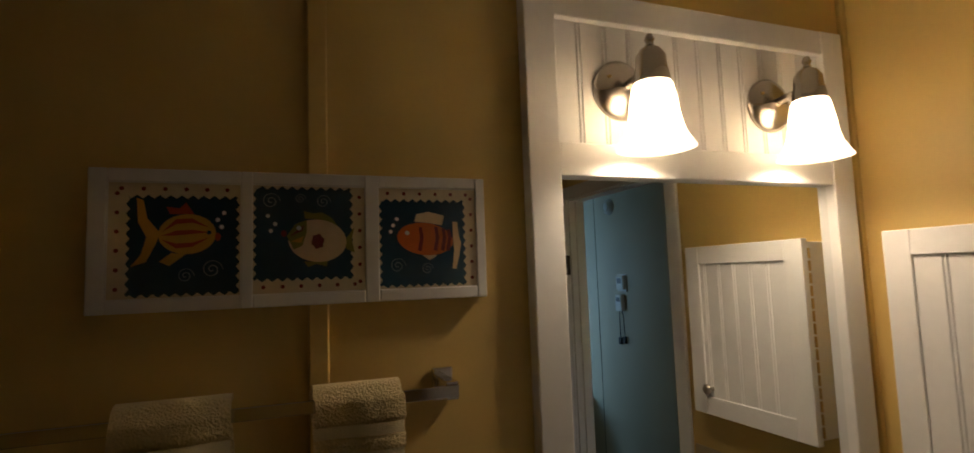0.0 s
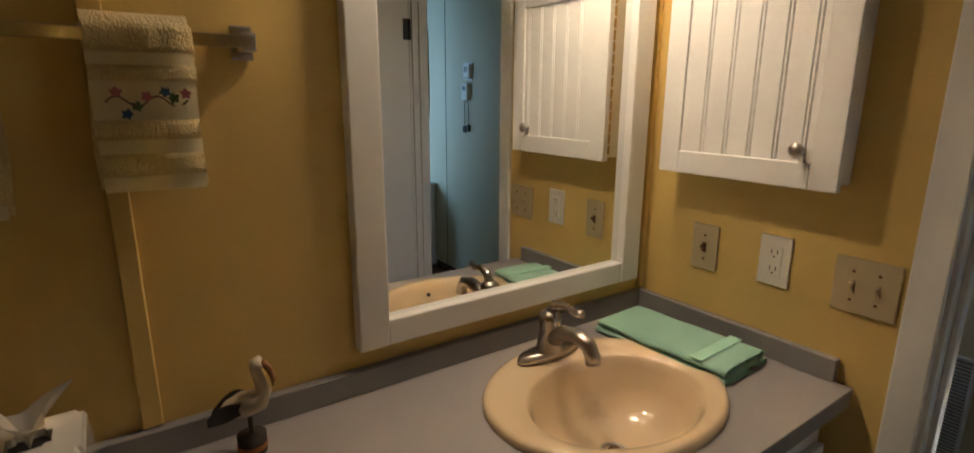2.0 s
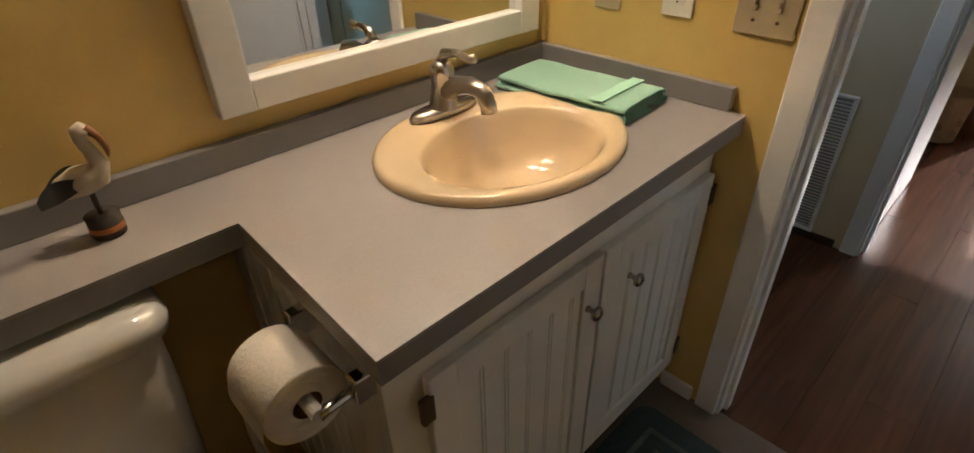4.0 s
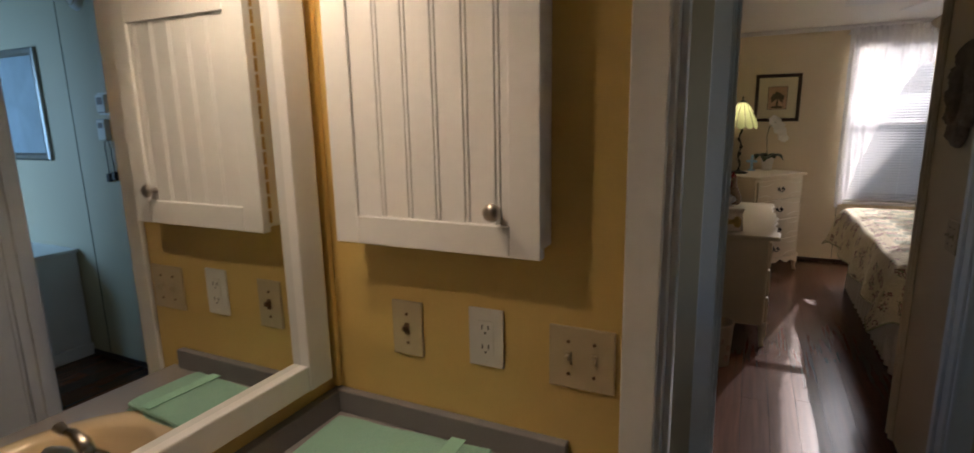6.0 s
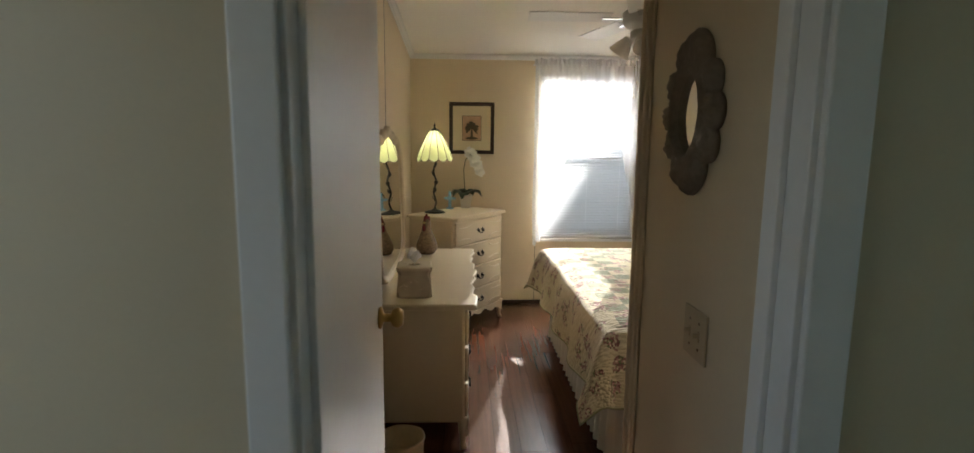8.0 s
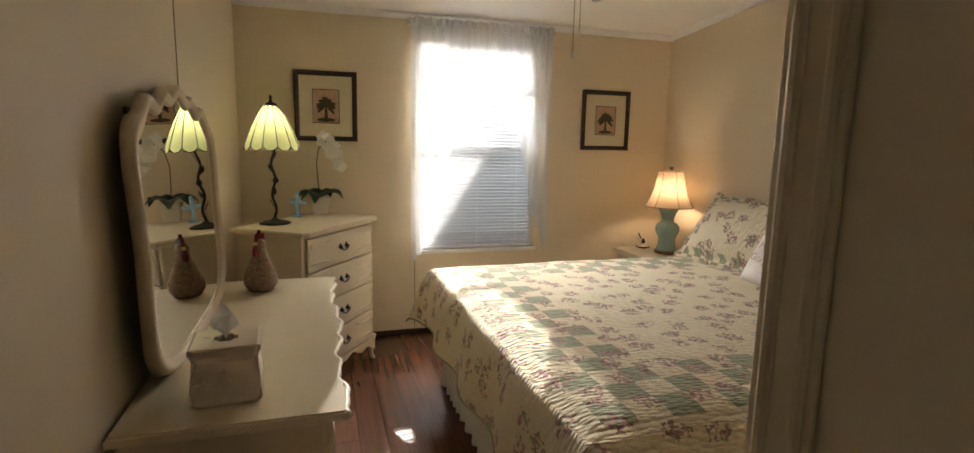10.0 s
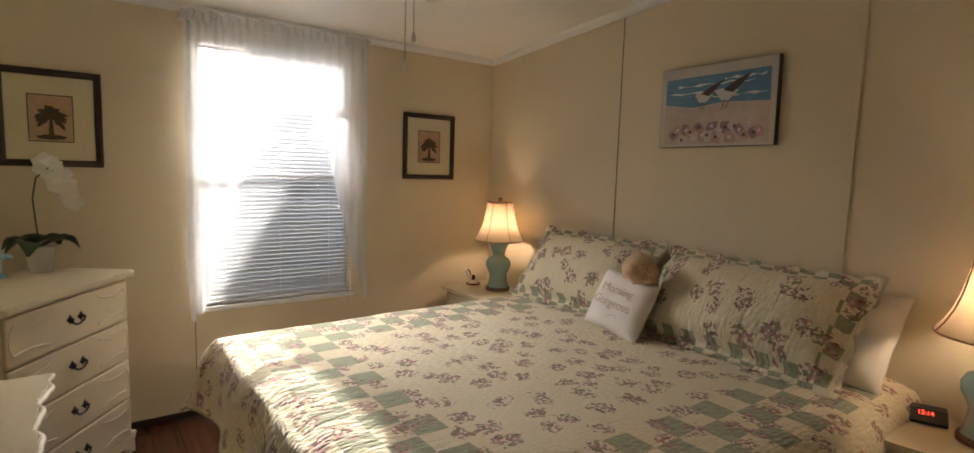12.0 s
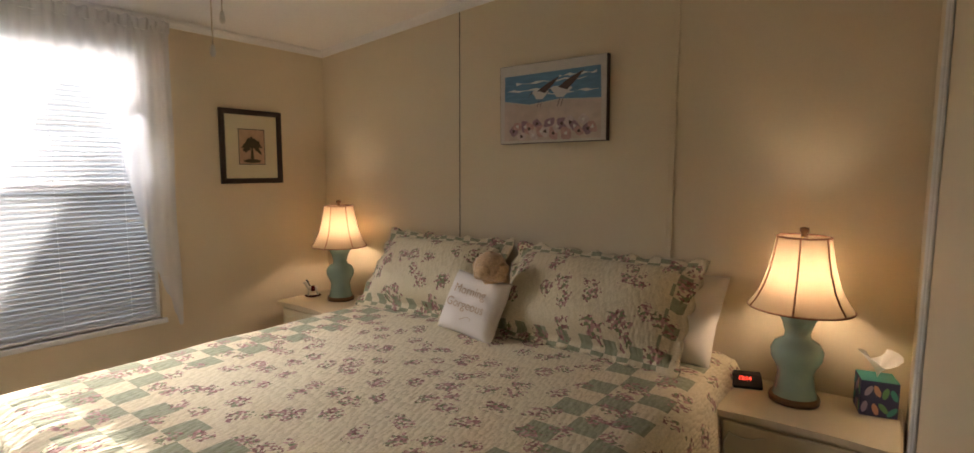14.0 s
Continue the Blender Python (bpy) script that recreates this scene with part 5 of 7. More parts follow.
# carved oval mirror and switch in the bedroom entry
oval = thing("oval_wall_mirror", on(ON_OVAL_WALL, 3.575, 1.53), "ornate weathered oval mirror on the entry wall", "mirror")
part("glass", slab(ellipse(0, 0, 0.080, 0.092, 48), 0.010, 0.013), MIRROR, oval)
bm = bmesh.new()
NN = 120
prof = [(0.0, 0.006), (0.02, 0.030), (0.10, 0.036), (0.20, 0.028), (0.45, 0.034), (0.72, 0.036), (0.92, 0.026), (1.0, 0.010), (1.0, 0.0), (0.0, 0.0)]
rings = []
for k in range(NN):
    a = 2 * math.pi * k / NN
    up = abs(math.sin(a)) ** 14
    out = 0.124 + 0.024 * abs(math.cos(5 * a)) ** 0.7 * (1 - up) + (0.052 if math.sin(a) > 0 else 0.050) * up + 0.012 * math.sin(a) ** 2
    row = []
    for g, zz in prof:
        x0, y0 = 0.080 * math.cos(a), 0.092 * math.sin(a)
        x1, y1 = out * 0.98 * math.cos(a), out * math.sin(a)
        lift = zz + (0.012 * noise.noise((math.cos(a) * 7 * (1 + g), math.sin(a) * 7 * (1 + g), 4)) - 0.008 * abs(math.sin(5 * a)) if 0.3 < g < 0.98 and zz > 0 else 0)
        row.append(bm.verts.new((x0 + (x1 - x0) * g, y0 + (y1 - y0) * g, lift)))
    rings.append(row)
for k in range(NN):
    a, b = rings[k], rings[(k + 1) % NN]
    for i in range(len(prof)):
        j = (i + 1) % len(prof)
        bm.faces.new((a[i], a[j], b[j], b[i]))
part("carved_frame", bm, STONE, oval, "", True)


def switch_plate(m, gangs, material, label, kind="toggle"):
    t = thing("switch_plate" if kind == "toggle" else "outlet_plate", m, label, "light switch" if kind == "toggle" else "outlet")
    w = 0.071 + 0.046 * (gangs - 1)
    part("plate", box((-w / 2, -0.0575, 0), (w / 2, 0.0575, 0.006), 0.0025), material, t)
    for g in range(gangs):
        x = (g - (gangs - 1) / 2) * 0.046
        if kind == "toggle":
            part("toggle", box((x - 0.005, -0.012, 0.004), (x + 0.005, 0.012, 0.009), 0.001), BRONZE if gangs == 1 else material, t)
            part("lever", box((x - 0.0035, -0.002, 0.006), (x + 0.0035, 0.008, 0.020), 0.0015), BRONZE if gangs == 1 else material, t)
            for s in (-1, 1):
                part("screw", lathe([(0.0035, 0.0055), (0.003, 0.0075), (0, 0.0078)], 10, m=pose(x, s * 0.030, 0)), BRONZE, t)
        else:
            part("receptacle", box((x - 0.017, -0.034, 0.004), (x + 0.017, 0.034, 0.0078), 0.0015), material, t)
            for yy in (-0.019, 0.019):
                for xx in (-0.0065, 0.0065):
                    part("slot", box((x + xx - 0.0012, yy - 0.002, 0.0076), (x + xx + 0.0012, yy + 0.007, 0.0082)), DARK, t)
                part("ground_hole", lathe([(0, 0.0076), (0.0024, 0.0076), (0.0024, 0.0082), (0, 0.0082)], 8, m=pose(x, yy - 0.0085, 0)), DARK, t)
            for s in (-1, 1):
                part("screw", lathe([(0.003, 0.0055), (0.0026, 0.0072), (0, 0.0075)], 10, m=pose(x, s * 0.049, 0)), material, t)
    return t


switch_plate(on(ON_OVAL_WALL, 3.50, 1.035), 2, IVORY, "ivory double switch plate on the entry wall")
switch_plate(on(ON_EAST_BATH, 1.402, 1.072), 1, IVORY, "almond single switch plate with brown toggle")
switch_plate(on(ON_EAST_BATH, 1.227, 1.080), 1, PLATEWHITE, "white outlet plate above the counter", "outlet")
switch_plate(on(ON_EAST_BATH, 1.044, 1.070), 2, IVORY, "almond double switch plate beside the doorway")

# ceiling fan
FZ = vault(5.4) - 0.14
fan = thing("ceiling_fan", pose(5.4, -0.30, FZ), "white ceiling fan with light and pull chains", "ceiling fan")
part("canopy", lathe([(0.0, 0.145), (0.07, 0.143), (0.06, 0.10), (0.02, 0.085), (0.0, 0.083)], 28), WHITE, fan, "", True)
part("downrod", tube([(0, 0, 0.09), (0, 0, -0.065)], 0.012, 12), WHITE, fan, "", True)
part("motor", lathe([(0.014, -0.06), (0.07, -0.07), (0.105, -0.10), (0.105, -0.15), (0.08, -0.18), (0.045, -0.19), (0.0, -0.19)], 32), WHITE, fan, "", True)
for k in range(5):
    b = part("blade", box((0.17, -0.062, -0.128), (0.62, 0.062, -0.122), 0.003), WHITE, fan, at=pose(0, 0, 0, 0, 0, 16 + 72 * k) @ pose(0, 0, -0.125, 10) @ pose(0, 0, 0.125))
    part("blade_arm", box((0.09, -0.016, -0.136), (0.22, 0.016, -0.130), 0.002), CHROME, fan, at=pose(0, 0, 0, 0, 0, 16 + 72 * k))
part("light_fitter", lathe([(0.045, -0.19), (0.06, -0.20), (0.06, -0.235), (0.05, -0.24), (0.0, -0.24)], 24), WHITE, fan, "", True)
for k in range(3):
    a = radians(50 + 120 * k)
    part("glass_shade", lathe([(0.022, 0.0), (0.03, -0.02), (0.05, -0.06), (0.062, -0.10)], 20, m=pose(0.07 * math.cos(a), 0.07 * math.sin(a), -0.225) @ pose(0, 0, 0, 0, 0, math.degrees(a)) @ pose(0, 0, 0, 0, -38, 0)), POT, fan, "frosted bell shade", True)
for x, ln in ((0.03, 0.53), (-0.02, 0.46)):
    part("pull_chain", tube([(x, 0.02, -0.24), (x, 0.02, -ln)], 0.0016, 5), CHROME, fan)
    part("pull_weight", lathe([(0, 0.028), (0.004, 0.026), (0.007, 0.008), (0.005, 0), (0, -0.002)], 10, m=pose(x, 0.02, -ln - 0.026)), PLATEWHITE, fan, "", True)


# ---------------------------------------------------------------- bathroom: mirror, sconces, cabinet
def bead_panel(w, h, base, depth=0.004, pitch=0.056):
    """A beadboard sheet in x, y with grooves along y, facing +z."""
    bm = bmesh.new()
    xs = [-w / 2]
    x = -w / 2 + pitch
    zs = [0.0]
    while x < w / 2 - 0.01:
        for dx, dz in ((-0.006, 0.0), (-0.004, -depth), (-0.002, 0.0), (0.002, 0.0), (0.004, -depth), (0.006, 0.0)):
            xs.append(x + dx); zs.append(dz)
        x += pitch
    xs.append(w / 2); zs.append(0.0)
    lo = [bm.verts.new((x, -h / 2, base + z)) for x, z in zip(xs, zs)]
    hi = [bm.verts.new((x, h / 2, base + z)) for x, z in zip(xs, zs)]
    for k in range(len(xs) - 1):
        bm.faces.new((lo[k], lo[k + 1], hi[k + 1], hi[k]))
    b0, b1, b2, b3 = (bm.verts.new((sx * w / 2, sy * h / 2, base - depth - 0.002)) for sx, sy in ((-1, -1), (1, -1), (1, 1), (-1, 1)))
    bm.faces.new((b0, b1, b2, b3))
    return bm


vm = thing("vanity_mirror", on(ON_NORTH_BATH, 1.485, 0.0), "white framed vanity mirror with a beadboard light panel", "mirror")
part("stile", box((-0.400, 0.950, 0), (-0.337, 2.210, 0.030), 0.003), WHITE, vm)
part("stile", box((0.338, 0.950, 0), (0.402, 2.210, 0.030), 0.003), WHITE, vm)
part("bottom_rail", box((-0.337, 0.950, 0), (0.338, 1.004, 0.028), 0.003), WHITE, vm)
part("middle_rail", box((-0.337, 1.858, 0), (0.338, 1.920, 0.028), 0.003), WHITE, vm)
part("top_rail", box((-0.337, 2.155, 0), (0.338, 2.210, 0.028), 0.003), WHITE, vm)
part("beadboard", bead_panel(0.675, 0.235, 0.012), WHITE, vm, at=pose(0.0005, 2.0375, 0))
part("glass", box((-0.337, 1.004, 0.002), (0.338, 1.858, 0.008)), MIRROR, vm)


def sconce(m):
    t = thing("wall_sconce", m, "lit nickel wall sconce with milk glass bell shade", "wall lamp", "vanity sconces")
    part("wall_plate", lathe([(0.0, 0.012), (0.058, 0.012), (0.058, 0.018), (0.050, 0.026), (0.030, 0.036), (0.0, 0.040)], 36), NICKEL, t, "domed brushed nickel plate", True)
    part("arm", tube([(0, 0, 0.03), (0, 0.004, 0.07), (0, 0.004, 0.112)], 0.009, 12), NICKEL, t, "", True)
    part("socket", lathe([(0.032, -0.022), (0.031, -0.005), (0.027, 0.010), (0.026, 0.030), (0.018, 0.042), (0.008, 0.048), (0.006, 0.055), (0.009, 0.060), (0.005, 0.070), (0.0, 0.072)], 24, m=pose(0, 0, 0.112) @ pose(0, 0, 0, -90)), NICKEL, t, "bell-shaped nickel socket cover", True)
    part("screw", lathe([(0.004, 0.0), (0.003, 0.004), (0, 0.005)], 8, m=pose(-0.032, 0.02, 0.03)), BRASS, t)
    part("shade", lathe([(0.028, -0.012), (0.036, -0.026), (0.041, -0.055), (0.045, -0.085), (0.052, -0.108), (0.065, -0.130), (0.068, -0.134), (0.065, -0.134), (0.049, -0.108), (0.042, -0.085), (0.038, -0.055), (0.033, -0.026)], 40, m=pose(0, 0, 0.112) @ pose(0, 0, 0, -90)), SHADE_GLASS, t, "glowing milk glass bell", True)
    return t


sc = sconce(on(ON_NORTH_BATH, 1.288, 2.028))
copy_thing(sc, on(ON_NORTH_BATH, 1.665, 2.028))

mc = thing("medicine_cabinet", on(ON_EAST_BATH, 1.293, 1.505), "white beadboard medicine cabinet on the wall", "cabinet")
part("body", box((-0.192, -0.236, 0), (0.192, 0.236, 0.064), 0.002), WHITE, mc)
mdoor = part("door", bead_panel(0.30, 0.385, 0.080), WHITE, mc)
for lo, hi in (((-0.203, -0.244, 0.066), (-0.150, 0.244, 0.086)), ((0.150, -0.244, 0.066), (0.203, 0.244, 0.086)), ((-0.150, -0.244, 0.066), (0.150, -0.192, 0.086)), ((-0.150, 0.192, 0.066), (0.150, 0.244, 0.086))):
    part("rail", box(lo, hi, 0.002), WHITE, mdoor)
KNOB = [(0.0, 0.0), (0.007, 0.0), (0.005, 0.008), (0.006, 0.014), (0.014, 0.018), (0.015, 0.024), (0.010, 0.029), (0.0, 0.030)]
part("knob", lathe(KNOB, 20, m=pose(0.128, -0.168, 0.081)), NICKEL, mdoor, "round nickel knob", True)
for k in range(15):
    part("piano_hinge_knuckle", tube([(-0.205, -0.225 + k * 0.030, 0.066), (-0.205, -0.200 + k * 0.030, 0.066)], 0.003, 6), BRASS, mc)

# ---------------------------------------------------------------- vanity
counter = thing("countertop", None, "grey laminate countertop with a narrow ledge over the toilet", "countertop")
bm = bmesh.new()
outline = [(-0.595, 1.40), (1.012, 1.40), (0.999, 1.020), (1.925, 1.032), (1.930, 1.595), (-0.595, 1.595)]
for loop in (outline, ellipse(1.492, 1.308, 0.240, 0.196, 48)):
    lv = [bm.verts.new((x, y, 0.857)) for x, y in loop]
    for a, b in zip(lv, lv[1:] + lv[:1]):
        bm.edges.new((a, b))
bmesh.ops.triangle_fill(bm, edges=bm.edges[:], use_beauty=True, normal=(0, 0, 1))
r = bmesh.ops.extrude_face_region(bm, geom=bm.faces[:])
for v in r["geom"]:
    if isinstance(v, bmesh.types.BMVert):
        v.co.z -= 0.005
part("slab", bm, COUNTER, counter)
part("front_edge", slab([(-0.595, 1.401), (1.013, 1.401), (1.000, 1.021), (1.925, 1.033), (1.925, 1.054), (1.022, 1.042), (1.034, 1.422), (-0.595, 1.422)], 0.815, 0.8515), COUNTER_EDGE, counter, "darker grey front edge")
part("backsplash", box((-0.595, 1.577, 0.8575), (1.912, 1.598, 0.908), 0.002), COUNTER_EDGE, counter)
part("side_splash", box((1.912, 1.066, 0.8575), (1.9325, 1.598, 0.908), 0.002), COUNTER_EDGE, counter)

van = thing("vanity_cabinet", None, "white beadboard vanity cabinet with two doors", "cabinet")
part("carcass", box((1.045, 1.100, 0.09), (1.930, 1.575, 0.70)), WHITE, van)
part("carcass_side", box((1.0385, 1.100, 0.701), (1.046, 1.575, 0.8145)), WHITE, van)
part("toe_kick", box((1.06, 1.15, 0.0), (1.92, 1.57, 0.089)), WHITE, van)
part("side_panel", bead_panel(0.49, 0.72, 0.0), WHITE, van, at=Matrix(((0, 0, -1, 1.038), (-1, 0, 0, 1.335), (0, 1, 0, 0.452), (0, 0, 0, 1))))
part("face_frame", box((1.030, 1.082, 0.09), (1.930, 1.0995, 0.8145), 0.002), WHITE, van)


def vanity_door(x0, x1, kx, hinge_x):
    z0, z1 = 0.105, 0.712
    w, h = x1 - x0, z1 - z0
    M = Matrix(((1, 0, 0, (x0 + x1) / 2), (0, 0, -1, 1.0815), (0, 1, 0, (z0 + z1) / 2), (0, 0, 0, 1)))
    d = part("door", bead_panel(w - 0.10, h - 0.10, 0.010), WHITE, van, at=M)
    for lo, hi in (((-w / 2, -h / 2, 0.0005), (-w / 2 + 0.052, h / 2, 0.018)), ((w / 2 - 0.052, -h / 2, 0.0005), (w / 2, h / 2, 0.018)), ((-w / 2 + 0.052, -h / 2, 0.0005), (w / 2 - 0.052, -h / 2 + 0.052, 0.018)), ((-w / 2 + 0.052, h / 2 - 0.052, 0.0005), (w / 2 - 0.052, h / 2, 0.018))):
        part("rail", box(lo, hi, 0.003), WHITE, d)
    part("knob", lathe(KNOB, 20, m=pose(kx - (x0 + x1) / 2, 0.606 - (z0 + z1) / 2, 0.018)), NICKEL, d, "round nickel knob", True)
    for z in (0.17, 0.655):
        part("hinge", box((hinge_x - (x0 + x1) / 2 - 0.012, z - 0.026 - (z0 + z1) / 2, 0.010), (hinge_x - (x0 + x1) / 2 + 0.012, z + 0.026 - (z0 + z1) / 2, 0.021), 0.003), BRONZE, d, "dark metal hinge")


vanity_door(1.092, 1.500, 1.462, 1.086)
vanity_door(1.508, 1.918, 1.600, 1.924)

# sink
sink = thing("sink", pose(1.492, 1.308, 0.857), "cream oval drop-in basin set in the counter", "sink")
SX, SY = 0.262, 0.216
rimp = [(1.0, 0.0), (1.0, 0.008), (0.985, 0.014), (0.955, 0.017), (0.90, 0.016)]
bm = bmesh.new()
NS = 64
rings = []


def sink_ring(sx, sy, cy, z):
    return [bm.verts.new((sx * math.cos(2 * math.pi * k / NS), cy + sy * math.sin(2 * math.pi * k / NS), z)) for k in range(NS)]


for g, z in rimp:
    rings.append(sink_ring(SX * g, SY * g, 0.0, z))
for g, z in ((0.76, 0.012), (0.73, 0.004), (0.70, -0.012), (0.645, -0.05), (0.54, -0.085), (0.38, -0.105), (0.16, -0.114), (0.085, -0.117)):
    rings.append(sink_ring(SX * g, SY * g * 0.93, -0.032 * min(1.0, (0.9 - g) * 9 + 0.1), z))
for a, b in zip(rings, rings[1:]):
    for k in range(NS):
        bm.faces.new((a[k], a[(k + 1) % NS], b[(k + 1) % NS], b[k]))
part("basin", bm, BISQUE, sink, "", True)
part("drain", lathe([(0.024, -0.1165), (0.023, -0.1125), (0.017, -0.1120), (0.016, -0.120), (0.0, -0.120)], 24, m=pose(0, -0.032, 0) @ Matrix.Diagonal((1.25, 1.25, 1, 1))), NICKEL, sink, "metal drain ring", True)
part("stopper", lathe([(0.0, -0.108), (0.012, -0.109), (0.013, -0.113), (0.0, -0.114)], 20, m=pose(0.001, -0.032, 0)), BRONZE, sink, "", True)
part("overflow_hole", lathe([(0, 0), (0.006, 0), (0.006, 0.003), (0, 0.003)], 12, m=pose(0.0, -0.168, -0.02) @ pose(0, 0, 0, -80)), DARK, sink)

# faucet: base plate, body, spout, lever
fa = thing("faucet", pose(1.487, 1.475, 0.873) @ Matrix.Diagonal((1.12, 1.12, 1.1, 1)), "brushed nickel single-lever faucet", "faucet")
part("base_plate", slab([(x * 1.0, y) for x, y in ellipse(0, 0, 0.078, 0.026, 32, 0, 0.0)], 0.0, 0.012, bevel=0.004), NICKEL, fa, "", True)
part("body", lathe([(0.028, 0.01), (0.024, 0.03), (0.020, 0.055), (0.022, 0.075), (0.022, 0.088), (0.012, 0.098), (0.0, 0.100)], 24), NICKEL, fa, "", True)
part("spout", tube([(0, -0.008, 0.040), (0, -0.04, 0.062), (0, -0.075, 0.070), (0, -0.105, 0.064), (0, -0.118, 0.045), (0, -0.120, 0.032)], 0.0150, 14, taper=[1.2, 1.05, 1, 1, 0.95, 0.95]), NICKEL, fa, "", True)
part("lever", tube([(0, 0.0, 0.092), (0.0, -0.012, 0.112), (0.002, -0.04, 0.118), (0.004, -0.068, 0.112), (0.005, -0.082, 0.116)], 0.010, 10, taper=[1.1, 1.0, 0.7, 0.7, 0.85]), NICKEL, fa, "", True)
part("pop_up_rod", tube([(0, 0.022, 0.01), (0, 0.022, 0.06)], 0.002, 6), NICKEL, fa)
part("rod_ball", lathe([(0, 0.056), (0.006, 0.062), (0, 0.069)], 10, m=pose(0, 0.022, 0)), NICKEL, fa, "", True)

# folded towel
tw = thing("folded_towel", pose(1.785, 1.358, 0.8575, 0, 0, 3), "folded mint green hand towel on the counter", "towel")
for k, (w, l, z) in enumerate(((0.175, 0.345, 0.0), (0.172, 0.335, 0.0165))):
    def fold_pt(u, v, w=w, l=l, z=z):
        a = 2 * math.pi * u
        prof_x = math.copysign(abs(math.cos(a)) ** 0.35, math.cos(a)) * w / 2
        prof_z = math.copysign(abs(math.sin(a)) ** 0.7, math.sin(a)) * 0.0085
        y = (v - 0.5) * l
        return (prof_x + 0.004 * noise.noise((y * 9, a, k)), y + 0.004 * noise.noise((prof_x * 20, k, 2)), z + 0.009 + prof_z + 0.003 * noise.noise((prof_x * 12, y * 12, k)))
    bmt = grid(fold_pt, 36, 26)
    for e in (0, 1):
        es = [ed for ed in bmt.edges if ed.is_boundary and abs(ed.verts[0].co.y - (e - 0.5) * l) < 0.02 and abs(ed.verts[1].co.y - (e - 0.5) * l) < 0.02]
        bmesh.ops.holes_fill(bmt, edges=es)
    part("towel_layer", bmt, TERRY_GREEN, tw, "", True)
part("woven_band", box((-0.0855, -0.115, 0.0352), (0.0855, -0.085, 0.0368), 0.0005), mat("mint_band", (0.36, 0.66, 0.52), 0.8, grain=0.15, scale=300, stretch=(1, 8, 1)), tw, "paler woven band")

# carved seabird
bird = thing("bird_figurine", pose(0.867, 1.512, 0.8575, 0, 0, -25), "carved wooden pelican figurine on a striped post", "figurine")
part("post", lathe([(0.0, 0.0), (0.022, 0.0), (0.023, 0.004), (0.022, 0.010), (0.023, 0.034), (0.0, 0.034)], 24), mat("dark_post", (0.045, 0.035, 0.03), 0.8, grain=0.3, scale=60), bird, "dark weathered post", True)
part("post_band", lathe([(0.0235, 0.010), (0.0238, 0.011), (0.0238, 0.018), (0.0235, 0.019)], 24), mat("orange_band", (0.40, 0.14, 0.04), 0.7), bird, "orange painted band", True)
part("leg_rod", tube([(0, 0, 0.033), (0, 0, 0.066)], 0.004, 8), FRAME_DARK, bird)
BW = mat("aged_white_paint", (0.62, 0.54, 0.43), 0.7, grain=0.1, scale=60, stain=0.12, stain_scale=25)
bm = bmesh.new()
tube([(-0.048, 0, 0.068), (-0.030, 0, 0.080), (-0.005, 0, 0.089), (0.018, 0, 0.096), (0.026, 0, 0.110), (0.021, 0, 0.130), (0.016, 0, 0.147), (0.018, 0, 0.158), (0.026, 0, 0.164)], 0.022, 14, bm, taper=[0.3, 0.75, 1.0, 0.85, 0.55, 0.42, 0.40, 0.52, 0.42])
part("body", bm, BW, bird, "", True)
part("beak", tube([(0.027, 0, 0.163), (0.038, 0, 0.148), (0.042, 0, 0.130), (0.040, 0, 0.118)], 0.0062, 8, taper=[1.0, 0.9, 0.7, 0.2]), mat("beak_brown", (0.33, 0.15, 0.06), 0.6), bird, "", True)
for sy in (-1, 1):
    def wing_pt(u, v, sy=sy):
        x = -0.062 + 0.072 * u
        return (x, sy * (0.012 + 0.012 * math.sin(math.pi * u)), 0.058 + 0.030 * u + 0.030 * v * math.sin(math.pi * min(1, 0.15 + 0.8 * u)))
    part("wing", grid(wing_pt, 10, 5), DARK, bird, "black painted wing", True)

tcover = thing("tissue_box_cover", pose(0.597, 1.487, 0.8575), "white glossy tissue box cover on the ledge", "tissue box")
bm = bmesh.new()
lathe([(0.099, 0.0), (0.101, 0.006), (0.094, 0.022), (0.088, 0.10), (0.085, 0.133), (0.080, 0.140), (0.034, 0.141), (0.033, 0.130)], 4, bm, m=pose(0, 0, 0, 0, 0, 45))
bmesh.ops.bevel(bm, geom=[e for e in bm.edges if abs((e.verts[0].co - e.verts[1].co).normalized().z) > 0.4], offset=0.008, segments=3, affect="EDGES")
part("cover", bm, PORCELAIN, tcover)
part("opening", lathe([(0.0, 0.1285), (0.036, 0.1285), (0.036, 0.1290), (0.0, 0.1290)], 24), DARK, tcover)
part("tissue", grid(tissue_point, 24, 8), TISSUE, tcover, "white tissue", True, at=pose(0, 0, 0.128))

# toilet
wc = thing("toilet", pose(0.635, 0, 0), "white porcelain toilet under the ledge", "toilet")


def rounded(w, y0, y1, r, n=6):
    out = []
    for cx, cy, a0 in ((w / 2 - r, y1 - r, 0), (-w / 2 + r, y1 - r, 90), (-w / 2 + r, y0 + r, 180), (w / 2 - r, y0 + r, 270)):
        for k in range(n + 1):
            a = radians(a0 + 90 * k / n)
            out.append((cx + r * math.cos(a), cy + r * math.sin(a)))
    return out


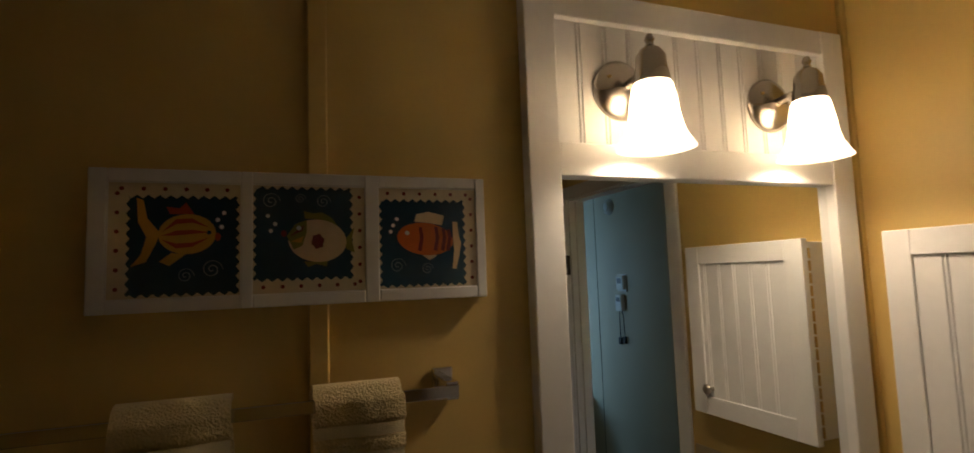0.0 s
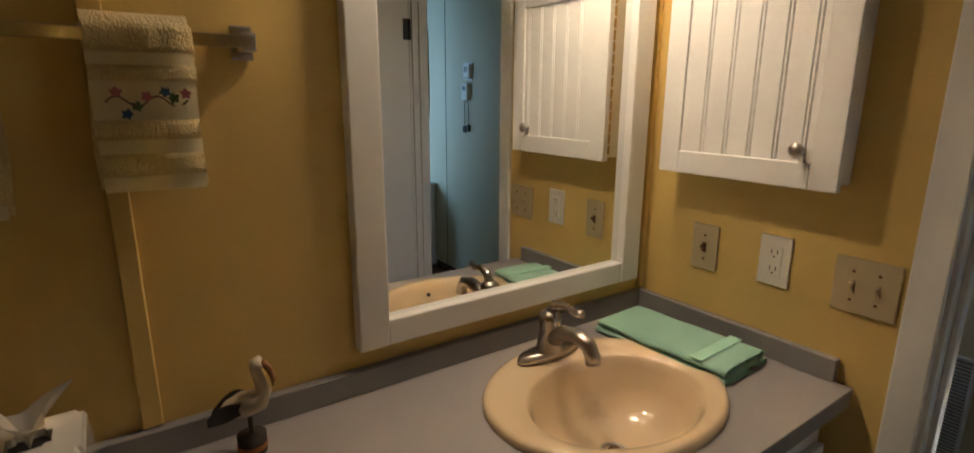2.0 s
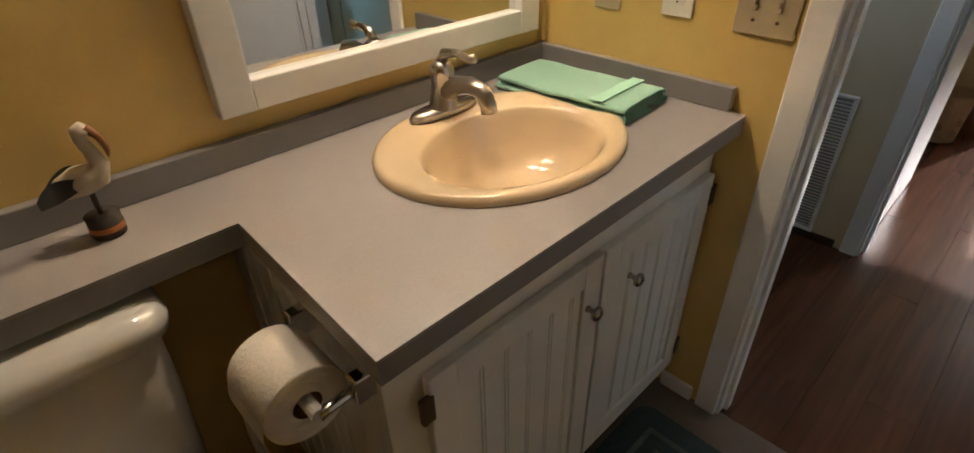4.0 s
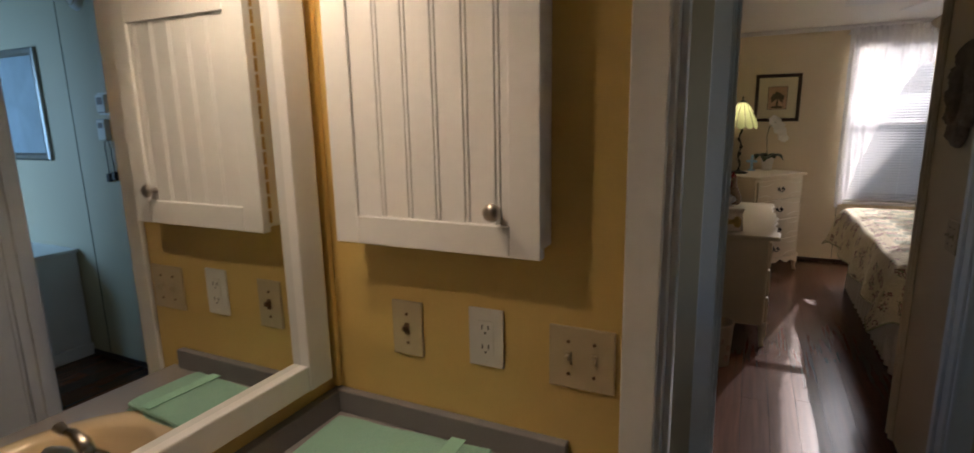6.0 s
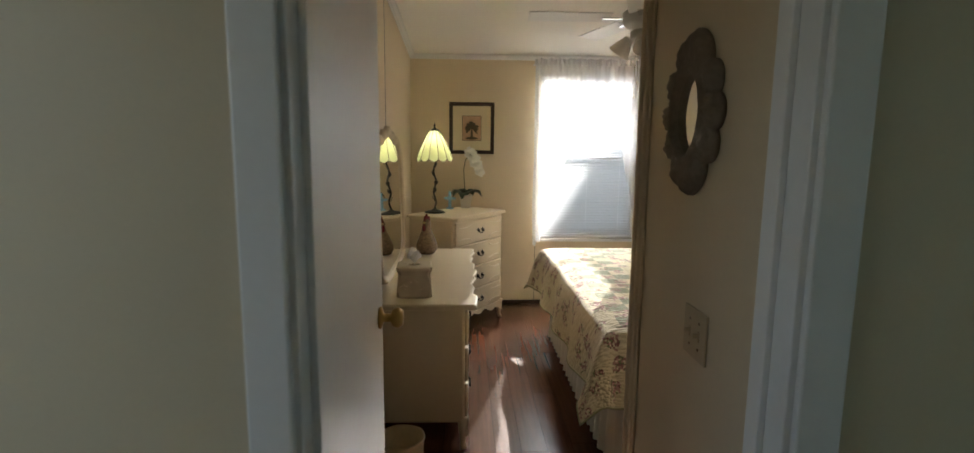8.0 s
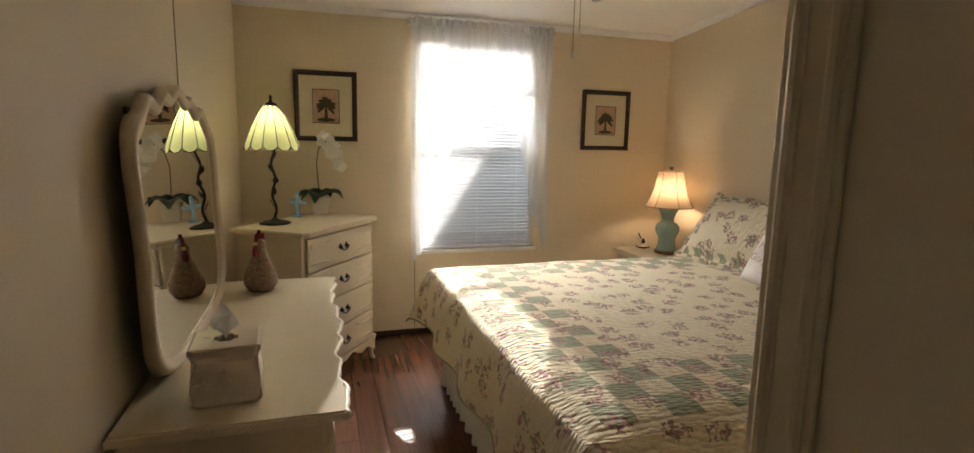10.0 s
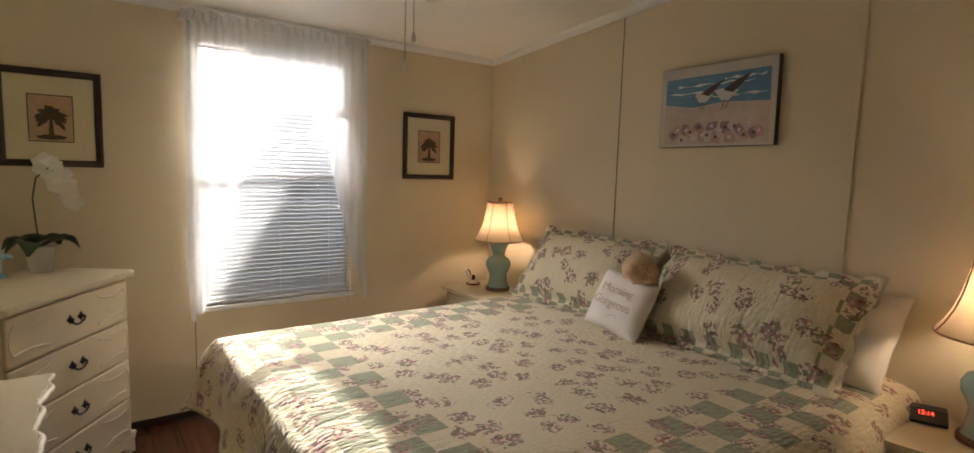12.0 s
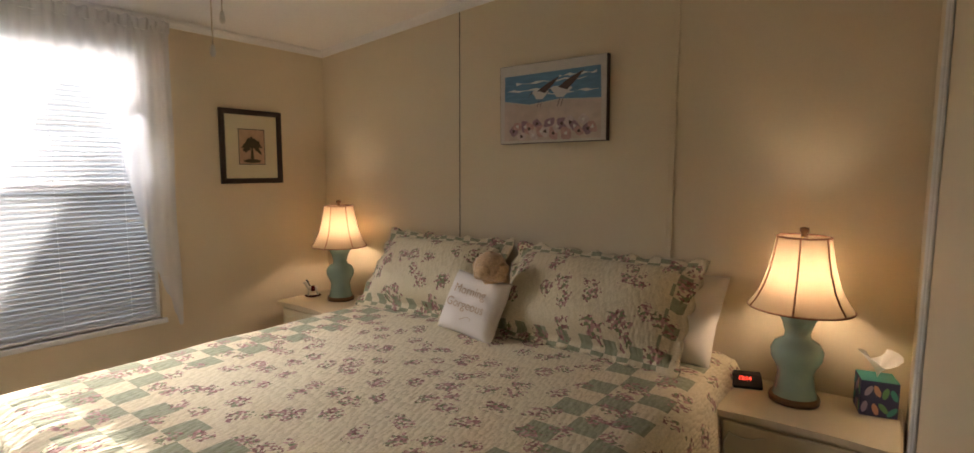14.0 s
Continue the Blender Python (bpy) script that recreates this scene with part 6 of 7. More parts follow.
bm = bmesh.new()
rings = []
for z, w, y0 in ((0.38, 0.40, 1.40), (0.42, 0.425, 1.385), (0.60, 0.445, 1.375), (0.7515, 0.455, 1.372)):
    rings.append([bm.verts.new((x, y, z)) for x, y in rounded(w, y0, 1.572, 0.05)])
for a, b in zip(rings, rings[1:]):
    for k in range(len(a)):
        bm.faces.new((a[k], a[(k + 1) % len(a)], b[(k + 1) % len(b)], b[k]))
bm.faces.new(rings[0]); bm.faces.new(rings[-1])
part("tank", bm, PORCELAIN, wc, "", True)
bm = bmesh.new()
rings = []
for z, g in ((0.752, -0.004), (0.758, 0.010), (0.778, 0.012), (0.793, 0.004), (0.801, -0.015), (0.804, -0.05)):
    rings.append([bm.verts.new((x, y, z)) for x, y in rounded(0.468 + 2 * g, 1.362 - g, 1.575 + min(g, 0), 0.05)])
for a, b in zip(rings, rings[1:]):
    for k in range(len(a)):
        bm.faces.new((a[k], a[(k + 1) % len(a)], b[(k + 1) % len(b)], b[k]))
bm.faces.new(rings[0]); bm.faces.new(rings[-1])
part("tank_lid", bm, PORCELAIN, wc, "", True)
part("flush_lever", tube([(-0.17, 1.372, 0.66), (-0.17, 1.355, 0.66), (-0.10, 1.350, 0.652)], 0.007, 8), CHROME, wc)


def bowl_ring(z, rx, ry, cy):
    return [(rx * math.cos(2 * math.pi * k / 40), cy + ry * math.sin(2 * math.pi * k / 40) * (1.12 if math.sin(2 * math.pi * k / 40) < 0 else 0.95), z) for k in range(40)]


bm = bmesh.new()
rings = [[bm.verts.new(c) for c in bowl_ring(*q)] for q in ((0.0, 0.11, 0.22, 1.22), (0.03, 0.10, 0.20, 1.22), (0.18, 0.11, 0.19, 1.20), (0.30, 0.16, 0.23, 1.16), (0.385, 0.185, 0.255, 1.14), (0.395, 0.175, 0.245, 1.14))]
for a, b in zip(rings, rings[1:]):
    for k in range(40):
        bm.faces.new((a[k], a[(k + 1) % 40], b[(k + 1) % 40], b[k]))
bm.faces.new(rings[-1]); bm.faces.new(rings[0])
part("bowl", bm, PORCELAIN, wc, "", True)
part("seat_lid", slab([(x, y) for x, y, z in bowl_ring(0, 0.188, 0.25, 1.14)], 0.397, 0.425, bevel=0.008), PORCELAIN, wc, "closed white seat lid", True)

# toilet roll and holder on the vanity's side
tp = thing("toilet_roll_holder", None, "chrome holder on the vanity side", "toilet roll holder")
for y in (1.105, 1.275):
    part("bracket", box((1.000, y - 0.012, 0.715), (1.0365, y + 0.012, 0.760), 0.004), CHROME, tp)
    part("arm", tube([(1.03, y, 0.737), (0.965, y + 0.002, 0.731), (0.952, y, 0.731)], 0.008, 8), CHROME, tp, "", True)
part("spindle", tube([(0.952, 1.105, 0.731), (0.952, 1.275, 0.731)], 0.010, 12), PLATEWHITE, tp)
roll = thing("toilet_roll", pose(0.952, 1.19, 0.724), "white toilet paper roll on its holder", "toilet paper")
PAPER = mat("toilet_paper", (0.76, 0.72, 0.66), 0.95, grain=0.06, scale=160, bump=0.3)
part("paper", lathe([(0.021, -0.055), (0.057, -0.055), (0.059, -0.053), (0.059, 0.053), (0.057, 0.055), (0.021, 0.055), (0.021, -0.055)], 48, m=pose(0, 0, 0, 90)), PAPER, roll, "", True)
part("loose_sheet", grid(lambda u, v: (-0.0595 - 0.004 * math.sin(u * 3), -0.053 + 0.106 * v, -0.05 * u + 0.004), 8, 4), PAPER, roll, "", True)
part("core", lathe([(0.0205, -0.054), (0.0205, 0.054)], 24, m=pose(0, 0, 0, 90)), mat("cardboard", (0.30, 0.21, 0.13), 0.9), roll, "", True)

brush = thing("toilet_brush", pose(0.935, 1.475, 0), "white plastic toilet brush in its holder", "toilet brush")
part("holder", lathe([(0.0, 0.0), (0.055, 0.0), (0.060, 0.02), (0.052, 0.10), (0.045, 0.16), (0.040, 0.16), (0.046, 0.10), (0.0, 0.02)], 28), PLATEWHITE, brush, "", True)
part("handle", lathe([(0.040, 0.17), (0.030, 0.19), (0.012, 0.22), (0.009, 0.28), (0.011, 0.36), (0.007, 0.40), (0.0, 0.402)], 20), PLATEWHITE, brush, "", True)

rug = thing("bath_rug", pose(1.42, 0.82, 0.001), "dark teal patterned bath rug before the vanity", "rug")
RUG = mat("teal_pile", (0.030, 0.055, 0.055), 1.0, grain=0.4, scale=120, bump=1.0, bump_scale=160)
RUGL = mat("rug_pattern", (0.10, 0.13, 0.12), 1.0, grain=0.4, scale=120, bump=1.0, bump_scale=160)
part("pile", slab(rounded(0.80, -0.26, 0.26, 0.04), 0, 0.012, bevel=0.004), RUG, rug)
for g in (0.06, 0.11):
    part("border_stripe", frame_rect(0.80 - 2 * g, 0.52 - 2 * g, 0.022, 0.0145), RUGL, rug)

# fish tiles in a frame
fish = thing("fish_picture", on(ON_NORTH_BATH, 0.722, 1.750), "white frame with three painted fish tiles", "picture")
bm = box((-0.280, -0.098, 0), (0.280, 0.098, 0.016), 0.002)
part("backing", bm, WHITE, fish)
TX = (-0.184, 0.0, 0.183)
xs = [-0.280, -0.262, -0.098, -0.080, 0.080, 0.100, 0.262, 0.280]
for a, b in ((-0.2805, -0.258), (-0.094, -0.078), (0.082, 0.104), (0.264, 0.2805)):
    part("frame_bar", box((a, -0.0985, 0.0165), (b, 0.0985, 0.021), 0.002), WHITE, fish)
for a, b in ((-0.258, -0.094), (-0.078, 0.082), (0.104, 0.264)):
    part("frame_bar", box((a, 0.080, 0.0165), (b, 0.0985, 0.021), 0.002), WHITE, fish)
    part("frame_bar", box((a, -0.0985, 0.0165), (b, -0.080, 0.021), 0.002), WHITE, fish)
INK = {n: mat("tile_" + n, c, 0.25, grain=0.12, scale=60, coat=0.3) for n, c in dict(cream=(0.66, 0.58, 0.42), navy=(0.012, 0.045, 0.085), gold=(0.55, 0.30, 0.05), red=(0.38, 0.07, 0.03), orange=(0.58, 0.15, 0.03), pale=(0.66, 0.50, 0.30), olive=(0.20, 0.19, 0.04), white=(0.7, 0.72, 0.72), maroon=(0.18, 0.03, 0.03), grey=(0.20, 0.27, 0.32)).items()}


def flat(pts, z, ink, name, cx):
    part(name, slab([(cx + x, y) for x, y in pts], 0.017 + z, 0.0174 + z), INK[ink], fish)


def wavy_rect(x0, x1, y0, y1, n=10, amp=0.0025):
    out = []
    for k in range(n * 4):
        out.append((x0 + (x1 - x0) * k / (n * 4), y0 + amp * math.sin(k * math.pi / 2)))
    for k in range(n * 4):
        out.append((x1 + amp * math.sin(k * math.pi / 2), y0 + (y1 - y0) * k / (n * 4)))
    for k in range(n * 4):
        out.append((x1 - (x1 - x0) * k / (n * 4), y1 + amp * math.sin(k * math.pi / 2)))
    for k in range(n * 4):
        out.append((x0 + amp * math.sin(k * math.pi / 2), y1 - (y1 - y0) * k / (n * 4)))
    return out


def swirl(cx, x, y, r):
    part("swirl", tube([(cx + x + r * (1 - k / 26) * math.cos(k * 0.5), y + r * (1 - k / 26) * math.sin(k * 0.5), 0.0188) for k in range(25)], 0.0006, 4), INK["grey"], fish)


for cx, (l, rr, b, tp_) in zip((-0.176, 0.002, 0.184), ((0.022, 0.002, 0.002, 0.018), (0.002, 0.020, 0.018, 0.002), (0.002, 0.020, 0.002, 0.018))):
    flat([(-0.081, -0.079), (0.081, -0.079), (0.081, 0.079), (-0.081, 0.079)], 0, "cream", "tile", cx)
    flat(wavy_rect(-0.080 + l, 0.080 - rr, -0.078 + b, 0.078 - tp_), 0.0005, "navy", "sea", cx)
    for k in range(6):
        if l > 0.01:
            flat(ellipse(-0.071, -0.066 + 0.026 * k, 0.003, 0.003, 8), 0.0005, "maroon", "dot", cx)
        if rr > 0.01:
            flat(ellipse(0.072, -0.066 + 0.026 * k, 0.003, 0.003, 8), 0.0005, "maroon", "dot", cx)
        if tp_ > 0.01:
            flat(ellipse(-0.066 + 0.026 * k, 0.071, 0.003, 0.003, 8), 0.0006, "maroon", "dot", cx)
        if b > 0.01:
            flat(ellipse(-0.066 + 0.026 * k, -0.070, 0.003, 0.003, 8), 0.0006, "maroon", "dot", cx)
# striped gold fish
cx = -0.176
flat(ellipse(0.014, 0.008, 0.036, 0.028, 28, 0.05), 0.001, "gold", "fish_body", cx)
for yy in (-0.012, 0.006, 0.022):
    flat([(-0.018, 0.004 + yy * 0.3), (0.0, yy + 0.007), (0.02, yy + 0.008), (0.042, 0.008 + yy * 0.4), (0.02, yy + 0.002), (0.0, yy)], 0.0014, "red", "stripe", cx)
flat([(-0.020, 0.010), (-0.035, 0.030), (-0.040, 0.055), (-0.048, 0.058), (-0.046, 0.025), (-0.036, 0.004), (-0.042, -0.020), (-0.054, -0.036), (-0.036, -0.030), (-0.024, -0.004)], 0.001, "gold", "tail", cx)
flat([(-0.008, 0.036), (-0.012, 0.046), (0.004, 0.044), (0.012, 0.052), (0.022, 0.036)], 0.0009, "red", "fin", cx)
flat([(-0.006, -0.018), (-0.020, -0.030), (-0.008, -0.036), (0.012, -0.020)], 0.0009, "gold", "fin", cx)
flat(ellipse(0.041, 0.010, 0.003, 0.003, 10), 0.0018, "navy", "eye", cx)
flat(ellipse(0.052, 0.004, 0.004, 0.006, 8), 0.0012, "red", "mouth", cx)
# cream fish
cx = 0.002
flat(ellipse(0.010, -0.003, 0.042, 0.032, 28, -0.1), 0.001, "pale", "fish_body", cx)
flat([(-0.034, 0.004), (-0.022, 0.022), (-0.006, 0.028), (-0.006, 0.010), (-0.012, -0.010), (-0.024, -0.016)], 0.0014, "olive", "fish_head", cx)
flat([(-0.030, 0.004), (-0.010, 0.020), (-0.012, 0.012)], 0.0018, "maroon", "stripe", cx)
flat([(-0.028, -0.004), (-0.010, 0.004), (-0.014, -0.006)], 0.0018, "gold", "stripe", cx)
flat(ellipse(0.010, -0.004, 0.009, 0.011, 16, 0, 0.12, 6), 0.0014, "maroon", "fin", cx)
flat([(-0.008, 0.030), (-0.010, 0.042), (0.004, 0.038), (0.016, 0.040), (0.030, 0.032), (0.040, 0.018), (0.026, 0.022), (0.006, 0.030)], 0.0009, "olive", "fin", cx)
flat([(-0.010, -0.034), (-0.004, -0.042), (0.008, -0.038), (0.022, -0.042), (0.024, -0.034)], 0.0009, "olive", "fin", cx)
flat([(0.048, -0.006), (0.064, 0.018), (0.060, 0.0), (0.064, -0.022), (0.052, -0.016)], 0.0009, "olive", "tail", cx)
flat(ellipse(-0.017, 0.016, 0.0035, 0.0035, 10), 0.0022, "white", "eye", cx)
flat(ellipse(-0.038, 0.008, 0.004, 0.005, 8), 0.0012, "maroon", "mouth", cx)
# orange fish
cx = 0.184
flat(ellipse(-0.006, -0.002, 0.046, 0.026, 28, -0.12), 0.001, "orange", "fish_body", cx)
for xx in (-0.014, 0.012, 0.024, 0.033):
    flat([(xx - 0.003, 0.020 - abs(xx) * 0.2), (xx + 0.002, 0.020 - abs(xx) * 0.2), (xx + 0.005, 0.0), (xx + 0.001, -0.022), (xx - 0.005, -0.020), (xx - 0.001, 0.0)], 0.0014, "maroon", "stripe", cx)
flat([(-0.024, 0.026), (-0.020, 0.038), (0.0, 0.042), (0.026, 0.036), (0.022, 0.020), (0.0, 0.024)], 0.0009, "pale", "fin", cx)
flat([(-0.014, -0.026), (0.0, -0.036), (0.012, -0.030), (0.008, -0.024)], 0.0009, "pale", "fin", cx)
flat([(0.040, 0.026), (0.048, 0.026), (0.050, 0.004), (0.054, -0.010), (0.050, -0.030), (0.044, -0.052), (0.038, -0.050), (0.042, -0.02), (0.040, 0.0)], 0.0012, "pale", "tail", cx)
flat(ellipse(-0.036, 0.008, 0.0035, 0.0035, 10), 0.0018, "white", "eye", cx)
for cx, pts in ((-0.176, ((0.052, 0.028), (0.060, 0.038), (0.057, 0.018))), (0.002, ((-0.050, 0.022), (-0.056, 0.012), (-0.060, 0.034))), (0.184, ((-0.058, 0.020), (-0.052, 0.030), (-0.062, 0.010)))):
    for x, y in pts:
        flat(ellipse(x, y, 0.003, 0.003, 10), 0.0012, "white", "bubble", cx)
swirl(-0.176, 0.045, -0.042, 0.014); swirl(-0.176, 0.012, -0.050, 0.011)
swirl(0.002, -0.056, 0.056, 0.013); swirl(0.002, 0.018, 0.056, 0.011); swirl(0.002, -0.015, 0.060, 0.008)
swirl(0.184, -0.052, -0.044, 0.013); swirl(0.184, -0.004, -0.050, 0.010)

# towel bar and towels
bar = thing("towel_bar", None, "chrome square towel bar on the wall", "towel rail")
for x in (0.925, 0.315):
    part("bracket", box((x - 0.017, 1.588, 1.490), (x + 0.017, 1.5985, 1.542), 0.003), CHROME, bar)
    part("post", box((x - 0.011, 1.535, 1.500), (x + 0.011, 1.5875, 1.528), 0.003), CHROME, bar)
part("rail", box((0.300, 1.530, 1.505), (0.934, 1.536, 1.523), 0.001), CHROME, bar)
VELVET = mat("towel_flat_weave", (0.84, 0.76, 0.50), 0.85, grain=0.15, scale=300, stretch=(1, 1, 6), bump=0.4)
THREAD = {n: mat("thread_" + n, c, 0.7) for n, c in dict(blue=(0.05, 0.12, 0.26), pink=(0.50, 0.16, 0.18), brown=(0.12, 0.07, 0.04), green=(0.08, 0.15, 0.05)).items()}


def hand_towel(x0, x1, drop, seed):
    t = thing("hand_towel", None, "yellow terry hand towel with embroidered flower sprig", "towel", "towels on the bar")
    w, xc = x1 - x0, (x0 + x1) / 2

    def surf(u, v):
        x = x0 + w * u
        back, over = drop * 0.92, 0.03
        L0 = back + over + drop
        d = v * L0
        hang = d - back - over
        flat_band = any(a < hang < b for a, b in ((0.036, 0.052), (0.072, 0.122), (0.148, 0.166), (drop - 0.016, drop + 1)))
        thick = (0.006 if flat_band else 0.016) + 0.004 * noise.noise((x * 30, d * 22, seed))
        wave = 0.006 * math.sin(u * 5 + seed) * min(1, abs(d - back) / 0.1)
        if d < back:
            return (x + 0.004 * math.sin(d * 20), 1.552 + thick + wave * 0.4, 1.527 - (back - d))
        if d < back + over:
            a = math.pi * (d - back) / over
            return (x, 1.533 + (0.019 + thick * 0.4) * math.cos(a), 1.527 + 0.016 * math.sin(a))
        q = d - back - over
        return (xc + (x - xc) * (1 + 0.06 * q / drop) + 0.003 * math.sin(q * 25 + seed), 1.514 - thick + wave - 0.02 * q, 1.527 - q)
    part("terry", grid(surf, 30, 90), TERRY_YELLOW, t, "", True)

    def face(a, b, out, name, material, lab=""):
        bm = grid(lambda u, v: (x0 + w * (0.0 + u), 1.5000 - out - 0.02 * (a + (b - a) * v) + 0.006 * math.sin(u * 5 + seed) * 0.8, 1.527 - (a + (b - a) * v)), 14, 4)
        part(name, bm, material, t, lab, True)
    face(0.036, 0.052, 0.001, "woven_band", VELVET)
    face(0.072, 0.122, 0.001, "woven_band", VELVET, "flat woven embroidered band")
    face(0.148, 0.166, 0.001, "woven_band", VELVET)
    face(drop - 0.016, drop + 0.004, 0.001, "fringe_hem", VELVET)
    zc, yf = 1.527 - 0.098, 1.4945
    part("stitched_stem", tube([(x0 + w * (0.12 + 0.78 * k / 16), yf - 0.004 + 0.004 * math.sin(k), zc + 0.007 * math.sin(k * 0.8)) for k in range(17)], 0.0012, 5), THREAD["brown"], t)
    for k, (fx, dz, c) in enumerate(((0.22, 0.012, "pink"), (0.30, -0.016, "blue"), (0.50, 0.006, "pink"), (0.68, 0.012, "blue"), (0.76, 0.004, "green"), (0.88, 0.010, "pink"), (0.40, -0.006, "green"))):
        part("stitched_flower", slab(ellipse(0, 0, 0.0065, 0.006, 14, k, 0.3, 5), 0, 0.0015, m=Matrix(((1, 0, 0, x0 + w * fx), (0, 0, -1, yf - 0.004), (0, 1, 0, zc + dz), (0, 0, 0, 1)))), THREAD[c], t)
    return t


hand_towel(0.722, 0.842, 0.212, 1.0)
hand_towel(0.490, 0.622, 0.235, 2.7)

# ---------------------------------------------------------------- hall
vent = thing("return_air_grille", on(ON_HALL_EAST, 1.125, 0.315), "white louvred return-air grille low on the hall wall", "vent")
part("frame", frame_rect(0.150, 0.56, 0.014, 0.014), WHITE, vent)
part("backing", box((-0.062, -0.267, 0.0005), (0.062, 0.267, 0.002)), mat("vent_shadow", (0.30, 0.30, 0.30), 0.8), vent)
lou = finish(box((-0.061, -0.0045, 0.003), (0.061, 0.0045, 0.0045)))
lou.materials.append(WHITE)
for k in range(40):
    part("louvre", lou, WHITE, vent, at=pose(0, -0.255 + 0.0131 * k, 0.004, 38))

thermo = thing("thermostat", on(ON_HALL_EAST, -0.945, 1.60), "white thermostat on the hall wall", "thermostat")
part("plate", box((-0.055, -0.062, 0), (0.055, 0.062, 0.005), 0.002), PLATEWHITE, thermo)
part("body", box((-0.042, -0.05, 0.005), (0.042, 0.05, 0.026), 0.005), PLATEWHITE, thermo)
part("display", box((-0.026, -0.005, 0.026), (0.026, 0.035, 0.0268)), mat("dark_display", (0.05, 0.06, 0.06), 0.3), thermo)
timer = thing("wall_receiver", on(ON_HALL_EAST, -0.965, 1.455), "small white wall receiver with two hanging cords", "receiver")
part("case", box((-0.038, -0.06, 0), (0.038, 0.06, 0.03), 0.005), PLATEWHITE, timer)
part("window", box((-0.022, 0.01, 0.03), (0.022, 0.04, 0.0306)), mat("dark_display_b", (0.05, 0.06, 0.06), 0.3), timer)
for x, ln in ((-0.03, 0.24), (0.022, 0.25)):
    part("cord", tube([(x * 0.5, -0.058, 0.012), (x, -0.10, 0.010), (x, -ln, 0.008)], 0.003, 6), DARK, timer)
    part("plug", box((x - 0.016, -ln - 0.05, 0), (x + 0.016, -ln, 0.02), 0.004), DARK, timer)
smoke = thing("smoke_detector", on(ON_HALL_EAST, -1.06, 2.17), "round white smoke detector", "smoke detector")
part("body", lathe([(0.0, 0.036), (0.035, 0.034), (0.052, 0.022), (0.058, 0.008), (0.062, 0.0)], 32), PLATEWHITE, smoke, "", True)
part("grille_ring", tube([(0.035 * math.cos(a), 0.035 * math.sin(a), 0.034) for a in [2 * math.pi * k / 24 for k in range(25)]], 0.003, 6), HALLGREEN, smoke)
hp = thing("hall_picture", on(ON_HALL_EAST, -1.86, 1.61), "silver-framed pale seascape on the hall wall", "picture")
part("frame", frame_rect(0.62, 0.68, 0.045, 0.024), mat("silver_leaf", (0.30, 0.29, 0.27), 0.35, 0.8, grain=0.2), hp)
part("print", box((-0.27, -0.30, 0.002), (0.27, 0.30, 0.008)), mat("pale_sea_print", (0.40, 0.48, 0.52), 0.4, grain=0.15, scale=12, stain=0.25, stain_scale=4), hp)
cons = thing("hall_cabinet", pose(2.80, -2.0, 0), "white low cabinet against the hall wall", "cabinet")
part("top", box((-0.20, -0.56, 0.69), (0.195, 0.56, 0.715), 0.006), WHITE, cons)
part("body", box((-0.185, -0.54, 0.08), (0.190, 0.54, 0.6895), 0.004), WHITE, cons)
part("plinth", box((-0.20, -0.555, 0.0), (0.194, 0.555, 0.0795), 0.004), WHITE, cons)
for y in (-0.27, 0.27):
    cd = part("door", box((-0.200, y - 0.255, 0.10), (-0.186, y + 0.255, 0.67), 0.004), WHITE, cons)
    part("knob", lathe(KNOB, 16, m=pose(-0.2005, y - 0.2 * (1 if y > 0 else -1), 0.42) @ pose(0, 0, 0, 0, -90)), NICKEL, cd, "", True)

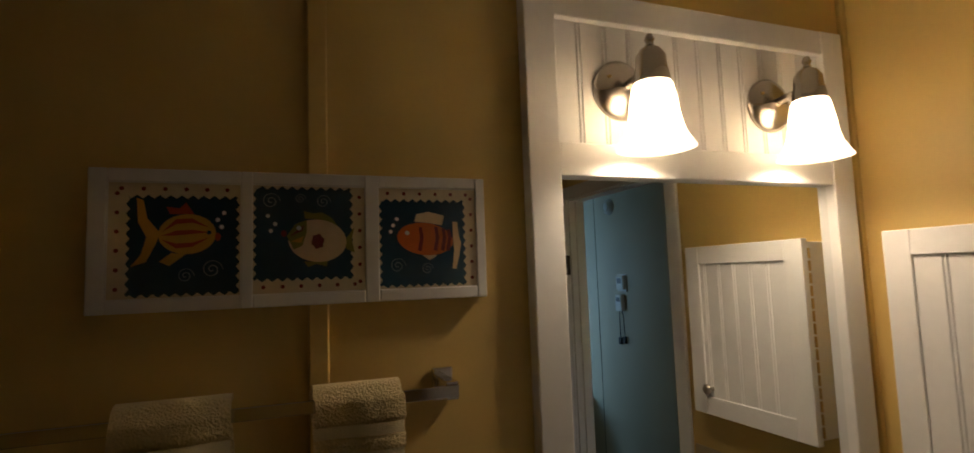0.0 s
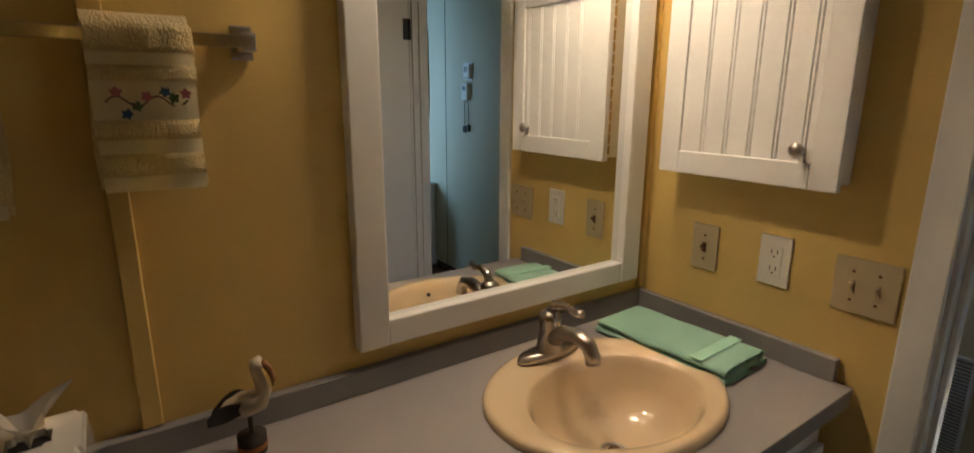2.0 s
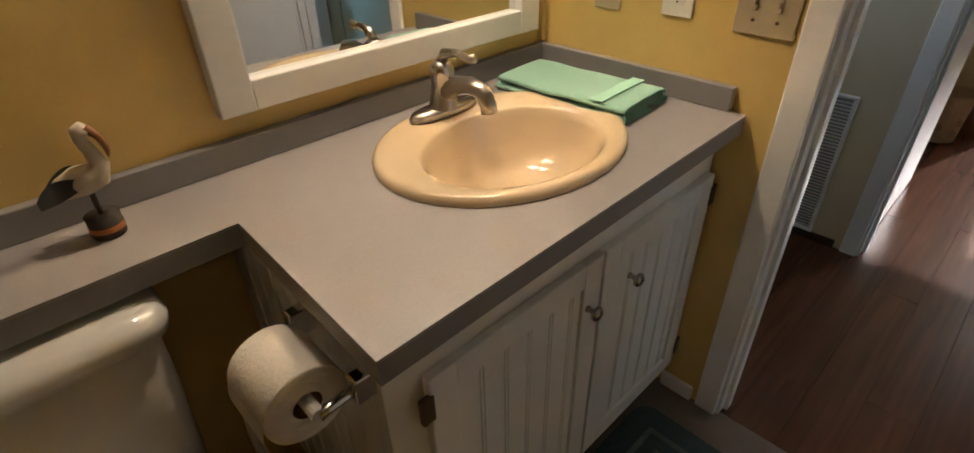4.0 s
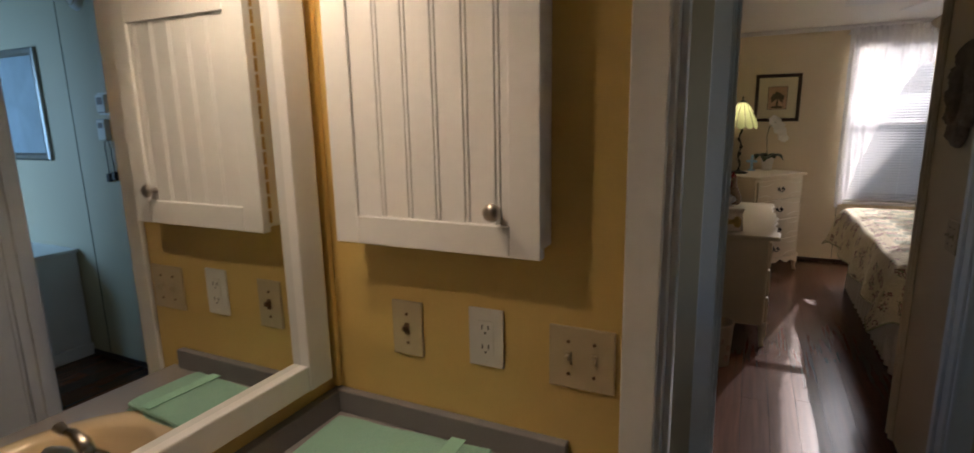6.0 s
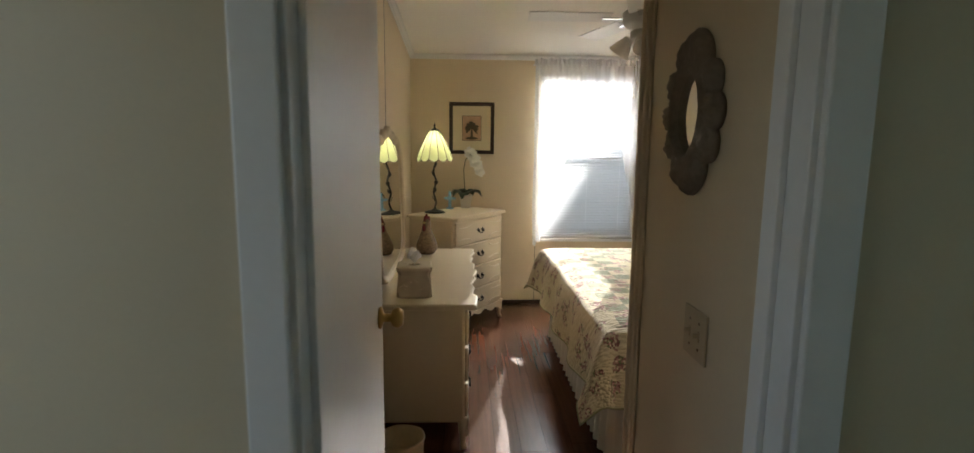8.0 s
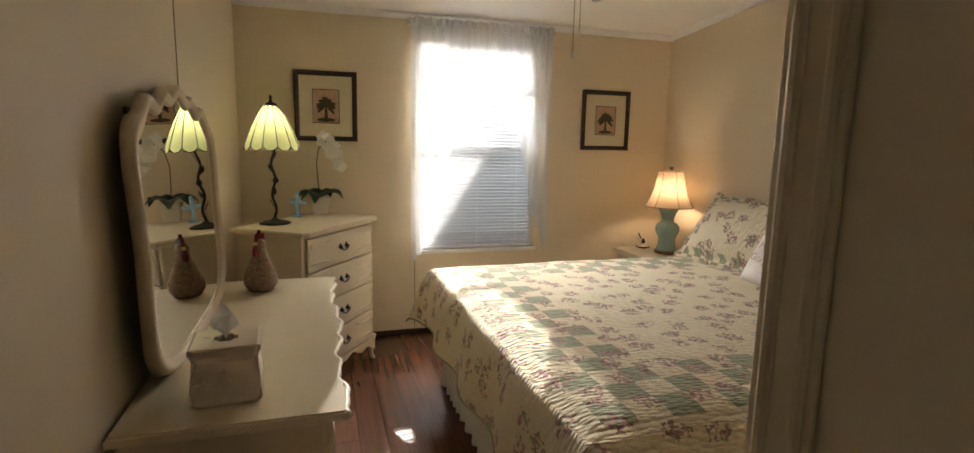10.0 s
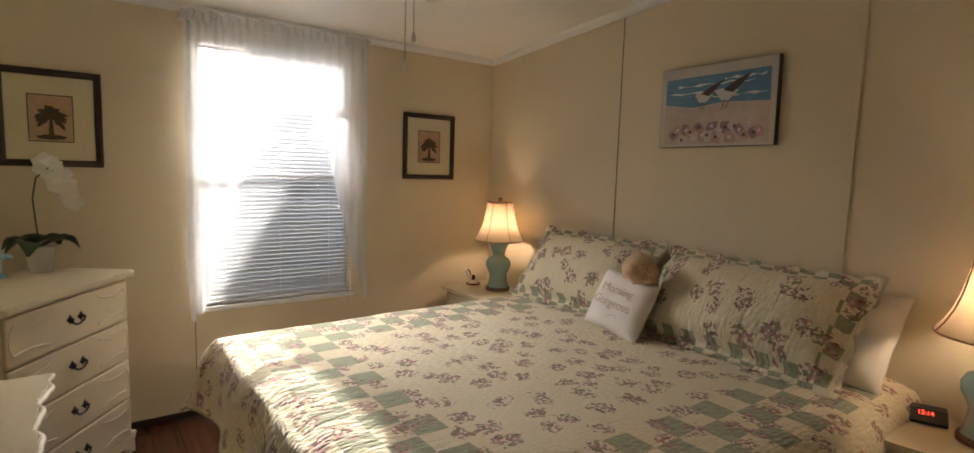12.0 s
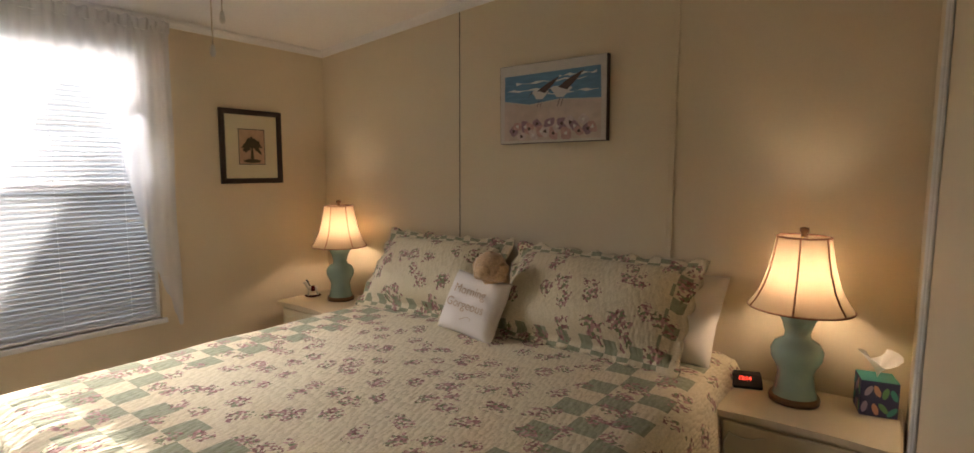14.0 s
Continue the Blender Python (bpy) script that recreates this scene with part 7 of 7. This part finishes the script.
hook = thing("plant_hook", pose(3.45, 0.60, vault(3.45)), "dark iron ceiling hook inside the doorway", "hook")
part("hook", tube([(0, 0, 0), (0, 0, -0.03)] + [(0.022 - 0.022 * math.cos(a) if False else 0, 0.022 * math.sin(a), -0.052 + 0.022 * math.cos(a)) for a in [k * 0.42 for k in range(11)]], 0.003, 6), LEAD, hook)

# ---------------------------------------------------------------- floor planks
plank_floor = thing("plank_floor", None, "dark reddish-brown wood laminate plank floor", "floor", kind="structure")
PL, PW, GAP = 1.21, 0.127, 0.0007
bmq = box((-PL / 2 + GAP, -PW / 2 + GAP / 2, -0.012), (PL / 2 - GAP, PW / 2 - GAP / 2, 0.0), 0.0005, seg=1)
plank_mesh = finish(bmq)
plank_mesh.materials.append(LAMINATE)
cut_meshes = {}


def plank(x0, x1, y):
    ln = round(x1 - x0, 3)
    if abs(ln - PL) < 1e-3:
        me = plank_mesh
    else:
        if ln not in cut_meshes:
            cut_meshes[ln] = finish(box((-ln / 2 + GAP, -PW / 2 + GAP / 2, -0.012), (ln / 2 - GAP, PW / 2 - GAP / 2, 0.0), 0.0008, seg=1))
            cut_meshes[ln].materials.append(LAMINATE)
        me = cut_meshes[ln]
    part("plank", me, LAMINATE, plank_floor, at=pose((x0 + x1) / 2, y, 0))


def lay(x0, x1, y0, y1):
    """Staggered planks along x over a rectangle."""
    k0, k1 = math.floor(y0 / PW + 1e-6), math.ceil(y1 / PW - 1e-6)
    for k in range(k0, k1):
        off = (k * 0.47 % 1.0) * PL
        x = math.floor((x0 - off) / PL) * PL + off
        while x < x1 - 0.01:
            a, b = max(x, x0), min(x + PL, x1)
            if b - a > 0.05:
                plank(a, b, (k + 0.5) * PW)
            x += PL


lay(1.95, 7.30, PW, 1.14)
lay(1.95, 3.02, -3.4, PW)
lay(3.02, 7.30, -2.0, PW)
BATHFLOOR = mat("bath_vinyl", (0.16, 0.12, 0.09), 0.4, grain=0.15, scale=20, stain=0.1)
tagged(part("floor_bath", box((-0.6, -0.3, -0.0115), (1.949, 1.6, 0.0)), BATHFLOOR), "brown vinyl bathroom floor", "floor", kind="structure")
